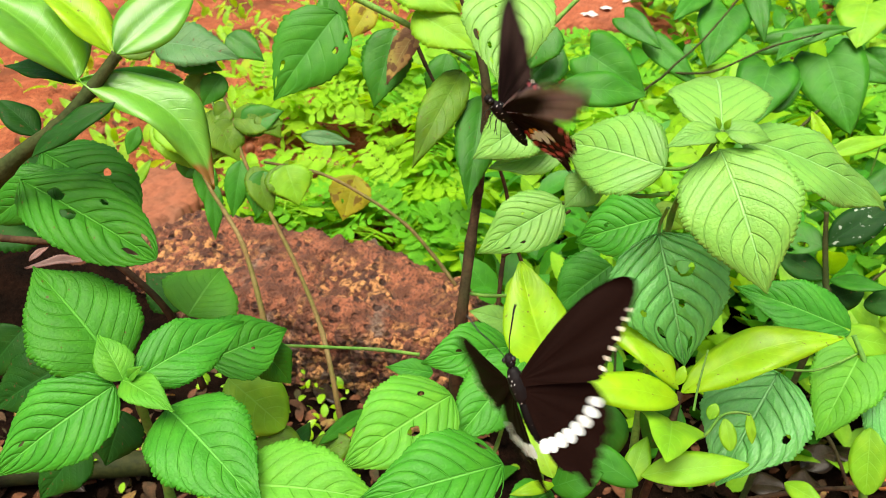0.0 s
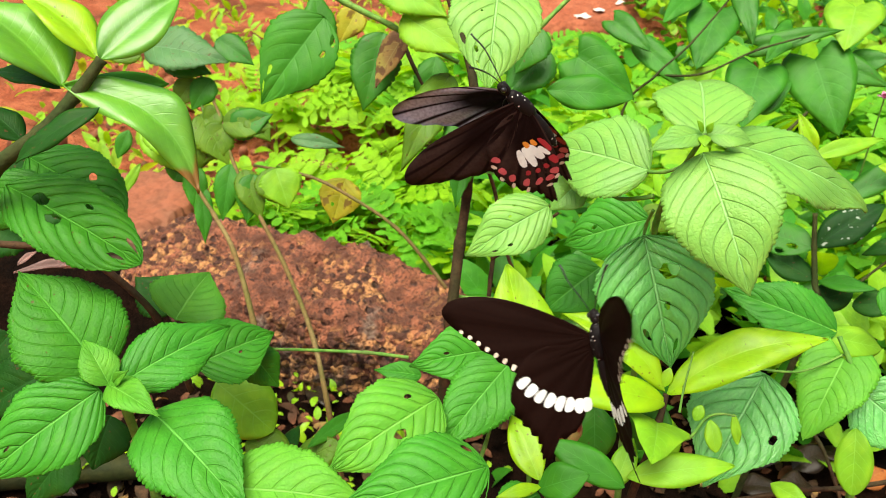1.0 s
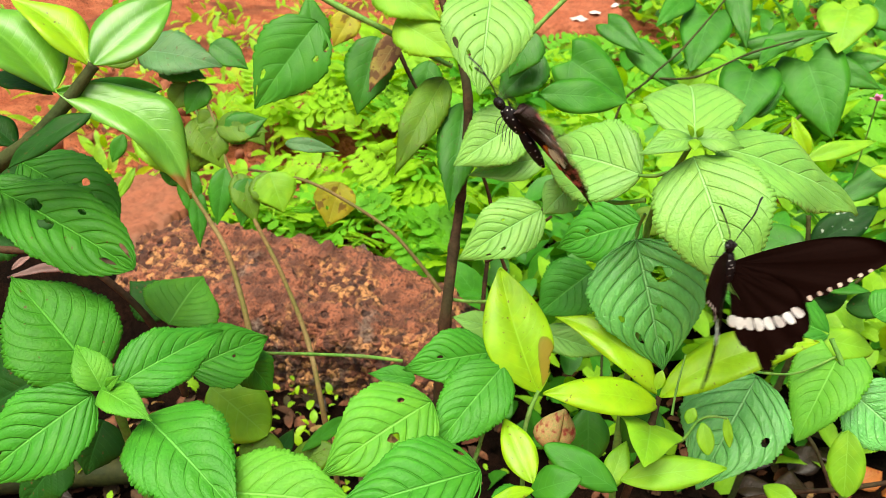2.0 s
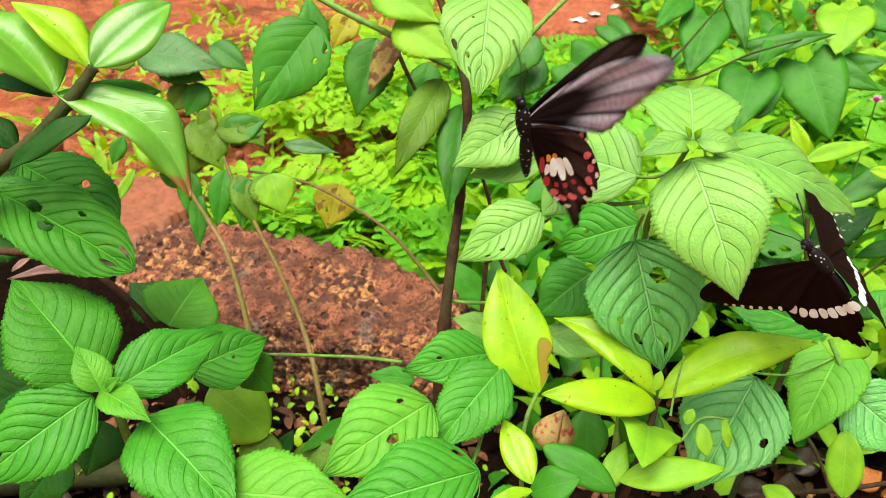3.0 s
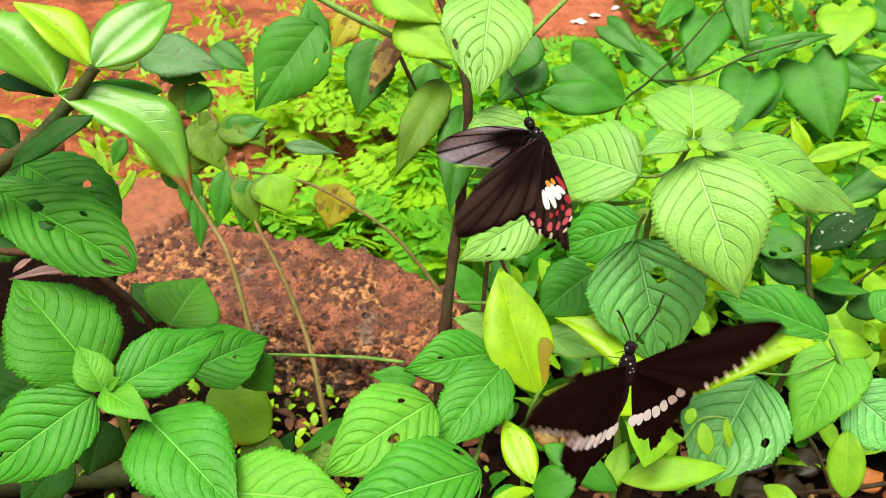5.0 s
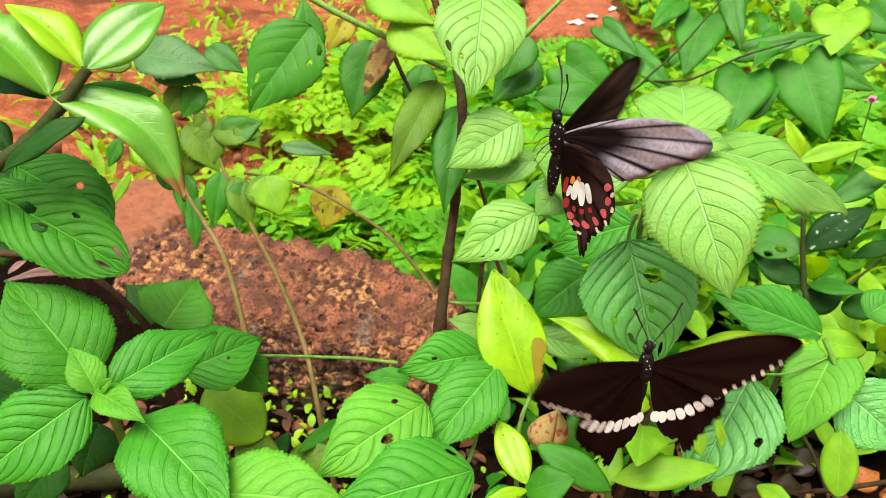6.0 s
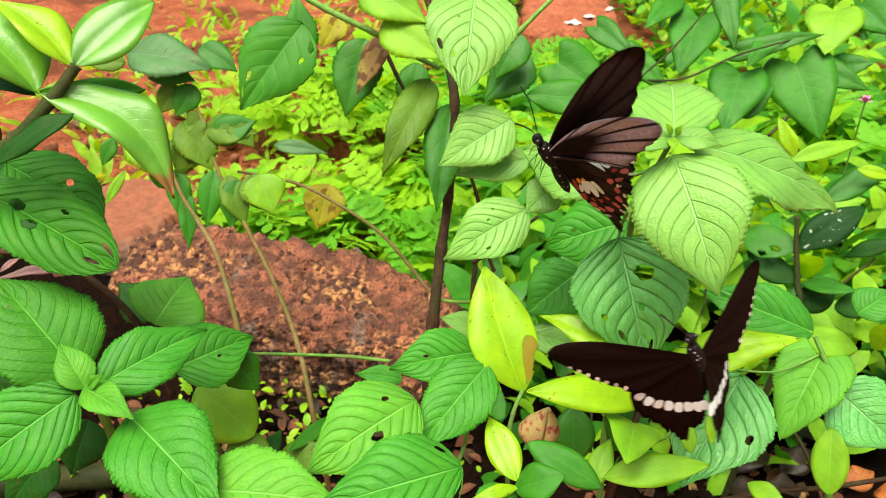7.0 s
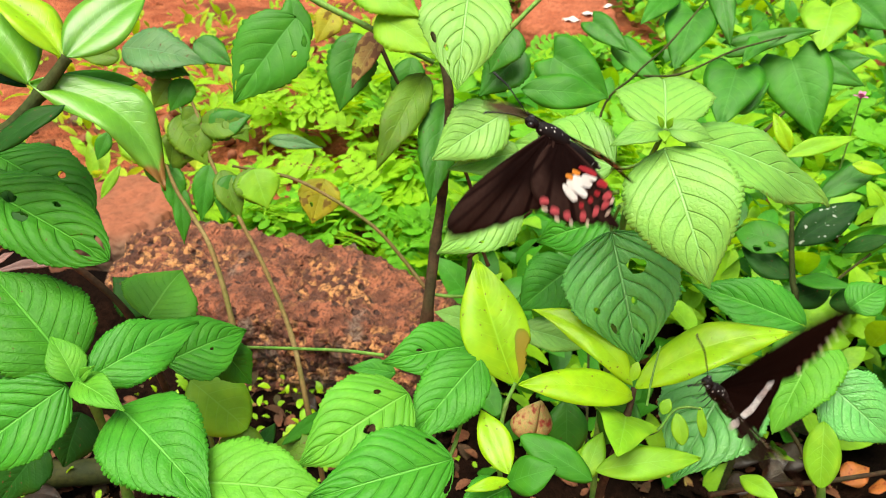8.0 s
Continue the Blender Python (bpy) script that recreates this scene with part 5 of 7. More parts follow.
leaf(fallen_leaf, SMOOTH, WET, (-0.1675, 0.7183, 0.0200), (-0.1335, 0.6749, 0.0320), (0.1, -0.2, 1), 0.0240, arch=0.12, wave=0.05)
fallen_leaf = thing("fallen_leaf", "dark wet dead leaf lying on the ground", "leaf", "fallen leaves")
leaf(fallen_leaf, SMOOTH, WET, (-0.4170, 0.5509, 0.0300), (-0.3674, 0.5357, 0.0420), (0.1, -0.2, 1), 0.0265, arch=0.12, wave=0.05)
fallen_leaf = thing("fallen_leaf", "dark wet dead leaf lying on the ground", "leaf", "fallen leaves")
leaf(fallen_leaf, SMOOTH, WET, (0.1526, 0.7067, 0.0300), (0.1776, 0.6638, 0.0420), (0.1, -0.2, 1), 0.0308, arch=0.12, wave=0.05)

# pale scraps on the far block
pale_scrap = thing("pale_scrap", "small whitish scrap lying on the laterite block", "scrap", "pale scraps")
leaf(pale_scrap, ROUND, CHALK, (0.3440, 2.1167, 0.1360), (0.3903, 2.0999, 0.1370), (0, 0, 1), 0.0454, arch=0.05, wave=0.05)
pale_scrap = thing("pale_scrap", "small whitish scrap lying on the laterite block", "scrap", "pale scraps")
leaf(pale_scrap, ROUND, CHALK, (0.4091, 2.1955, 0.1360), (0.4364, 2.1710, 0.1370), (0, 0, 1), 0.0303, arch=0.05, wave=0.05)
pale_scrap = thing("pale_scrap", "small whitish scrap lying on the laterite block", "scrap", "pale scraps")
leaf(pale_scrap, ROUND, CHALK, (0.4858, 2.2651, 0.1360), (0.5166, 2.2895, 0.1370), (0, 0, 1), 0.0210, arch=0.05, wave=0.05)

# bud
gall_bud((0.0476, 0.2413, 0.4142), 0.0085)

# pink flower
pink_flower((0.3579, 0.6094, 0.4283), 0.0051)


# ---- fronds and low growth behind ----
def frond_mesh(seed, pairs=9, length=0.17, size=0.032):
    """A feathery compound leaf along +y: paired oval leaflets on a thin rachis that droops to its tip."""
    rnd = random.Random(seed)
    bm = bmesh.new()
    lay = bm.loops.layers.uv.new("UVMap")

    def spine(s):
        return Vector((0.02 * math.sin(s * 2 + seed), s * length, 0.05 * math.sin(s * 2.4)))

    for i in range(14):
        a, b = spine(i / 14), spine((i + 1) / 14)
        r = 0.0011
        fc = bm.faces.new([bm.verts.new(v) for v in (a + Vector((-r, 0, 0)), a + Vector((r, 0, 0)), b + Vector((r, 0, 0)), b + Vector((-r, 0, 0)))])
        for lp in fc.loops:
            lp[lay].uv = (0.5, 0.5)
    for i in range(pairs):
        s = 0.16 + 0.84 * i / (pairs - 1)
        for side in (-1, 1):
            p = spine(s)
            le = size * (0.75 + 0.5 * math.sin(math.pi * min(1, s))) * rnd.uniform(0.85, 1.1)
            d = Vector((side * math.cos(0.35), math.sin(0.35) + rnd.uniform(-0.1, 0.1), rnd.uniform(-0.2, 0.25))).normalized()
            w = Vector((-d.y, d.x, 0)).normalized() * le * 0.22
            ring, uvs = [], []
            for k in range(10):
                an = k / 10 * 2 * math.pi
                ring.append(bm.verts.new(p + d * le * (0.5 - 0.5 * math.cos(an)) + w * math.sin(an) * (1 if k != 5 else 0) + Vector((0, 0, -0.15 * le * (0.5 - 0.5 * math.cos(an)) ** 2))))
                uvs.append((0.5 + 0.5 * math.sin(an), 0.5 - 0.5 * math.cos(an)))
            fc = bm.faces.new(ring)
            for lp, q in zip(fc.loops, uvs):
                lp[lay].uv = q
    me = bpy.data.meshes.new("frond")
    bm.to_mesh(me)
    bm.free()
    me.materials.append(FROND)
    return me


def foliage_mesh(seed):
    """All fronds of one seedling round its root, in one mesh."""
    rnd = random.Random(seed)
    bm = bmesh.new()
    count = rnd.randint(5, 7)
    for i in range(count):
        f = frond_mesh(seed * 11 + i, rnd.choice((8, 9, 10)), rnd.uniform(0.12, 0.17), rnd.uniform(0.028, 0.038))
        f.transform(pose(0, 0, rnd.uniform(0.02, 0.09), 0, 0, i * 360 / count + rnd.uniform(-30, 30)) @ pose(0, 0, 0, rnd.uniform(0, 40), rnd.uniform(-20, 20), 0))
        bm.from_mesh(f)
        bpy.data.meshes.remove(f)
    me = bpy.data.meshes.new("foliage")
    bm.to_mesh(me)
    bm.free()
    me.materials.append(FERN if seed % 3 == 0 else FROND)
    return me


FOLIAGE = [foliage_mesh(i) for i in range(9)]


def frond_plant(x, y, z, size, rnd):
    root = thing("feathery_seedling", "low feathery seedling with paired bright green leaflets", "plant", "feathery seedlings", at=(x, y, z))
    ob = new("foliage", rnd.choice(FOLIAGE))
    ob.parent = root
    ob.matrix_basis = pose(0, 0, 0, rnd.uniform(-12, 12), rnd.uniform(-12, 12), rnd.uniform(0, 360)) @ Matrix.Scale(size, 4)
    tagged(ob, kind="stuff")
    return root


rnd = random.Random(5)
for i in range(66):
    x, y = rnd.uniform(-0.42, 0.5), rnd.uniform(0.98, 1.9)
    if x < -0.27 and y < 1.5 or y < 1.02 - 0.46 * (x + 0.2):
        continue
    frond_plant(x, y, 0.0, rnd.uniform(0.75, 1.1), rnd)
for i in range(15):
    x = -0.32 + 0.026 * i
    frond_plant(x, 0.985 - 0.47 * (x + 0.2) + rnd.uniform(0.0, 0.1), 0.0, rnd.uniform(0.6, 0.85), rnd)
for i in range(60):
    frond_plant(rnd.uniform(0.02, 0.95), rnd.uniform(0.72, 1.7), 0.0, rnd.uniform(0.7, 1.05), rnd)


def scatter(name, label, category, count, spot, shape, materials, size, rnd, tilt=50, lift=(0.0, 0.05)):
    """Many small blades strewn over a stretch of ground, joined into one mesh."""
    bm = bmesh.new()
    lay = bm.loops.layers.uv.new("UVMap")
    for i in range(count):
        x, y = spot(rnd)
        if 0.17 < x < 0.62 and 1.8 < y < 2.75:
            continue
        L = rnd.uniform(*size)
        m = pose(x, y, rnd.uniform(*lift), 0, 0, rnd.uniform(0, 360)) @ pose(0, 0, 0, rnd.uniform(-5, tilt), rnd.uniform(-25, 25), 0)
        n, idx = 5, rnd.randrange(len(materials))
        w, cup = shape[0] * L, shape[1] * L
        rows = []
        for k in range(n + 1):
            s = k / n
            h = w / 2 * math.sin(math.pi * (0.04 + 0.95 * s) ** shape[2]) ** 0.8
            z = cup * math.sin(math.pi * s * 0.8)
            rows.append([bm.verts.new(m @ Vector((q * h, s * L, z + abs(q) * h * 0.3))) for q in (-1, 0, 1)])
        for k in range(n):
            for q in (0, 1):
                fc = bm.faces.new((rows[k][q], rows[k][q + 1], rows[k + 1][q + 1], rows[k + 1][q]))
                fc.material_index = idx
                for lp, (a, b) in zip(fc.loops, ((0, 0), (1, 0), (1, 1), (0, 1))):
                    lp[lay].uv = ((q + a) / 2, (k + b) / n)
    ob = part(name, bm, materials[0])
    for m in materials[1:]:
        ob.data.materials.append(m)
    return tagged(ob, label, category, kind="stuff")


def patch(r, x0, x1, y0, y1):
    """A place in a stretch of ground, thinning out raggedly towards its far and outer rims."""
    while True:
        x, y = r.uniform(x0, x1), r.uniform(y0, y1)
        out = max((x - x0) / (x1 - x0), (y - y0) / (y1 - y0) * 0.95) + 0.35 * noise.noise(Vector((x * 2.2, y * 2.2, 0)))
        if r.random() > (out - 0.6) / 0.35:
            return x, y


scatter("undergrowth", "dense low green undergrowth of small leaves", "undergrowth", 5200,
        lambda r: patch(r, 0.05, 2.3, 0.85, 3.6), (0.5, 0.12, 0.8), [FROND, PLAIN_LIME, PLAIN_GREEN, FERN, FERN, PLAIN_DEEP], (0.035, 0.095), rnd, 60, (0.0, 0.15))
scatter("soil_weeds", "sparse pale green weeds on bare soil", "undergrowth", 150,
        lambda r: (r.uniform(-0.8, -0.2), r.uniform(1.15, 1.8)), (0.35, 0.12, 0.8), [PLAIN_LIME, HAY, FROND], (0.03, 0.07), rnd, 65, (0.0, 0.04))
scatter("weeds", "patchy yellow-green weeds on red soil", "undergrowth", 1300,
        lambda r: (r.gauss(-0.25, 0.5), 1.5 + abs(r.gauss(0, 0.7))), (0.4, 0.12, 0.8), [FROND, HAY, PLAIN_LIME], (0.025, 0.06), rnd, 60, (0.0, 0.09))
scatter("front_undergrowth", "dark shaded leaves under the shrubs", "undergrowth", 620,
        lambda r: (r.uniform(0.04, 0.65), r.uniform(0.58, 0.95)), (0.5, 0.12, 0.8), [PLAIN_LIME, PLAIN_GREEN, FROND, PLAIN_DEEP], (0.03, 0.065), rnd, 60, (0.0, 0.22))
scatter("leaf_litter", "fallen reddish-brown leaves on the soil", "litter", 2200,
        lambda r: (r.uniform(-0.6, 0.45), r.uniform(0.25, 0.82)), (0.55, 0.15, 0.9), [LITTER, BARK, LITTER, BARK, DRY, SHADE_HUMUS, SHADE_HUMUS], (0.009, 0.028), rnd, 28, (0.0, 0.018))
scatter("sprouts", "tiny pale green sprouts in leaf litter", "seedling", 220,
        lambda r: (r.gauss(-0.19, 0.10), r.uniform(0.5, 0.74)), (0.6, 0.2, 0.8), [FROND, YOUNG, PLAIN_LIME], (0.007, 0.017), rnd, 50, (0.01, 0.045))


def pebbles(count):
    """Crumbs and small stones of laterite on the bare soil, joined."""
    bm = bmesh.new()
    for i in range(count):
        x, y, r = rnd.uniform(-0.95, 0.3), rnd.uniform(0.95, 2.4), 0.003 + 0.022 * rnd.random() ** 3
        m = pose(x, y, -0.006 + r * 0.3, rnd.uniform(0, 360), rnd.uniform(0, 360), 0) @ Matrix.Diagonal((1, rnd.uniform(0.6, 1), rnd.uniform(0.5, 0.9), 1))
        ico = bmesh.ops.create_icosphere(bm, subdivisions=1, radius=r, matrix=m)
        for v in ico["verts"]:
            v.co += Vector((rnd.uniform(-1, 1), rnd.uniform(-1, 1), rnd.uniform(-1, 1))) * r * 0.18
    return tagged(part("pebbles", bm, LATERITE_PALE), "small reddish laterite crumbs strewn on the soil", "gravel", kind="stuff")


pebbles(800)


# ---- butterflies ----
def scale_material(name, dark, light, pale=0.0, rough=0.75, rays=9.0):
    """Velvety wing scales: dark ground, paler rays between the veins towards the outer rim."""
    m, nt, bsdf = mat_nodes(name)
    uv = nt.nodes.new("ShaderNodeUVMap")
    sep = nt.nodes.new("ShaderNodeSeparateXYZ")
    nt.links.new(uv.outputs["UV"], sep.inputs[0])
    tri = calc(nt, "ABSOLUTE", calc(nt, "SUBTRACT", calc(nt, "FRACT", calc(nt, "MULTIPLY", sep.outputs["X"], rays)), 0.5))
    ray = calc(nt, "SUBTRACT", 1.0, step(nt, tri, 0.33, 0.47))
    out = step(nt, sep.outputs["Y"], 0.40, 0.72)
    edge = calc(nt, "SUBTRACT", 1.0, calc(nt, "MULTIPLY", step(nt, sep.outputs["Y"], 0.88, 1.0), 0.5))
    amount = calc(nt, "MULTIPLY", calc(nt, "MULTIPLY", ray, out), calc(nt, "MULTIPLY", edge, pale))
    grain = noise_at(nt, 900.0, 3.0)
    col = blend(nt, amount, dark, light)
    col = blend(nt, calc(nt, "MULTIPLY", step(nt, grain, 0.35, 0.7), 0.35), col, tuple(c * 1.7 for c in dark))
    nt.links.new(col, bsdf.inputs["Base Color"])
    bsdf.inputs["Roughness"].default_value = rough
    bsdf.inputs["Specular IOR Level"].default_value = 0.04
    bp = node(nt, "ShaderNodeBump", Strength=0.3, Distance=0.0004)
    nt.links.new(calc(nt, "ADD", calc(nt, "MULTIPLY", tri, 1.0), calc(nt, "MULTIPLY", grain, 0.3)), bp.inputs["Height"])
    nt.links.new(bp.outputs["Normal"], bsdf.inputs["Normal"])
    return m


def plain(name, color, rough=0.6):
    m, nt, bsdf = mat_nodes(name)
    g = noise_at(nt, 700.0, 3.0)
    nt.links.new(blend(nt, calc(nt, "MULTIPLY", step(nt, g, 0.3, 0.7), 0.4), color, tuple(c * 0.75 for c in color)), bsdf.inputs["Base Color"])
    bsdf.inputs["Roughness"].default_value = rough
    return m


def dotted(name, color, dots, scale, size):
    m, nt, bsdf = mat_nodes(name)
    tc = nt.nodes.new("ShaderNodeTexCoord")
    v = node(nt, "ShaderNodeTexVoronoi", Scale=scale)
    nt.links.new(tc.outputs["Object"], v.inputs["Vector"])
    nt.links.new(blend(nt, step(nt, v.outputs["Distance"], size, size * 0.6), color, dots), bsdf.inputs["Base Color"])
    bsdf.inputs["Roughness"].default_value = 0.6
    bsdf.inputs["Specular IOR Level"].default_value = 0.15
    return m


BLACK_TOP = scale_material("black_wing_upper", (0.0075, 0.0026, 0.0017), (0.012, 0.005, 0.0035), 0.35)
BLACK_UNDER = scale_material("black_wing_under", (0.011, 0.005, 0.004), (0.05, 0.035, 0.03), 0.5)
BROWN_TOP = scale_material("sooty_wing_upper", (0.008, 0.0035, 0.003), (0.045, 0.026, 0.021), 0.8)
# pale rays, lightened further to stand in for light through the wing
SMOKY_UNDER = scale_material("smoky_wing_under", (0.011, 0.007, 0.007), (0.48, 0.45, 0.53), 1.0, 0.75, 8.0)
WHITE = plain("white_scales", (0.84, 0.90, 0.86))
CREAM = plain("cream_scales", (0.72, 0.62, 0.50))
CRIMSON = plain("crimson_scales", (0.36, 0.016, 0.028))
ROSE = plain("rose_scales", (0.56, 0.09, 0.11))
ORANGE = plain("orange_scales", (0.75, 0.28, 0.03))
FUR = dotted("black_fur_white_dots", (0.007, 0.005, 0.005), (0.55, 0.53, 0.50), 560.0, 0.18)
CHITIN = plain("black_chitin", (0.010, 0.009, 0.010), 0.35)
MM = 0.000842
FORE = [(2, 4.5), (10, 12), (20, 19.5), (30, 25), (40, 28), (47, 28.2), (51, 26), (51.5, 22.5), (48.5, 17), (44, 11), (39, 5), (34.5, -0.5), (31, -4), (27, -4.5), (18, -2.5), (9, -0.5), (2, 0.5)]
HIND = [(2, 0), (10, 1.5), (19, 0), (26, -4), (30, -10), (32, -17), (32, -24), (29.5, -29), (26.5, -33), (23.5, -36.5), (22, -40), (21.8, -44), (20, -46.5),
        (17.8, -45.5), (18, -41), (18, -37.5), (14.5, -37.5), (10.5, -35.5), (7, -31), (4.5, -24), (2.5, -13), (1.5, -4)]
NARROW_HIND = [(x * 0.84, y) for x, y in HIND]
FORE_HINGE, HIND_HINGE = Vector((2, 3, 1.5)), Vector((2, -1.5, 1.2))


def camber(x, y):
    """Height of a wing's sheet over its flat plan, in millimetres: bent down outwards, ribbed by the veins."""
    r, th = math.hypot(x, y), math.atan2(y, x + 0.01)
    return 1.6 * math.sin(r / 22) - 0.0016 * r * r + 0.010 * r * math.sin(th * 17)


def wing(name, parent, outline, hinge, side, top, under, scallop, label=""):
    """One wing about its hinge: an upper and an under sheet of scales, joined round a scalloped rim."""
    rim = []
    n = len(outline)
    for i in range(n - 1):
        p0, p1, p2, p3 = (Vector(outline[max(0, min(n - 1, k))]) for k in (i - 1, i, i + 1, i + 2))
        for k in range(4):
            t = k / 4
            rim.append(0.5 * (2 * p1 + (p2 - p0) * t + (2 * p0 - 5 * p1 + 4 * p2 - p3) * t * t + (3 * p1 - p0 - 3 * p2 + p3) * t ** 3))
    rim.append(Vector(outline[-1]))
    bm = bmesh.new()
    lay = bm.loops.layers.uv.new("UVMap")
    rings = 9
    sheets = []
    for lift in (0.09, -0.09):
        rows = []
        for i, p in enumerate(rim):
            s = i / (len(rim) - 1)
            row = []
            for k in range(rings + 1):
                v = k / rings
                x, y = (p.x - hinge.x) * v, (p.y - hinge.y) * v
                if k == rings and scallop[0] < s < scallop[1]:
                    q = 1 - 0.02 * (1 + math.cos(i * 2 * math.pi / 4))
                    x, y = x * q, y * q
                row.append(bm.verts.new((side * x * MM, y * MM, (camber(x, y) + lift * (1 - 0.9 * v ** 6)) * MM)))
            rows.append(row)
        for i in range(len(rim) - 1):
            for k in range(rings):
                quad = [rows[i][k], rows[i + 1][k], rows[i + 1][k + 1], rows[i][k + 1]]
                uvs = [(i, k), (i + 1, k), (i + 1, k + 1), (i, k + 1)]
                if (lift > 0) == (side > 0):
                    quad, uvs = quad[::-1], uvs[::-1]
                fc = bm.faces.new(quad)
                fc.material_index = 0 if lift > 0 else 1
                for lp, (a, b) in zip(fc.loops, uvs):
                    lp[lay].uv = (a / (len(rim) - 1), b / rings)
        sheets.append(rows)
    for i in range(len(rim) - 1):
        bm.faces.new((sheets[0][i][rings], sheets[0][i + 1][rings], sheets[1][i + 1][rings], sheets[1][i][rings]))
    ob = part(name, bm, top, parent, label)
    ob.data.materials.append(under)
    return ob


def spot(wing_ob, hinge, side, x, y, a, b, turn, material, name="spot"):
    """A patch of coloured scales on both faces of a wing: centre, half axes and turn in millimetres and degrees, before the wing is turned."""
    bm = bmesh.new()
    c, s = math.cos(radians(turn)), math.sin(radians(turn))
    for lift in (0.16, -0.16):
        rings = []
        for f in (0.0, 0.55, 1.0):
            ring = []
            for k in range(1 if f == 0 else 14):
                an = k * 2 * math.pi / 14
                w = f * (1 + 0.06 * math.sin(3 * an + x))
                u, v = a * w * math.copysign(abs(math.cos(an)) ** 0.8, math.cos(an)), b * w * math.copysign(abs(math.sin(an)) ** 0.8, math.sin(an))
                px, py = x + c * u - s * v - hinge.x, y + s * u + c * v - hinge.y
                ring.append(bm.verts.new((side * px * MM, py * MM, (camber(px, py) + lift) * MM)))
            rings.append(ring)
        for k in range(14):
            q = (k + 1) % 14
            bm.faces.new((rings[0][0], rings[1][k], rings[1][q]))
            bm.faces.new((rings[1][k], rings[2][k], rings[2][q], rings[1][q]))
    return part(name, bm, material, wing_ob)


def lathe(name, parent, material, profile, tilt=0.0, at=(0, 0, 0), ribs=0.0):
    """A round body along -y from radii at distances, in millimetres."""
    bm = bmesh.new()
    prev = None
    dense = []
    for (y0, r0), (y1, r1) in zip(profile, profile[1:]):
        dense += [(y0 + (y1 - y0) * k / 5, r0 + (r1 - r0) * k / 5) for k in range(5)]
    dense.append(profile[-1])
    for y, r in dense:
        r *= 1 + ribs * math.sin(y * 2.6)
        ring = [bm.verts.new(Vector((r * math.cos(k * math.pi / 7), y, r * 1.05 * math.sin(k * math.pi / 7))) * MM) for k in range(14)]
        if prev:
            for k in range(14):
                bm.faces.new((prev[k], ring[k], ring[(k + 1) % 14], prev[(k + 1) % 14]))
        else:
            bm.faces.new(ring)
        prev = ring
    bm.faces.new(prev[::-1])
    ob = part(name, bm, material, parent)
    ob.matrix_basis = pose(at[0] * MM, at[1] * MM, at[2] * MM, tilt)
    return ob


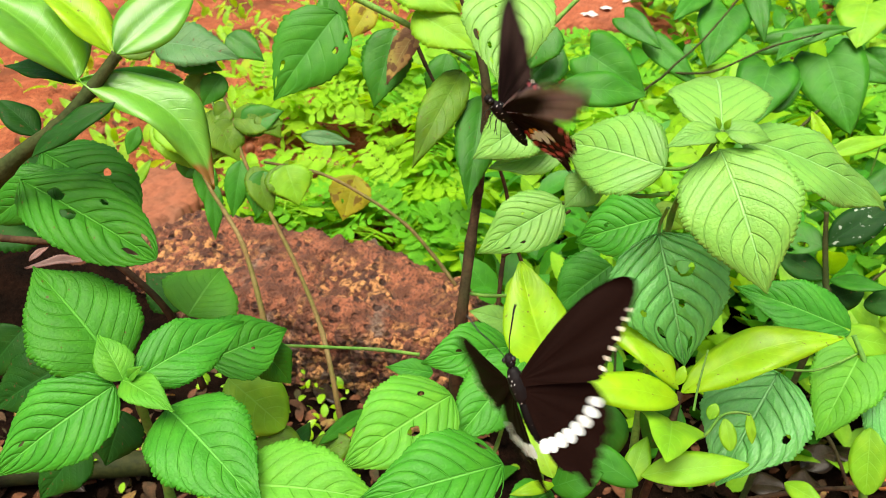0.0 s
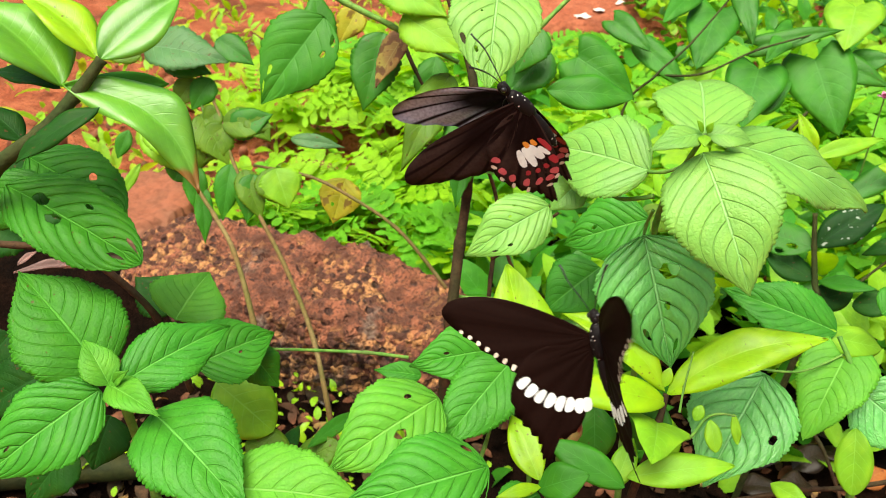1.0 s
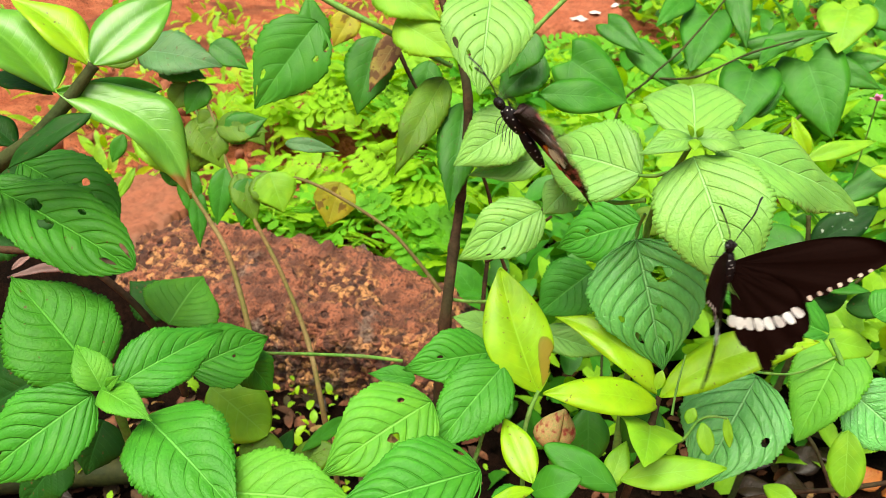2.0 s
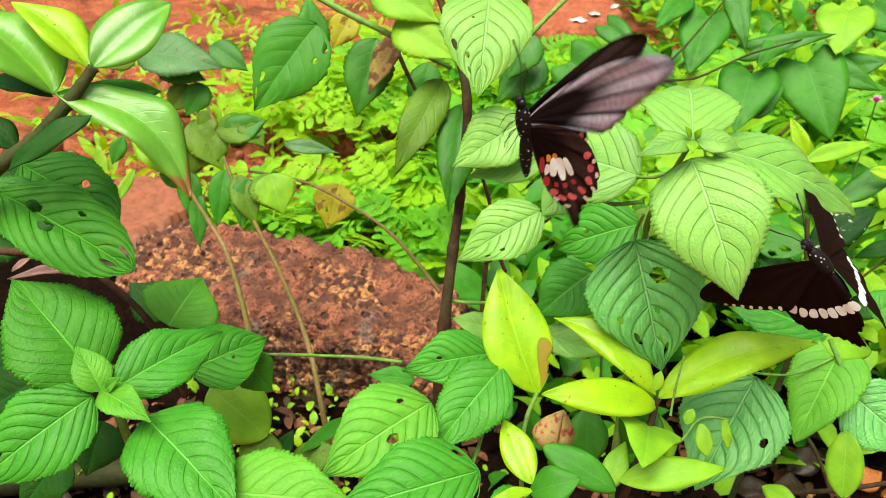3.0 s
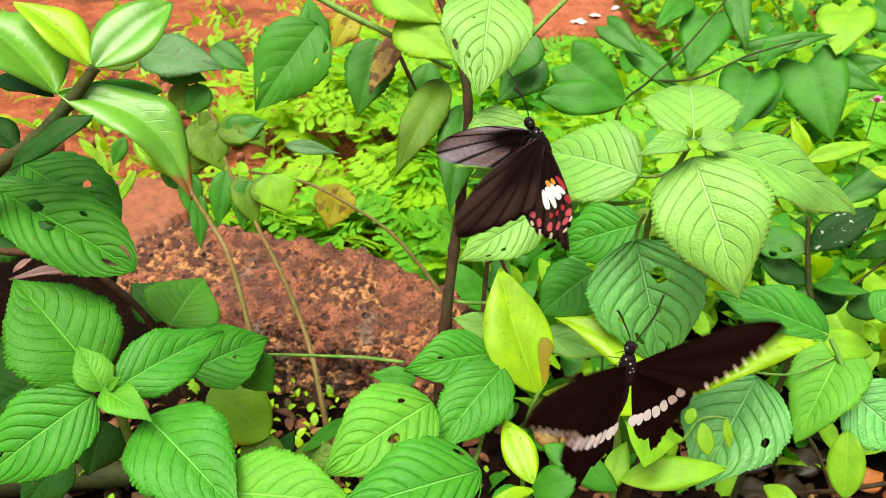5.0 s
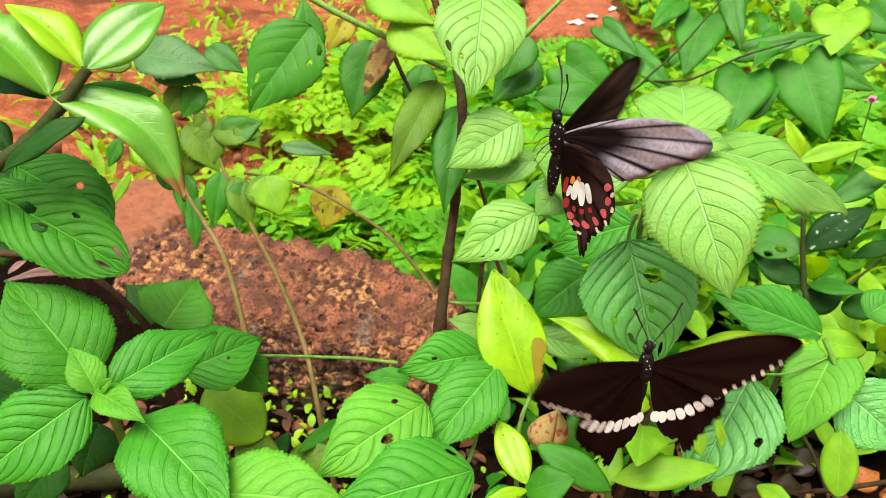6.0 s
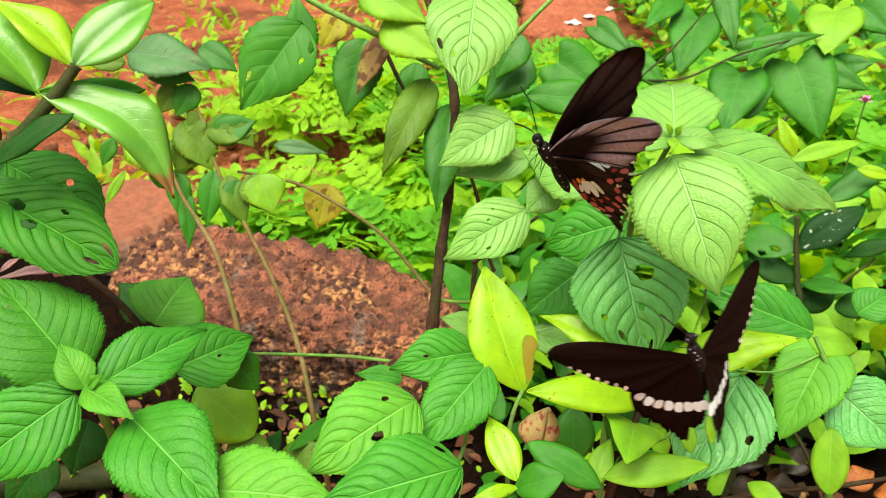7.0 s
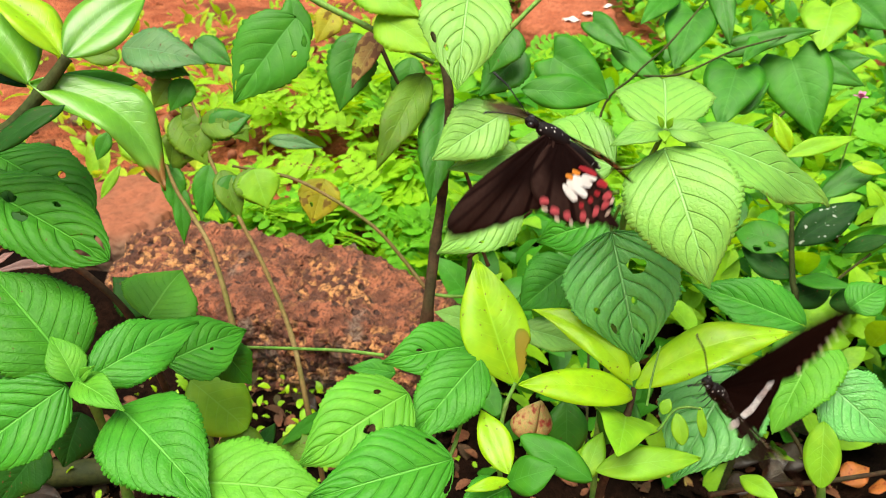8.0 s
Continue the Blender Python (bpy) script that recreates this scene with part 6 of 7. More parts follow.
def butterfly(label, top, under, hind_under, male):
    root = thing("butterfly", label, "butterfly", "butterflies")
    lathe("thorax", root, FUR, [(8, 0.8), (7, 2.0), (4, 2.9), (0, 3.1), (-4, 2.6), (-6, 1.6)], 0, (0, 0, 0))
    lathe("abdomen", root, FUR, [(0, 1.4), (-3, 2.2), (-8, 2.5), (-13, 2.1), (-17, 1.4), (-19, 0.5)], 8, (0, -4.5, -0.3), 0.05)
    lathe("head", root, FUR, [(3.2, 0.5), (2.4, 1.5), (0.8, 2.0), (-1.2, 1.7), (-2.2, 1.0)], 0, (0, 9.8, 0))
    for sx in (-1, 1):
        lathe("eye", root, CHITIN, [(1.1, 0.2), (0.7, 0.8), (0, 1.05), (-0.7, 0.8), (-1.1, 0.2)], 0, (sx * 1.7, 10.8, 0.4))
        stalk(root, CHITIN, [Vector((sx * 0.8, 12, 0.8)) * MM, Vector((sx * 3.2, 18, 2.2)) * MM, Vector((sx * 6.5, 24, 3.0)) * MM, Vector((sx * 8.6, 28.5, 2.4)) * MM, Vector((sx * 9.6, 30, 2.2)) * MM],
              0.00013, 0.00033, name="antenna", rings=6)
        for k, y in enumerate((5.0, 2.0, -1.0)):
            stalk(root, CHITIN, [Vector((sx * 1.4, y, -2)) * MM, Vector((sx * 3.4, y - 1 - k, -5.5)) * MM, Vector((sx * 2.2, y - 4 - 2 * k, -9)) * MM], 0.00017, 0.0001, name="leg", rings=5)
    wings = []
    for side in (-1, 1):
        fore = wing("forewing", root, FORE, FORE_HINGE, side, top, under, (0.5, 0.76))
        hind = wing("hindwing", root, HIND if male else NARROW_HIND, HIND_HINGE, side, top, hind_under, (0.25, 0.85))
        wings += [fore, hind]
        if male:
            band = [(27.4, -13.6), (24.6, -16.6), (21.4, -19.0), (17.9, -20.7), (14.3, -21.9), (10.8, -22.6), (7.4, -22.9), (4.4, -22.6)]
            for k, (x, y) in enumerate(band):
                spot(hind, HIND_HINGE, side, x, y, 1.72, 3.2 - 0.1 * abs(k - 4), 48 - 7 * k, WHITE, "white_spot")
            for k in range(7):
                t = (k + 0.6) / 7.4
                spot(fore, FORE_HINGE, side, 30.6 + 18.6 * t - 0.6, -3.0 + 21 * t + 0.6 * math.sin(3.1 * t), 0.8, 1.3 - 0.7 * t, 40, CREAM, "white_spot")
        else:
            for x, y, a, b, turn in ((9.2, -18.5, 1.5, 4.6, -8), (12.2, -18.6, 1.6, 5.4, 4), (15.2, -17.6, 1.4, 4.4, 14), (6.6, -19.6, 1.0, 3.0, -18)):
                spot(hind, HIND_HINGE, side, x, y, a, b, turn, WHITE, "white_spot")
            for x, y, a, b, turn, m in ((7.8, -14.2, 0.9, 1.8, -10, ORANGE), (10.4, -13.2, 1.0, 1.6, 0, ORANGE), (4.8, -17.5, 1.0, 4.0, -8, CRIMSON), (5.6, -25.5, 1.4, 2.4, -10, CRIMSON), (8.2, -30.5, 1.8, 1.6, 30, ROSE),
                                        (9.6, -26.6, 1.0, 1.3, 0, CRIMSON), (13.2, -26.4, 1.0, 1.2, 10, CRIMSON), (16.6, -24.6, 1.0, 1.2, 25, CRIMSON)):
                spot(hind, HIND_HINGE, side, x, y, a, b, turn, m, "red_spot")
            for x, y, turn in ((23.0, -11.5, 60), (23.8, -17.4, 80), (22.8, -23.0, 110), (19.6, -28.2, 130), (15.6, -31.4, 150), (11.4, -32.6, 175)):
                spot(hind, HIND_HINGE, side, x, y, 1.9, 1.3, turn, ROSE, "red_spot")
            for x, y, turn in ((25.4, -13.8, 70), (26.0, -20.4, 90), (24.4, -26.6, 120), (21.0, -31.8, 130), (13.4, -36.0, 0), (8.8, -33.6, 150)):
                spot(hind, HIND_HINGE, side, x, y, 1.3, 0.7, turn, CREAM, "white_spot")
    return root, wings


male, male_wings = butterfly("black swallowtail butterfly with a white hindwing band, flying", BLACK_TOP, BLACK_UNDER, BLACK_UNDER, True)
female, female_wings = butterfly("sooty black swallowtail butterfly with red and white hindwing spots, flying", BROWN_TOP, SMOKY_UNDER, BROWN_TOP, False)


def flap(side, hinge, up, sweep):
    """A wing's pose on its body: raised and swept forward by degrees."""
    return Matrix.Translation(Vector((side * hinge.x, hinge.y, hinge.z)) * MM) @ Matrix.Rotation(radians(-side * up), 4, "Y") @ Matrix.Rotation(radians(side * sweep), 4, "Z")


def left_fore(up, sweep):
    return flap(-1, FORE_HINGE, up, sweep)


def right_fore(up, sweep):
    return flap(1, FORE_HINGE, up, sweep)


def left_hind(up, sweep):
    return flap(-1, HIND_HINGE, up, sweep)


def right_hind(up, sweep):
    return flap(1, HIND_HINGE, up, sweep)


def motions():
    walk(male, [
        (0.0, pose(0.0150, 0.1785, 0.4865, 75.0, -25.4, -17.5)), (0.1, pose(0.0158, 0.1694, 0.4970, 80.6, -31.6, -35.1)), (0.2, pose(0.0191, 0.1636, 0.5051, 93.5, -30.5, -46.0)), (0.3, pose(0.0265, 0.1808, 0.4901, 84.9, -29.2, -27.9)),
        (0.4, pose(0.0261, 0.1781, 0.4927, 78.0, -10.3, 4.0)), (0.5, pose(0.0268, 0.1767, 0.4937, 74.3, 7.5, 43.0)), (0.6, pose(0.0275, 0.1817, 0.4913, 72.9, 1.8, 31.5)), (0.7, pose(0.0305, 0.1881, 0.4877, 63.6, -3.2, 29.3)),
        (0.8, pose(0.0334, 0.1869, 0.4899, 73.2, -8.0, 18.1)), (0.9, pose(0.0393, 0.1869, 0.4933, 76.5, -14.5, -7.9)), (1.0, pose(0.0444, 0.1873, 0.4975, 81.6, -20.7, -36.6)), (1.1, pose(0.0467, 0.1948, 0.4970, 82.8, -4.5, -10.4)),
        (1.2, pose(0.0497, 0.2052, 0.4947, 88.4, 9.1, 14.1)), (1.3, pose(0.0557, 0.2137, 0.4938, 56.3, 22.8, 10.7)), (1.4, pose(0.0623, 0.2182, 0.4943, 64.1, 17.3, 12.2)), (1.5, pose(0.0693, 0.2209, 0.4958, 71.6, 11.7, 12.9)),
        (1.6, pose(0.0747, 0.2178, 0.5012, 83.3, 9.4, 16.1)), (1.7, pose(0.0795, 0.2143, 0.5060, 94.8, 6.5, 18.8)), (1.8, pose(0.0842, 0.2147, 0.5066, 93.9, 3.7, 19.5)), (1.9, pose(0.0886, 0.2151, 0.5072, 91.3, 1.1, 20.0)),
        (2.0, pose(0.0929, 0.2156, 0.5077, 87.5, -1.3, 20.7)), (2.1, pose(0.0971, 0.2161, 0.5080, 82.8, -3.7, 21.6)), (2.2, pose(0.1011, 0.2167, 0.5083, 77.6, -5.9, 22.6)), (2.3, pose(0.1049, 0.2173, 0.5085, 72.1, -8.1, 23.9)),
        (2.4, pose(0.1087, 0.2179, 0.5087, 66.6, -10.3, 25.4)), (2.5, pose(0.1124, 0.2185, 0.5087, 61.6, -12.6, 27.2)), (2.6, pose(0.1159, 0.2191, 0.5087, 57.3, -15.1, 29.2)), (2.7, pose(0.1194, 0.2196, 0.5086, 54.1, -17.9, 31.5)),
        (2.8, pose(0.1227, 0.2201, 0.5084, 52.1, -21.1, 33.9)), (2.9, pose(0.1261, 0.2211, 0.5078, 55.7, -29.3, 32.1)), (3.0, pose(0.1284, 0.2225, 0.5066, 60.7, -36.5, 29.6)), (3.1, pose(0.1305, 0.2261, 0.5016, 66.4, -32.6, 30.6)),
        (3.2, pose(0.1306, 0.2289, 0.4961, 72.5, -28.1, 32.5)), (3.3, pose(0.1137, 0.2073, 0.5060, 71.3, -10.4, 42.7)), (3.4, pose(0.1103, 0.2065, 0.5033, 66.3, -19.1, 39.8)), (3.5, pose(0.1077, 0.2052, 0.5017, 61.5, -30.4, 38.1)),
        (3.6, pose(0.1046, 0.2037, 0.5003, 57.0, -26.2, 36.7)), (3.7, pose(0.1016, 0.2018, 0.5003, 52.3, -24.0, 36.5)), (3.8, pose(0.1061, 0.2145, 0.4911, 53.6, -24.7, 37.8)), (3.9, pose(0.1001, 0.2119, 0.4910, 63.8, -23.1, 38.0)),
        (4.0, pose(0.0950, 0.2112, 0.4892, 72.2, -25.5, 40.9)), (4.1, pose(0.0837, 0.1984, 0.4931, 67.6, -18.6, 44.0)), (4.2, pose(0.0747, 0.1890, 0.4952, 61.2, -14.9, 48.4)), (4.3, pose(0.0662, 0.1783, 0.4984, 63.8, -9.7, 43.4)),
        (4.4, pose(0.0677, 0.1852, 0.4918, 70.0, -10.9, 37.0)), (4.5, pose(0.0678, 0.1883, 0.4886, 77.9, -18.3, 30.4)), (4.6, pose(0.0596, 0.1831, 0.4918, 85.9, -6.4, 29.6)), (4.7, pose(0.0518, 0.1742, 0.4984, 95.4, -1.2, 29.5)),
        (4.8, pose(0.0521, 0.1744, 0.4983, 94.7, -1.0, 29.3)), (4.9, pose(0.0527, 0.1750, 0.4979, 92.8, -0.7, 28.7)), (5.0, pose(0.0535, 0.1759, 0.4971, 89.8, -0.4, 27.7)), (5.1, pose(0.0546, 0.1772, 0.4961, 86.2, -0.2, 26.5)),
        (5.2, pose(0.0557, 0.1787, 0.4949, 82.2, -0.2, 25.1)), (5.3, pose(0.0571, 0.1804, 0.4936, 78.0, -0.2, 23.4)), (5.4, pose(0.0585, 0.1823, 0.4921, 73.9, -0.5, 21.7)), (5.5, pose(0.0601, 0.1843, 0.4905, 70.4, -0.9, 19.9)),
        (5.6, pose(0.0617, 0.1864, 0.4889, 67.5, -1.5, 18.2)), (5.7, pose(0.0633, 0.1885, 0.4873, 65.7, -2.2, 16.5)), (5.8, pose(0.0649, 0.1906, 0.4857, 65.2, -2.9, 14.9)), (5.9, pose(0.0668, 0.1926, 0.4842, 76.3, -2.0, 13.3)),
        (6.0, pose(0.0678, 0.1946, 0.4831, 88.8, 0.6, 12.1)), (6.1, pose(0.0704, 0.2010, 0.4805, 79.2, -4.0, 11.6)), (6.2, pose(0.0721, 0.2051, 0.4791, 70.8, -7.1, 11.8)), (6.3, pose(0.0715, 0.1974, 0.4849, 65.7, -10.0, 11.8)),
        (6.4, pose(0.0771, 0.2039, 0.4788, 71.8, -5.6, 12.6)), (6.5, pose(0.0823, 0.2092, 0.4738, 77.6, -0.8, 14.5)), (6.6, pose(0.0815, 0.2060, 0.4784, 88.2, -7.0, 10.1)), (6.7, pose(0.0801, 0.2017, 0.4843, 98.9, -12.5, 5.5)),
        (6.8, pose(0.0820, 0.2048, 0.4826, 91.9, -10.4, 8.9)), (6.9, pose(0.0840, 0.1995, 0.4848, 88.6, -15.7, 13.4)), (7.0, pose(0.0865, 0.1919, 0.4880, 86.2, -21.3, 19.0)), (7.1, pose(0.0941, 0.1999, 0.4792, 86.6, -24.0, 15.4)),
        (7.2, pose(0.0994, 0.2062, 0.4727, 88.5, -27.3, 11.8)), (7.3, pose(0.0870, 0.1884, 0.4876, 97.6, -12.2, 22.0)), (7.4, pose(0.0898, 0.1921, 0.4836, 79.8, -18.1, 20.4)), (7.5, pose(0.0937, 0.1954, 0.4790, 60.6, -24.1, 20.9)),
        (7.6, pose(0.0993, 0.1942, 0.4774, 63.3, -34.8, 24.5)), (7.7, pose(0.1036, 0.1927, 0.4768, 64.3, -45.2, 28.6)), (7.8, pose(0.1027, 0.1906, 0.4787, 76.1, -37.2, 39.6)), (7.9, pose(0.0979, 0.1851, 0.4796, 70.9, -34.5, 53.9)),
        (8.0, pose(0.0945, 0.1810, 0.4796, 63.0, -32.2, 69.9)),
    ])
    walk(male_wings[0], [
        (0.0, left_fore(-44.8, -19.7)), (0.1, left_fore(-1, -4)), (0.2, left_fore(31, -21)), (0.3, left_fore(41, -13)),
        (0.4, left_fore(43, -6)), (0.5, left_fore(32.7, -16.5)), (0.6, left_fore(45, -8)), (0.7, left_fore(45, -13)),
        (0.8, left_fore(-35, -12)), (0.9, left_fore(-6, -9)), (1.0, left_fore(37, -5)), (1.1, left_fore(47, -3)),
        (1.2, left_fore(55, -2)), (1.3, left_fore(49, -12)), (1.4, left_fore(10, -14)), (1.5, left_fore(-23, -16)),
        (1.6, left_fore(-18, -21)), (1.7, left_fore(-7, -25)), (1.8, left_fore(34, -5)), (1.9, left_fore(46, -4)),
        (2.0, left_fore(46, -4)), (2.1, left_fore(28, -12)), (2.2, left_fore(-20, -15)), (2.3, left_fore(-26, -16)),
        (2.4, left_fore(5, -18)), (2.5, left_fore(20, -16)), (2.6, left_fore(37, -13)), (2.7, left_fore(52, -11)),
        (2.8, left_fore(10, -9)), (2.9, left_fore(-28, -12)), (3.0, left_fore(-49, -22)), (3.1, left_fore(-20, -16)),
        (3.2, left_fore(17, -16)), (3.3, left_fore(28, -13)), (3.4, left_fore(44, -11)), (3.5, left_fore(54, -10)),
        (3.6, left_fore(9, -10)), (3.7, left_fore(-44, -11)), (3.8, left_fore(-52, -23)), (3.9, left_fore(-9, -13)),
        (4.0, left_fore(42, -0)), (4.1, left_fore(36, -8)), (4.2, left_fore(36, -14)), (4.3, left_fore(4, -7)),
        (4.4, left_fore(-21, -14)), (4.5, left_fore(-28.5, -8.5)), (4.6, left_fore(4, -9)), (4.7, left_fore(42, 3)),
        (4.8, left_fore(33, -3)), (4.9, left_fore(29, -10)), (5.0, left_fore(18, -14)), (5.1, left_fore(-8, -9)),
        (5.2, left_fore(-6, -14)), (5.3, left_fore(8, -16)), (5.4, left_fore(39, -12)), (5.5, left_fore(9, -6)),
        (5.6, left_fore(-20, -10)), (5.7, left_fore(-37, -15)), (5.8, left_fore(-48, -15)), (5.9, left_fore(-17, -14)),
        (6.0, left_fore(22, -15)), (6.1, left_fore(41, -14)), (6.2, left_fore(49, -15)), (6.3, left_fore(-8, -8)),
        (6.4, left_fore(-29, -12)), (6.5, left_fore(-39, -17)), (6.6, left_fore(-7, -13)), (6.7, left_fore(37, -9)),
        (6.8, left_fore(55, -10)), (6.9, left_fore(19, -8)), (7.0, left_fore(-30, -14)), (7.1, left_fore(14, 1)),
        (7.2, left_fore(45, 5)), (7.3, left_fore(44, -4)), (7.4, left_fore(31, -5)), (7.5, left_fore(14, -6)),
        (7.6, left_fore(-37, -23)), (7.7, left_fore(-68, -37)), (7.8, left_fore(-11, -16)), (7.9, left_fore(22, 8)),
        (8.0, left_fore(46, 7)),
    ])
    walk(male_wings[1], [
        (0.0, left_hind(-49.7, -16.3)), (0.1, left_hind(2, -1)), (0.2, left_hind(28, -2)), (0.3, left_hind(32, -2)),
        (0.4, left_hind(19, -19)), (0.5, left_hind(21.2, -0.4)), (0.6, left_hind(21, -18)), (0.7, left_hind(35, 0)),
        (0.8, left_hind(-35, -11)), (0.9, left_hind(-6, -3)), (1.0, left_hind(38, 8)), (1.1, left_hind(46, 3)),
        (1.2, left_hind(54, 0)), (1.3, left_hind(59, 20)), (1.4, left_hind(12, 9)), (1.5, left_hind(-34, -5)),
        (1.6, left_hind(-31, -11)), (1.7, left_hind(-21, -14)), (1.8, left_hind(35, 5)), (1.9, left_hind(46, 2)),
        (2.0, left_hind(50, 3)), (2.1, left_hind(38, 16)), (2.2, left_hind(-25, 5)), (2.3, left_hind(-41, -3)),
        (2.4, left_hind(-19, -8)), (2.5, left_hind(21, -15)), (2.6, left_hind(37, -24)), (2.7, left_hind(45, -30)),
        (2.8, left_hind(24, 8)), (2.9, left_hind(-24, 6)), (3.0, left_hind(-57, -8)), (3.1, left_hind(-41, -2)),
        (3.2, left_hind(-9, -8)), (3.3, left_hind(35, -18)), (3.4, left_hind(43, -26)), (3.5, left_hind(51, -31)),
        (3.6, left_hind(5, -15)), (3.7, left_hind(-48, 2)), (3.8, left_hind(-62, 0)), (3.9, left_hind(-14, -17)),
        (4.0, left_hind(20, 1)), (4.1, left_hind(32, -18)), (4.2, left_hind(28, 0)), (4.3, left_hind(4, 3)),
        (4.4, left_hind(-28, -3)), (4.5, left_hind(-43.7, -7.7)), (4.6, left_hind(-5, -5)), (4.7, left_hind(38, 0)),
        (4.8, left_hind(32, -31)), (4.9, left_hind(25, -13)), (5.0, left_hind(12, -1)), (5.1, left_hind(-13, -1)),
        (5.2, left_hind(-21, -8)), (5.3, left_hind(-8, -8)), (5.4, left_hind(27, -2)), (5.5, left_hind(1, -3)),
        (5.6, left_hind(-34, -7)), (5.7, left_hind(-57, -10)), (5.8, left_hind(-53, -8)), (5.9, left_hind(-29, -9)),
        (6.0, left_hind(8, -12)), (6.1, left_hind(24, -6)), (6.2, left_hind(36, -1)), (6.3, left_hind(-17, -4)),
        (6.4, left_hind(-46, -8)), (6.5, left_hind(-56, -10)), (6.6, left_hind(-7, -4)), (6.7, left_hind(46, 2)),
        (6.8, left_hind(41, -0)), (6.9, left_hind(-1, -3)), (7.0, left_hind(-35, -6)), (7.1, left_hind(-29, -5)),
        (7.2, left_hind(-8, -3)), (7.3, left_hind(40, 9)), (7.4, left_hind(32, 4)), (7.5, left_hind(13, -3)),
        (7.6, left_hind(-25, 11)), (7.7, left_hind(-56, 24)), (7.8, left_hind(-36, 3)), (7.9, left_hind(19, 7)),
        (8.0, left_hind(50, 12)),
    ])
    walk(male_wings[2], [
        (0.0, right_fore(-30.3, -3.2)), (0.1, right_fore(-1, -4)), (0.2, right_fore(37, -13)), (0.3, right_fore(55, -8)),
        (0.4, right_fore(33, -10)), (0.5, right_fore(25.9, -30.0)), (0.6, right_fore(23, -18)), (0.7, right_fore(35, -21)),
        (0.8, right_fore(-27, -13)), (0.9, right_fore(16, -5)), (1.0, right_fore(51, -0)), (1.1, right_fore(57, -2)),
        (1.2, right_fore(54, -8)), (1.3, right_fore(49, -19)), (1.4, right_fore(9, -19)), (1.5, right_fore(-25, -19)),
        (1.6, right_fore(-16, -23)), (1.7, right_fore(4, -26)), (1.8, right_fore(58, 0)), (1.9, right_fore(54, -4)),
        (2.0, right_fore(47, -9)), (2.1, right_fore(30, -17)), (2.2, right_fore(-20, -18)), (2.3, right_fore(-29, -19)),
        (2.4, right_fore(-1, -20)), (2.5, right_fore(17, -27)), (2.6, right_fore(34, -23)), (2.7, right_fore(50, -13)),
        (2.8, right_fore(18, -9)), (2.9, right_fore(-23, -13)), (3.0, right_fore(-45, -16)), (3.1, right_fore(-26, -18)),
        (3.2, right_fore(6, -19)), (3.3, right_fore(22, -28)), (3.4, right_fore(41, -20)), (3.5, right_fore(61, -4)),
        (3.6, right_fore(4, -12)), (3.7, right_fore(-44, -11)), (3.8, right_fore(-41, -25)), (3.9, right_fore(-4, -13)),
        (4.0, right_fore(31, -23)), (4.1, right_fore(37, -9)), (4.2, right_fore(39, -17)), (4.3, right_fore(5, -3)),
        (4.4, right_fore(-23, -20)), (4.5, right_fore(-37.6, -42.9)), (4.6, right_fore(1, -19)), (4.7, right_fore(39, -1)),
        (4.8, right_fore(32, -2)), (4.9, right_fore(31, -12)), (5.0, right_fore(22, -15)), (5.1, right_fore(-6, -7)),
        (5.2, right_fore(-6, -21)), (5.3, right_fore(5, -24)), (5.4, right_fore(33, -15)), (5.5, right_fore(12, -6)),
        (5.6, right_fore(-19, -13)), (5.7, right_fore(-39, -25)), (5.8, right_fore(-40, -15)), (5.9, right_fore(-10, -14)),
        (6.0, right_fore(21, -11)), (6.1, right_fore(38, -15)), (6.2, right_fore(43, -15)), (6.3, right_fore(-2, -7)),
        (6.4, right_fore(-29, -17)), (6.5, right_fore(-33, -31)), (6.6, right_fore(6, -20)), (6.7, right_fore(53, -14)),
        (6.8, right_fore(50, -15)), (6.9, right_fore(10, -15)), (7.0, right_fore(-27, -26)), (7.1, right_fore(13, 3)),
        (7.2, right_fore(53, 20)), (7.3, right_fore(44, 1)), (7.4, right_fore(33, -4)), (7.5, right_fore(20, -12)),
        (7.6, right_fore(-26, -9)), (7.7, right_fore(-59, -12)), (7.8, right_fore(-31, -15)), (7.9, right_fore(16, -13)),
        (8.0, right_fore(59, -22)),
    ])
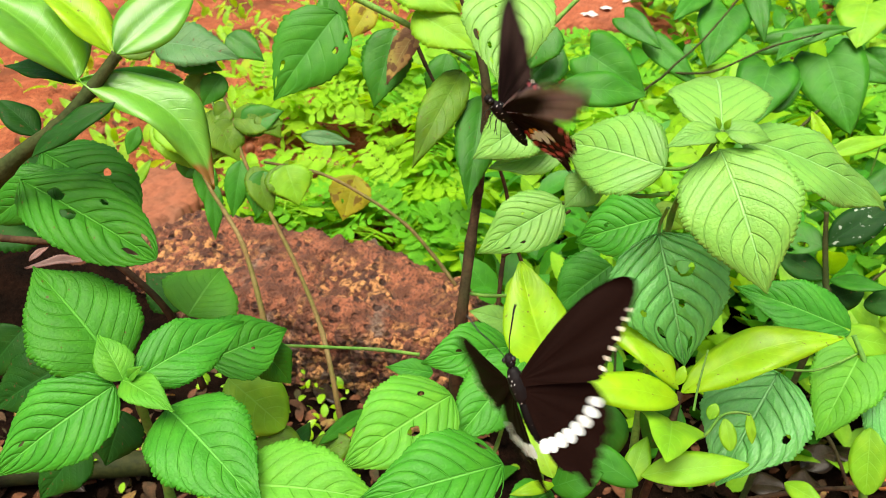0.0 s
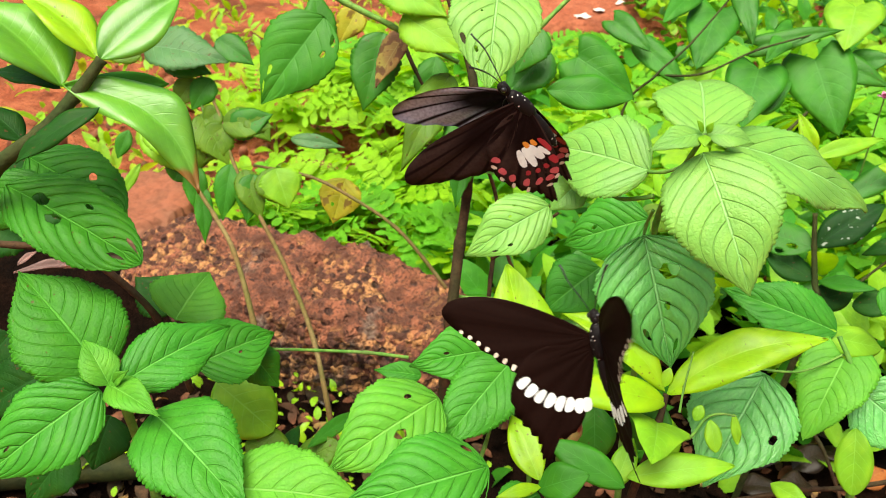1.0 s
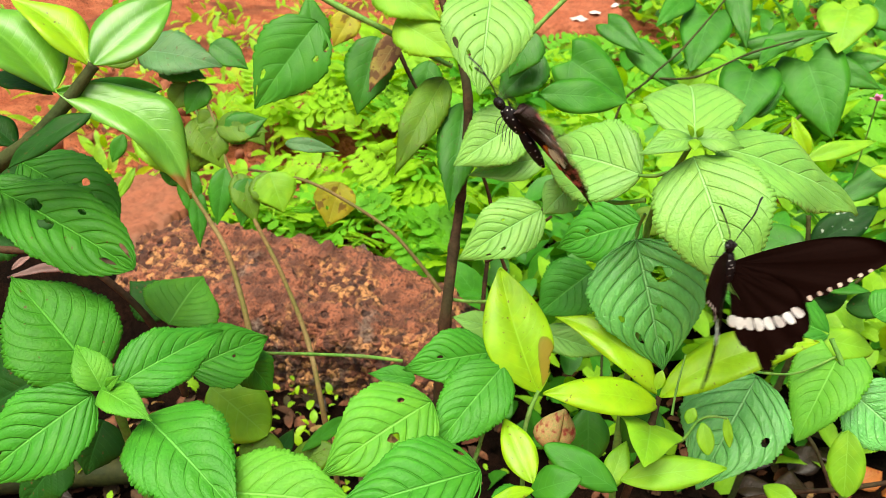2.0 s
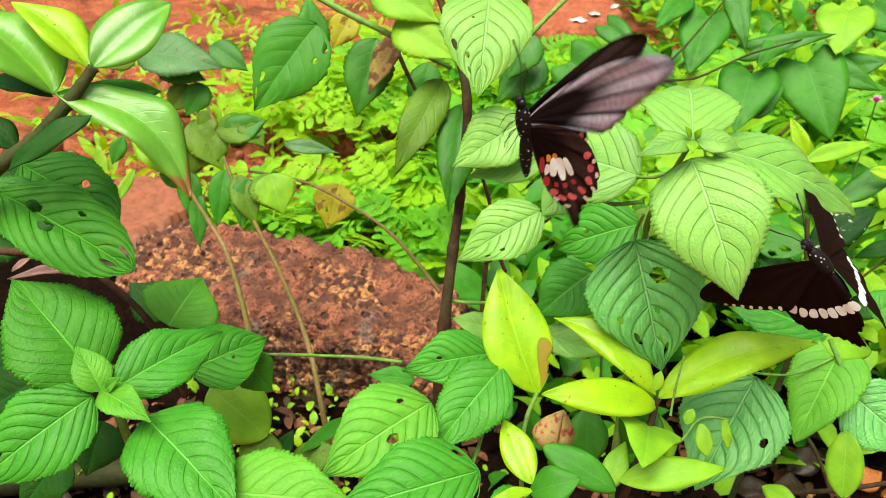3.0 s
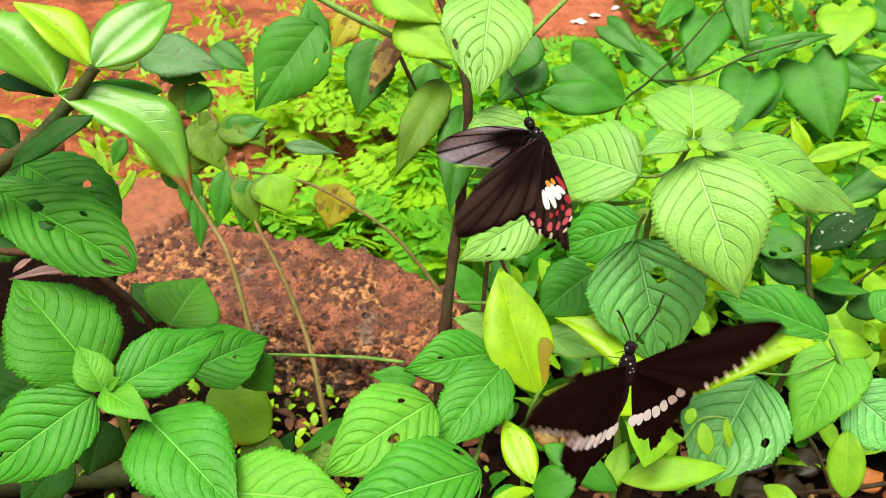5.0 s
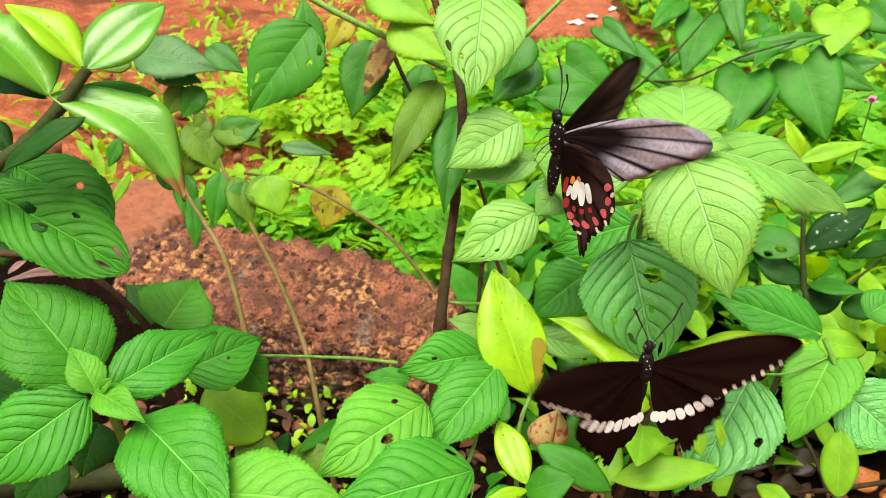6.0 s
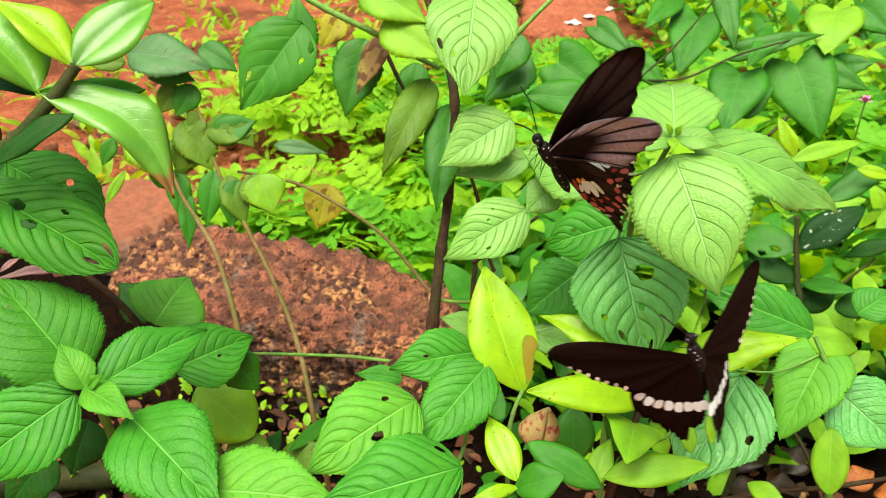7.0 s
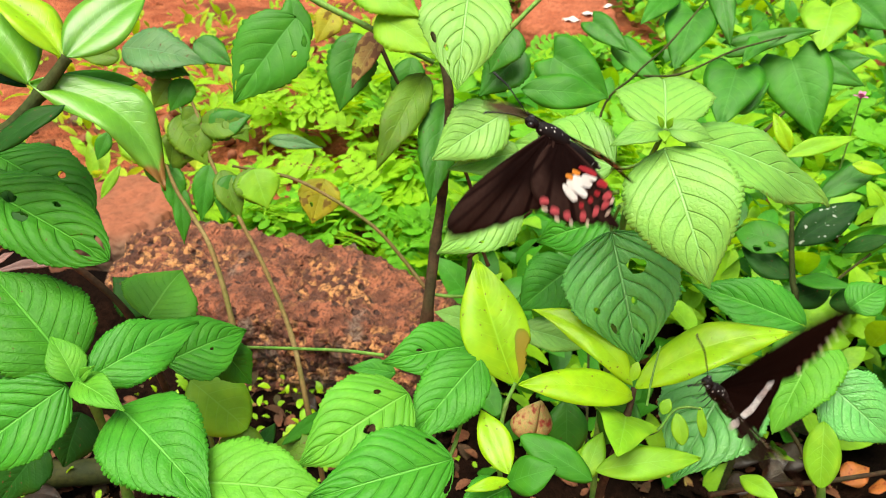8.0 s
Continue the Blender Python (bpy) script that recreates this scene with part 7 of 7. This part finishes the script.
    walk(male_wings[3], [
        (0.0, right_hind(-41.9, -3.8)), (0.1, right_hind(6, 3)), (0.2, right_hind(34, 0)), (0.3, right_hind(46, 0)),
        (0.4, right_hind(26, 2)), (0.5, right_hind(3.9, -11.7)), (0.6, right_hind(13, -4)), (0.7, right_hind(20, -12)),
        (0.8, right_hind(-26, -6)), (0.9, right_hind(10, -2)), (1.0, right_hind(50, 0)), (1.1, right_hind(52, 2)),
        (1.2, right_hind(54, 3)), (1.3, right_hind(56, -6)), (1.4, right_hind(13, -6)), (1.5, right_hind(-30, -5)),
        (1.6, right_hind(-29, -5)), (1.7, right_hind(-24, -5)), (1.8, right_hind(49, 0)), (1.9, right_hind(49, 2)),
        (2.0, right_hind(48, 2)), (2.1, right_hind(35, -4)), (2.2, right_hind(-22, -7)), (2.3, right_hind(-34, -5)),
        (2.4, right_hind(-9, 2)), (2.5, right_hind(16, -0)), (2.6, right_hind(36, -6)), (2.7, right_hind(49, -12)),
        (2.8, right_hind(16, 5)), (2.9, right_hind(-27, -2)), (3.0, right_hind(-50, -12)), (3.1, right_hind(-31, -2)),
        (3.2, right_hind(4, 5)), (3.3, right_hind(29, -0)), (3.4, right_hind(44, -8)), (3.5, right_hind(24, -29)),
        (3.6, right_hind(16, -10)), (3.7, right_hind(-37, -6)), (3.8, right_hind(-68, 3)), (3.9, right_hind(-24, -5)),
        (4.0, right_hind(16, -6)), (4.1, right_hind(19, -7)), (4.2, right_hind(17, -0)), (4.3, right_hind(2, -2)),
        (4.4, right_hind(-25, -4)), (4.5, right_hind(-45.5, -18.9)), (4.6, right_hind(-6, 2)), (4.7, right_hind(31, 10)),
        (4.8, right_hind(18, -12)), (4.9, right_hind(13, -4)), (5.0, right_hind(4, -0)), (5.1, right_hind(-12, -3)),
        (5.2, right_hind(-18, -5)), (5.3, right_hind(-3, -6)), (5.4, right_hind(33, -4)), (5.5, right_hind(2, -4)),
        (5.6, right_hind(-31, -4)), (5.7, right_hind(-51, -3)), (5.8, right_hind(-49, 0)), (5.9, right_hind(-28, -3)),
        (6.0, right_hind(12, 5)), (6.1, right_hind(31, -7)), (6.2, right_hind(46, -7)), (6.3, right_hind(-14, -7)),
        (6.4, right_hind(-41, -5)), (6.5, right_hind(-49, -1)), (6.6, right_hind(-10, -3)), (6.7, right_hind(41, -3)),
        (6.8, right_hind(51, -6)), (6.9, right_hind(6, -8)), (7.0, right_hind(-40, -24)), (7.1, right_hind(-31, -11)),
        (7.2, right_hind(-14, -11)), (7.3, right_hind(33, 6)), (7.4, right_hind(25, -1)), (7.5, right_hind(4, -9)),
        (7.6, right_hind(-29, -3)), (7.7, right_hind(-58, 0)), (7.8, right_hind(-33, 0)), (7.9, right_hind(8, -1)),
        (8.0, right_hind(31, -23)),
    ])
    walk(female, [
        (0.0, pose(0.0130, 0.2662, 0.5398, 45.9, -13.6, 108.2)), (0.1, pose(0.0145, 0.2432, 0.5505, 48.3, -15.5, 107.6)), (0.2, pose(0.0171, 0.2354, 0.5549, 45.9, -13.7, 102.1)), (0.3, pose(0.0171, 0.2466, 0.5517, 62.8, -2.1, 107.4)),
        (0.4, pose(0.0149, 0.2412, 0.5540, 81.7, -4.8, 110.8)), (0.5, pose(0.0151, 0.2373, 0.5547, 86.7, -19.7, 114.6)), (0.6, pose(0.0142, 0.2342, 0.5555, 86.8, -10.0, 108.7)), (0.7, pose(0.0149, 0.2329, 0.5541, 73.1, -12.3, 104.7)),
        (0.8, pose(0.0160, 0.2474, 0.5475, 57.7, -4.8, 106.0)), (0.9, pose(0.0186, 0.2410, 0.5513, 55.0, -2.0, 103.4)), (1.0, pose(0.0212, 0.2248, 0.5590, 46.4, -19.7, 87.3)), (1.1, pose(0.0209, 0.2391, 0.5536, 78.8, 6.1, 101.0)),
        (1.2, pose(0.0209, 0.2435, 0.5521, 105.8, 10.9, 103.9)), (1.3, pose(0.0202, 0.2279, 0.5558, 96.7, -11.1, 116.0)), (1.4, pose(0.0210, 0.2293, 0.5550, 82.9, -8.1, 109.3)), (1.5, pose(0.0219, 0.2326, 0.5536, 68.9, -6.7, 102.1)),
        (1.6, pose(0.0229, 0.2401, 0.5496, 53.2, -4.4, 99.8)), (1.7, pose(0.0236, 0.2459, 0.5466, 37.6, -2.8, 97.0)), (1.8, pose(0.0238, 0.2458, 0.5467, 39.2, -1.0, 96.2)), (1.9, pose(0.0240, 0.2458, 0.5470, 43.5, 1.2, 95.6)),
        (2.0, pose(0.0241, 0.2457, 0.5473, 50.0, 3.6, 95.3)), (2.1, pose(0.0243, 0.2456, 0.5477, 58.1, 6.0, 95.5)), (2.2, pose(0.0245, 0.2455, 0.5481, 67.1, 8.2, 96.4)), (2.3, pose(0.0247, 0.2454, 0.5485, 76.6, 10.0, 97.6)),
        (2.4, pose(0.0249, 0.2452, 0.5489, 85.8, 11.3, 99.2)), (2.5, pose(0.0251, 0.2449, 0.5494, 94.2, 12.0, 100.8)), (2.6, pose(0.0253, 0.2446, 0.5498, 101.0, 12.3, 102.2)), (2.7, pose(0.0255, 0.2442, 0.5501, 105.5, 12.4, 103.1)),
        (2.8, pose(0.0258, 0.2438, 0.5505, 107.2, 12.3, 103.5)), (2.9, pose(0.0259, 0.2358, 0.5523, 91.3, 1.5, 98.6)), (3.0, pose(0.0259, 0.2280, 0.5536, 76.2, -10.2, 96.9)), (3.1, pose(0.0263, 0.2432, 0.5463, 60.8, -8.0, 97.7)),
        (3.2, pose(0.0266, 0.2587, 0.5395, 45.6, -5.6, 97.9)), (3.3, pose(0.0287, 0.2428, 0.5485, 29.7, 4.1, 95.2)), (3.4, pose(0.0289, 0.2462, 0.5478, 52.1, 7.4, 96.5)), (3.5, pose(0.0283, 0.2499, 0.5466, 76.4, 12.2, 98.2)),
        (3.6, pose(0.0284, 0.2418, 0.5492, 77.1, 3.0, 95.4)), (3.7, pose(0.0279, 0.2338, 0.5513, 79.8, -4.4, 92.4)), (3.8, pose(0.0269, 0.2359, 0.5476, 74.3, -12.2, 90.8)), (3.9, pose(0.0269, 0.2404, 0.5436, 56.1, -7.8, 92.3)),
        (4.0, pose(0.0269, 0.2421, 0.5415, 36.8, -3.9, 92.5)), (4.1, pose(0.0280, 0.2408, 0.5441, 51.0, -1.9, 93.9)), (4.2, pose(0.0301, 0.2370, 0.5483, 63.9, -0.9, 95.5)), (4.3, pose(0.0338, 0.2351, 0.5505, 59.9, -3.6, 90.7)),
        (4.4, pose(0.0318, 0.2281, 0.5516, 71.6, -4.8, 89.6)), (4.5, pose(0.0292, 0.2144, 0.5552, 79.2, -18.8, 89.3)), (4.6, pose(0.0296, 0.2295, 0.5470, 70.9, -5.7, 91.2)), (4.7, pose(0.0302, 0.2374, 0.5428, 58.6, -5.0, 94.1)),
        (4.8, pose(0.0307, 0.2380, 0.5427, 58.7, -4.6, 94.0)), (4.9, pose(0.0316, 0.2385, 0.5426, 59.0, -4.0, 93.9)), (5.0, pose(0.0327, 0.2391, 0.5426, 59.3, -3.2, 93.7)), (5.1, pose(0.0340, 0.2395, 0.5426, 59.8, -2.2, 93.6)),
        (5.2, pose(0.0354, 0.2400, 0.5427, 60.4, -1.3, 93.6)), (5.3, pose(0.0369, 0.2404, 0.5428, 61.1, -0.3, 93.5)), (5.4, pose(0.0383, 0.2407, 0.5430, 62.0, 0.6, 93.5)), (5.5, pose(0.0396, 0.2409, 0.5431, 62.9, 1.4, 93.6)),
        (5.6, pose(0.0407, 0.2411, 0.5432, 63.9, 2.1, 93.7)), (5.7, pose(0.0415, 0.2412, 0.5433, 65.1, 2.6, 93.9)), (5.8, pose(0.0419, 0.2412, 0.5434, 66.3, 2.8, 94.1)), (5.9, pose(0.0408, 0.2351, 0.5457, 75.4, -0.7, 93.3)),
        (6.0, pose(0.0393, 0.2289, 0.5478, 84.5, -4.0, 92.0)), (6.1, pose(0.0395, 0.2317, 0.5449, 72.7, -7.5, 93.3)), (6.2, pose(0.0398, 0.2359, 0.5411, 60.6, -10.7, 95.4)), (6.3, pose(0.0393, 0.2378, 0.5396, 50.1, 12.5, 116.4)),
        (6.4, pose(0.0408, 0.2275, 0.5460, 45.8, 2.6, 98.3)), (6.5, pose(0.0419, 0.2160, 0.5526, 43.9, -9.3, 79.7)), (6.6, pose(0.0409, 0.2245, 0.5491, 72.4, -0.6, 83.9)), (6.7, pose(0.0396, 0.2316, 0.5459, 101.3, 6.0, 89.5)),
        (6.8, pose(0.0430, 0.2263, 0.5469, 79.1, -0.6, 87.0)), (6.9, pose(0.0424, 0.2296, 0.5432, 69.7, -4.0, 87.2)), (7.0, pose(0.0417, 0.2338, 0.5396, 61.4, -27.0, 79.8)), (7.1, pose(0.0429, 0.2302, 0.5421, 45.1, 0.2, 88.6)),
        (7.2, pose(0.0444, 0.2251, 0.5456, 29.8, 7.5, 87.2)), (7.3, pose(0.0455, 0.2191, 0.5482, 50.2, -0.3, 86.8)), (7.4, pose(0.0432, 0.2196, 0.5493, 79.5, 6.9, 85.9)), (7.5, pose(0.0428, 0.2283, 0.5450, 112.3, 24.5, 92.5)),
        (7.6, pose(0.0423, 0.2206, 0.5486, 90.9, 2.6, 84.6)), (7.7, pose(0.0439, 0.2224, 0.5459, 73.0, -9.3, 84.2)), (7.8, pose(0.0431, 0.2305, 0.5409, 58.4, -9.2, 88.3)), (7.9, pose(0.0434, 0.2235, 0.5458, 47.2, -16.2, 82.5)),
        (8.0, pose(0.0429, 0.2144, 0.5517, 36.5, -27.6, 76.7)),
    ])
    walk(female_wings[0], [
        (0.0, left_fore(40.6, -9.5)), (0.1, left_fore(-12, -9)), (0.2, left_fore(-58, -10)), (0.3, left_fore(-49, -15)),
        (0.4, left_fore(5, -14)), (0.5, left_fore(50.6, -10.3)), (0.6, left_fore(67, -15)), (0.7, left_fore(71, -16)),
        (0.8, left_fore(31, -10)), (0.9, left_fore(-24, -10)), (1.0, left_fore(-78.4, -20.3)), (1.1, left_fore(-39, -20)),
        (1.2, left_fore(1, -28)), (1.3, left_fore(66, -7)), (1.4, left_fore(71, -11)), (1.5, left_fore(74, -14)),
        (1.6, left_fore(45, -4)), (1.7, left_fore(-6, 7)), (1.8, left_fore(-56, -12)), (1.9, left_fore(-28, -23)),
        (2.0, left_fore(13, -26)), (2.1, left_fore(59, -12)), (2.2, left_fore(75, -11)), (2.3, left_fore(65, -7)),
        (2.4, left_fore(14, 1)), (2.5, left_fore(-32, -3)), (2.6, left_fore(-37, -16)), (2.7, left_fore(-36, -29)),
        (2.8, left_fore(16, -29)), (2.9, left_fore(58, -20)), (3.0, left_fore(81, -8)), (3.1, left_fore(51, -1)),
        (3.2, left_fore(2, 2)), (3.3, left_fore(-41, -7)), (3.4, left_fore(-40, -21)), (3.5, left_fore(-35, -39)),
        (3.6, left_fore(14, -24)), (3.7, left_fore(71, -15)), (3.8, left_fore(82, -10)), (3.9, left_fore(49, -2)),
        (4.0, left_fore(10, 7)), (4.1, left_fore(-34, -8)), (4.2, left_fore(-53, -23)), (4.3, left_fore(-19, -28)),
        (4.4, left_fore(40, -19)), (4.5, left_fore(73.9, -4.1)), (4.6, left_fore(65, -11)), (4.7, left_fore(36, -11)),
        (4.8, left_fore(-7, 2)), (4.9, left_fore(-40, -13)), (5.0, left_fore(-48, -25)), (5.1, left_fore(-7, -27)),
        (5.2, left_fore(56, -19)), (5.3, left_fore(68, -15)), (5.4, left_fore(54, -14)), (5.5, left_fore(58, -6)),
        (5.6, left_fore(21, -8)), (5.7, left_fore(-55, -15)), (5.8, left_fore(-37, -27)), (5.9, left_fore(20, -25)),
        (6.0, left_fore(65, -21)), (6.1, left_fore(59, -18)), (6.2, left_fore(54, -15)), (6.3, left_fore(64, -4)),
        (6.4, left_fore(2, -9)), (6.5, left_fore(-61, -19)), (6.6, left_fore(-30, -21)), (6.7, left_fore(22, -23)),
        (6.8, left_fore(74, -21)), (6.9, left_fore(68, -17)), (7.0, left_fore(75.9, -8.1)), (7.1, left_fore(3, -10)),
        (7.2, left_fore(-45, -8)), (7.3, left_fore(-57, -16)), (7.4, left_fore(-19, -16)), (7.5, left_fore(37.7, -21.3)),
        (7.6, left_fore(61, -15)), (7.7, left_fore(75, -13)), (7.8, left_fore(39, -10)), (7.9, left_fore(-13, -11)),
        (8.0, left_fore(-57, -16)),
    ])
    walk(female_wings[1], [
        (0.0, left_hind(42.7, -11.7)), (0.1, left_hind(-13, 2)), (0.2, left_hind(-67, 6)), (0.3, left_hind(-65, 6)),
        (0.4, left_hind(-4, 6)), (0.5, left_hind(56.4, -7.4)), (0.6, left_hind(54, 1)), (0.7, left_hind(52, -3)),
        (0.8, left_hind(25, -1)), (0.9, left_hind(-26, 4)), (1.0, left_hind(-77.3, 8.0)), (1.1, left_hind(-36, -3)),
        (1.2, left_hind(11, -12)), (1.3, left_hind(71, 1)), (1.4, left_hind(67, 1)), (1.5, left_hind(57, -0)),
        (1.6, left_hind(40, -3)), (1.7, left_hind(11, -5)), (1.8, left_hind(-59, 6)), (1.9, left_hind(-26, -3)),
        (2.0, left_hind(17, -5)), (2.1, left_hind(54, 5)), (2.2, left_hind(62, 0)), (2.3, left_hind(56, -1)),
        (2.4, left_hind(40, -3)), (2.5, left_hind(-35, 5)), (2.6, left_hind(-48, 6)), (2.7, left_hind(-48, 3)),
        (2.8, left_hind(-10, 21)), (2.9, left_hind(34, 10)), (3.0, left_hind(61, -1)), (3.1, left_hind(56, -2)),
        (3.2, left_hind(42, -2)), (3.3, left_hind(-55, 8)), (3.4, left_hind(-53, 6)), (3.5, left_hind(-41, -18)),
        (3.6, left_hind(-3, -4)), (3.7, left_hind(49, -10)), (3.8, left_hind(61, -4)), (3.9, left_hind(48, -3)),
        (4.0, left_hind(15, -4)), (4.1, left_hind(-16, -2)), (4.2, left_hind(-49, -0)), (4.3, left_hind(-60, 19)),
        (4.4, left_hind(1, 6)), (4.5, left_hind(63.1, -17.8)), (4.6, left_hind(55, -3)), (4.7, left_hind(42, 3)),
        (4.8, left_hind(16, -2)), (4.9, left_hind(-26, -2)), (5.0, left_hind(-51, 1)), (5.1, left_hind(-43, 12)),
        (5.2, left_hind(30, -1)), (5.3, left_hind(53, -4)), (5.4, left_hind(49, 2)), (5.5, left_hind(65, -6)),
        (5.6, left_hind(24, -5)), (5.7, left_hind(-62, 4)), (5.8, left_hind(-43, -3)), (5.9, left_hind(8, -5)),
        (6.0, left_hind(47, -5)), (6.1, left_hind(47, -0)), (6.2, left_hind(48, 4)), (6.3, left_hind(73, -9)),
        (6.4, left_hind(3, -4)), (6.5, left_hind(-70, 5)), (6.6, left_hind(-40, 17)), (6.7, left_hind(9, 23)),
        (6.8, left_hind(58, -16)), (6.9, left_hind(55, -8)), (7.0, left_hind(68.5, -4.1)), (7.1, left_hind(-6, 7)),
        (7.2, left_hind(-59, 10)), (7.3, left_hind(-64, 4)), (7.4, left_hind(-27, 14)), (7.5, left_hind(20.5, 25.8)),
        (7.6, left_hind(45, 11)), (7.7, left_hind(56, -1)), (7.8, left_hind(50, 1)), (7.9, left_hind(-2, 4)),
        (8.0, left_hind(-53, 5)),
    ])
    walk(female_wings[2], [
        (0.0, right_fore(40.6, -16.7)), (0.1, right_fore(-7, -10)), (0.2, right_fore(-54, -1)), (0.3, right_fore(-57, -14)),
        (0.4, right_fore(-6, -13)), (0.5, right_fore(52.0, -29.5)), (0.6, right_fore(65, -21)), (0.7, right_fore(71, -30)),
        (0.8, right_fore(27, -24)), (0.9, right_fore(-26, -13)), (1.0, right_fore(-72.6, -5.4)), (1.1, right_fore(-42, -17)),
        (1.2, right_fore(-8, -30)), (1.3, right_fore(61, -21)), (1.4, right_fore(70, -20)), (1.5, right_fore(73, -20)),
        (1.6, right_fore(49, -10)), (1.7, right_fore(3, -1)), (1.8, right_fore(-55, -6)), (1.9, right_fore(-33, -21)),
        (2.0, right_fore(3, -27)), (2.1, right_fore(52, -20)), (2.2, right_fore(73, -18)), (2.3, right_fore(68, -14)),
        (2.4, right_fore(29, -7)), (2.5, right_fore(-32, -3)), (2.6, right_fore(-41, -11)), (2.7, right_fore(-42, -25)),
        (2.8, right_fore(0, -20)), (2.9, right_fore(49, -17)), (3.0, right_fore(77, -14)), (3.1, right_fore(59, -10)),
        (3.2, right_fore(22, -6)), (3.3, right_fore(-46, -4)), (3.4, right_fore(-45, -15)), (3.5, right_fore(-31, -25)),
        (3.6, right_fore(1, -21)), (3.7, right_fore(58, -13)), (3.8, right_fore(78, -8)), (3.9, right_fore(54, -4)),
        (4.0, right_fore(13, -1)), (4.1, right_fore(-31, -9)), (4.2, right_fore(-57, -22)), (4.3, right_fore(-33, -28)),
        (4.4, right_fore(27, -19)), (4.5, right_fore(66.7, -19.6)), (4.6, right_fore(60, -14)), (4.7, right_fore(39, -20)),
        (4.8, right_fore(4, -2)), (4.9, right_fore(-39, -13)), (5.0, right_fore(-53, -24)), (5.1, right_fore(-20, -26)),
        (5.2, right_fore(44, -15)), (5.3, right_fore(63, -13)), (5.4, right_fore(58, -19)), (5.5, right_fore(50, -12)),
        (5.6, right_fore(9, -10)), (5.7, right_fore(-53, -10)), (5.8, right_fore(-41, -24)), (5.9, right_fore(9, -19)),
        (6.0, right_fore(52, -14)), (6.1, right_fore(58, -17)), (6.2, right_fore(60, -20)), (6.3, right_fore(50, -9)),
        (6.4, right_fore(-8, -9)), (6.5, right_fore(-60, -6)), (6.6, right_fore(-30, -10)), (6.7, right_fore(18, -11)),
        (6.8, right_fore(60, -16)), (6.9, right_fore(59, -20)), (7.0, right_fore(85.8, 4.9)), (7.1, right_fore(5, -13)),
        (7.2, right_fore(-51, -4)), (7.3, right_fore(-64, -14)), (7.4, right_fore(-28, -9)), (7.5, right_fore(31.0, 14.1)),
        (7.6, right_fore(56, -9)), (7.7, right_fore(73, -15)), (7.8, right_fore(42, -16)), (7.9, right_fore(-8, -12)),
        (8.0, right_fore(-48, -17)),
    ])
    walk(female_wings[3], [
        (0.0, right_hind(40.1, 0.0)), (0.1, right_hind(-10, 0)), (0.2, right_hind(-59, 0)), (0.3, right_hind(-60, 0)),
        (0.4, right_hind(-6, -2)), (0.5, right_hind(46.1, -18.3)), (0.6, right_hind(60, -2)), (0.7, right_hind(63, 0)),
        (0.8, right_hind(26, 0)), (0.9, right_hind(-26, 0)), (1.0, right_hind(-68.7, -0.0)), (1.1, right_hind(-33, -3)),
        (1.2, right_hind(14, -6)), (1.3, right_hind(65, -3)), (1.4, right_hind(66, -1)), (1.5, right_hind(67, 0)),
        (1.6, right_hind(47, 0)), (1.7, right_hind(6, 0)), (1.8, right_hind(-56, -0)), (1.9, right_hind(-22, -3)),
        (2.0, right_hind(19, -4)), (2.1, right_hind(52, -2)), (2.2, right_hind(67, -0)), (2.3, right_hind(64, 0)),
        (2.4, right_hind(34, 0)), (2.5, right_hind(-33, 0)), (2.6, right_hind(-44, 0)), (2.7, right_hind(-44, 0)),
        (2.8, right_hind(-4, 0)), (2.9, right_hind(43, 0)), (3.0, right_hind(70, 0)), (3.1, right_hind(58, 0)),
        (3.2, right_hind(30, 0)), (3.3, right_hind(-49, 0)), (3.4, right_hind(-48, 0)), (3.5, right_hind(-45, 22)),
        (3.6, right_hind(-0, 0)), (3.7, right_hind(54, 0)), (3.8, right_hind(72, 0)), (3.9, right_hind(52, 0)),
        (4.0, right_hind(8, -3)), (4.1, right_hind(-27, 0)), (4.2, right_hind(-54, 0)), (4.3, right_hind(-44, 0)),
        (4.4, right_hind(16, 0)), (4.5, right_hind(66.8, -0.0)), (4.6, right_hind(58, 0)), (4.7, right_hind(40, 0)),
        (4.8, right_hind(8, 0)), (4.9, right_hind(-36, 0)), (5.0, right_hind(-52, 0)), (5.1, right_hind(-29, 0)),
        (5.2, right_hind(38, 0)), (5.3, right_hind(59, 0)), (5.4, right_hind(54, 0)), (5.5, right_hind(55, 0)),
        (5.6, right_hind(17, 0)), (5.7, right_hind(-56, 0)), (5.8, right_hind(-42, 0)), (5.9, right_hind(9, 0)),
        (6.0, right_hind(50, 0)), (6.1, right_hind(53, 0)), (6.2, right_hind(55, 0)), (6.3, right_hind(59, 0)),
        (6.4, right_hind(-1, 0)), (6.5, right_hind(-61, -0)), (6.6, right_hind(-34, 0)), (6.7, right_hind(15, 0)),
        (6.8, right_hind(59, 0)), (6.9, right_hind(57, 0)), (7.0, right_hind(74.6, 3.1)), (7.1, right_hind(1, 0)),
        (7.2, right_hind(-54, 0)), (7.3, right_hind(-64, 0)), (7.4, right_hind(-28, 0)), (7.5, right_hind(33.1, 25.8)),
        (7.6, right_hind(52, 0)), (7.7, right_hind(66, 0)), (7.8, right_hind(45, 0)), (7.9, right_hind(-6, 0)),
        (8.0, right_hind(-47, 0)),
    ])


motions()
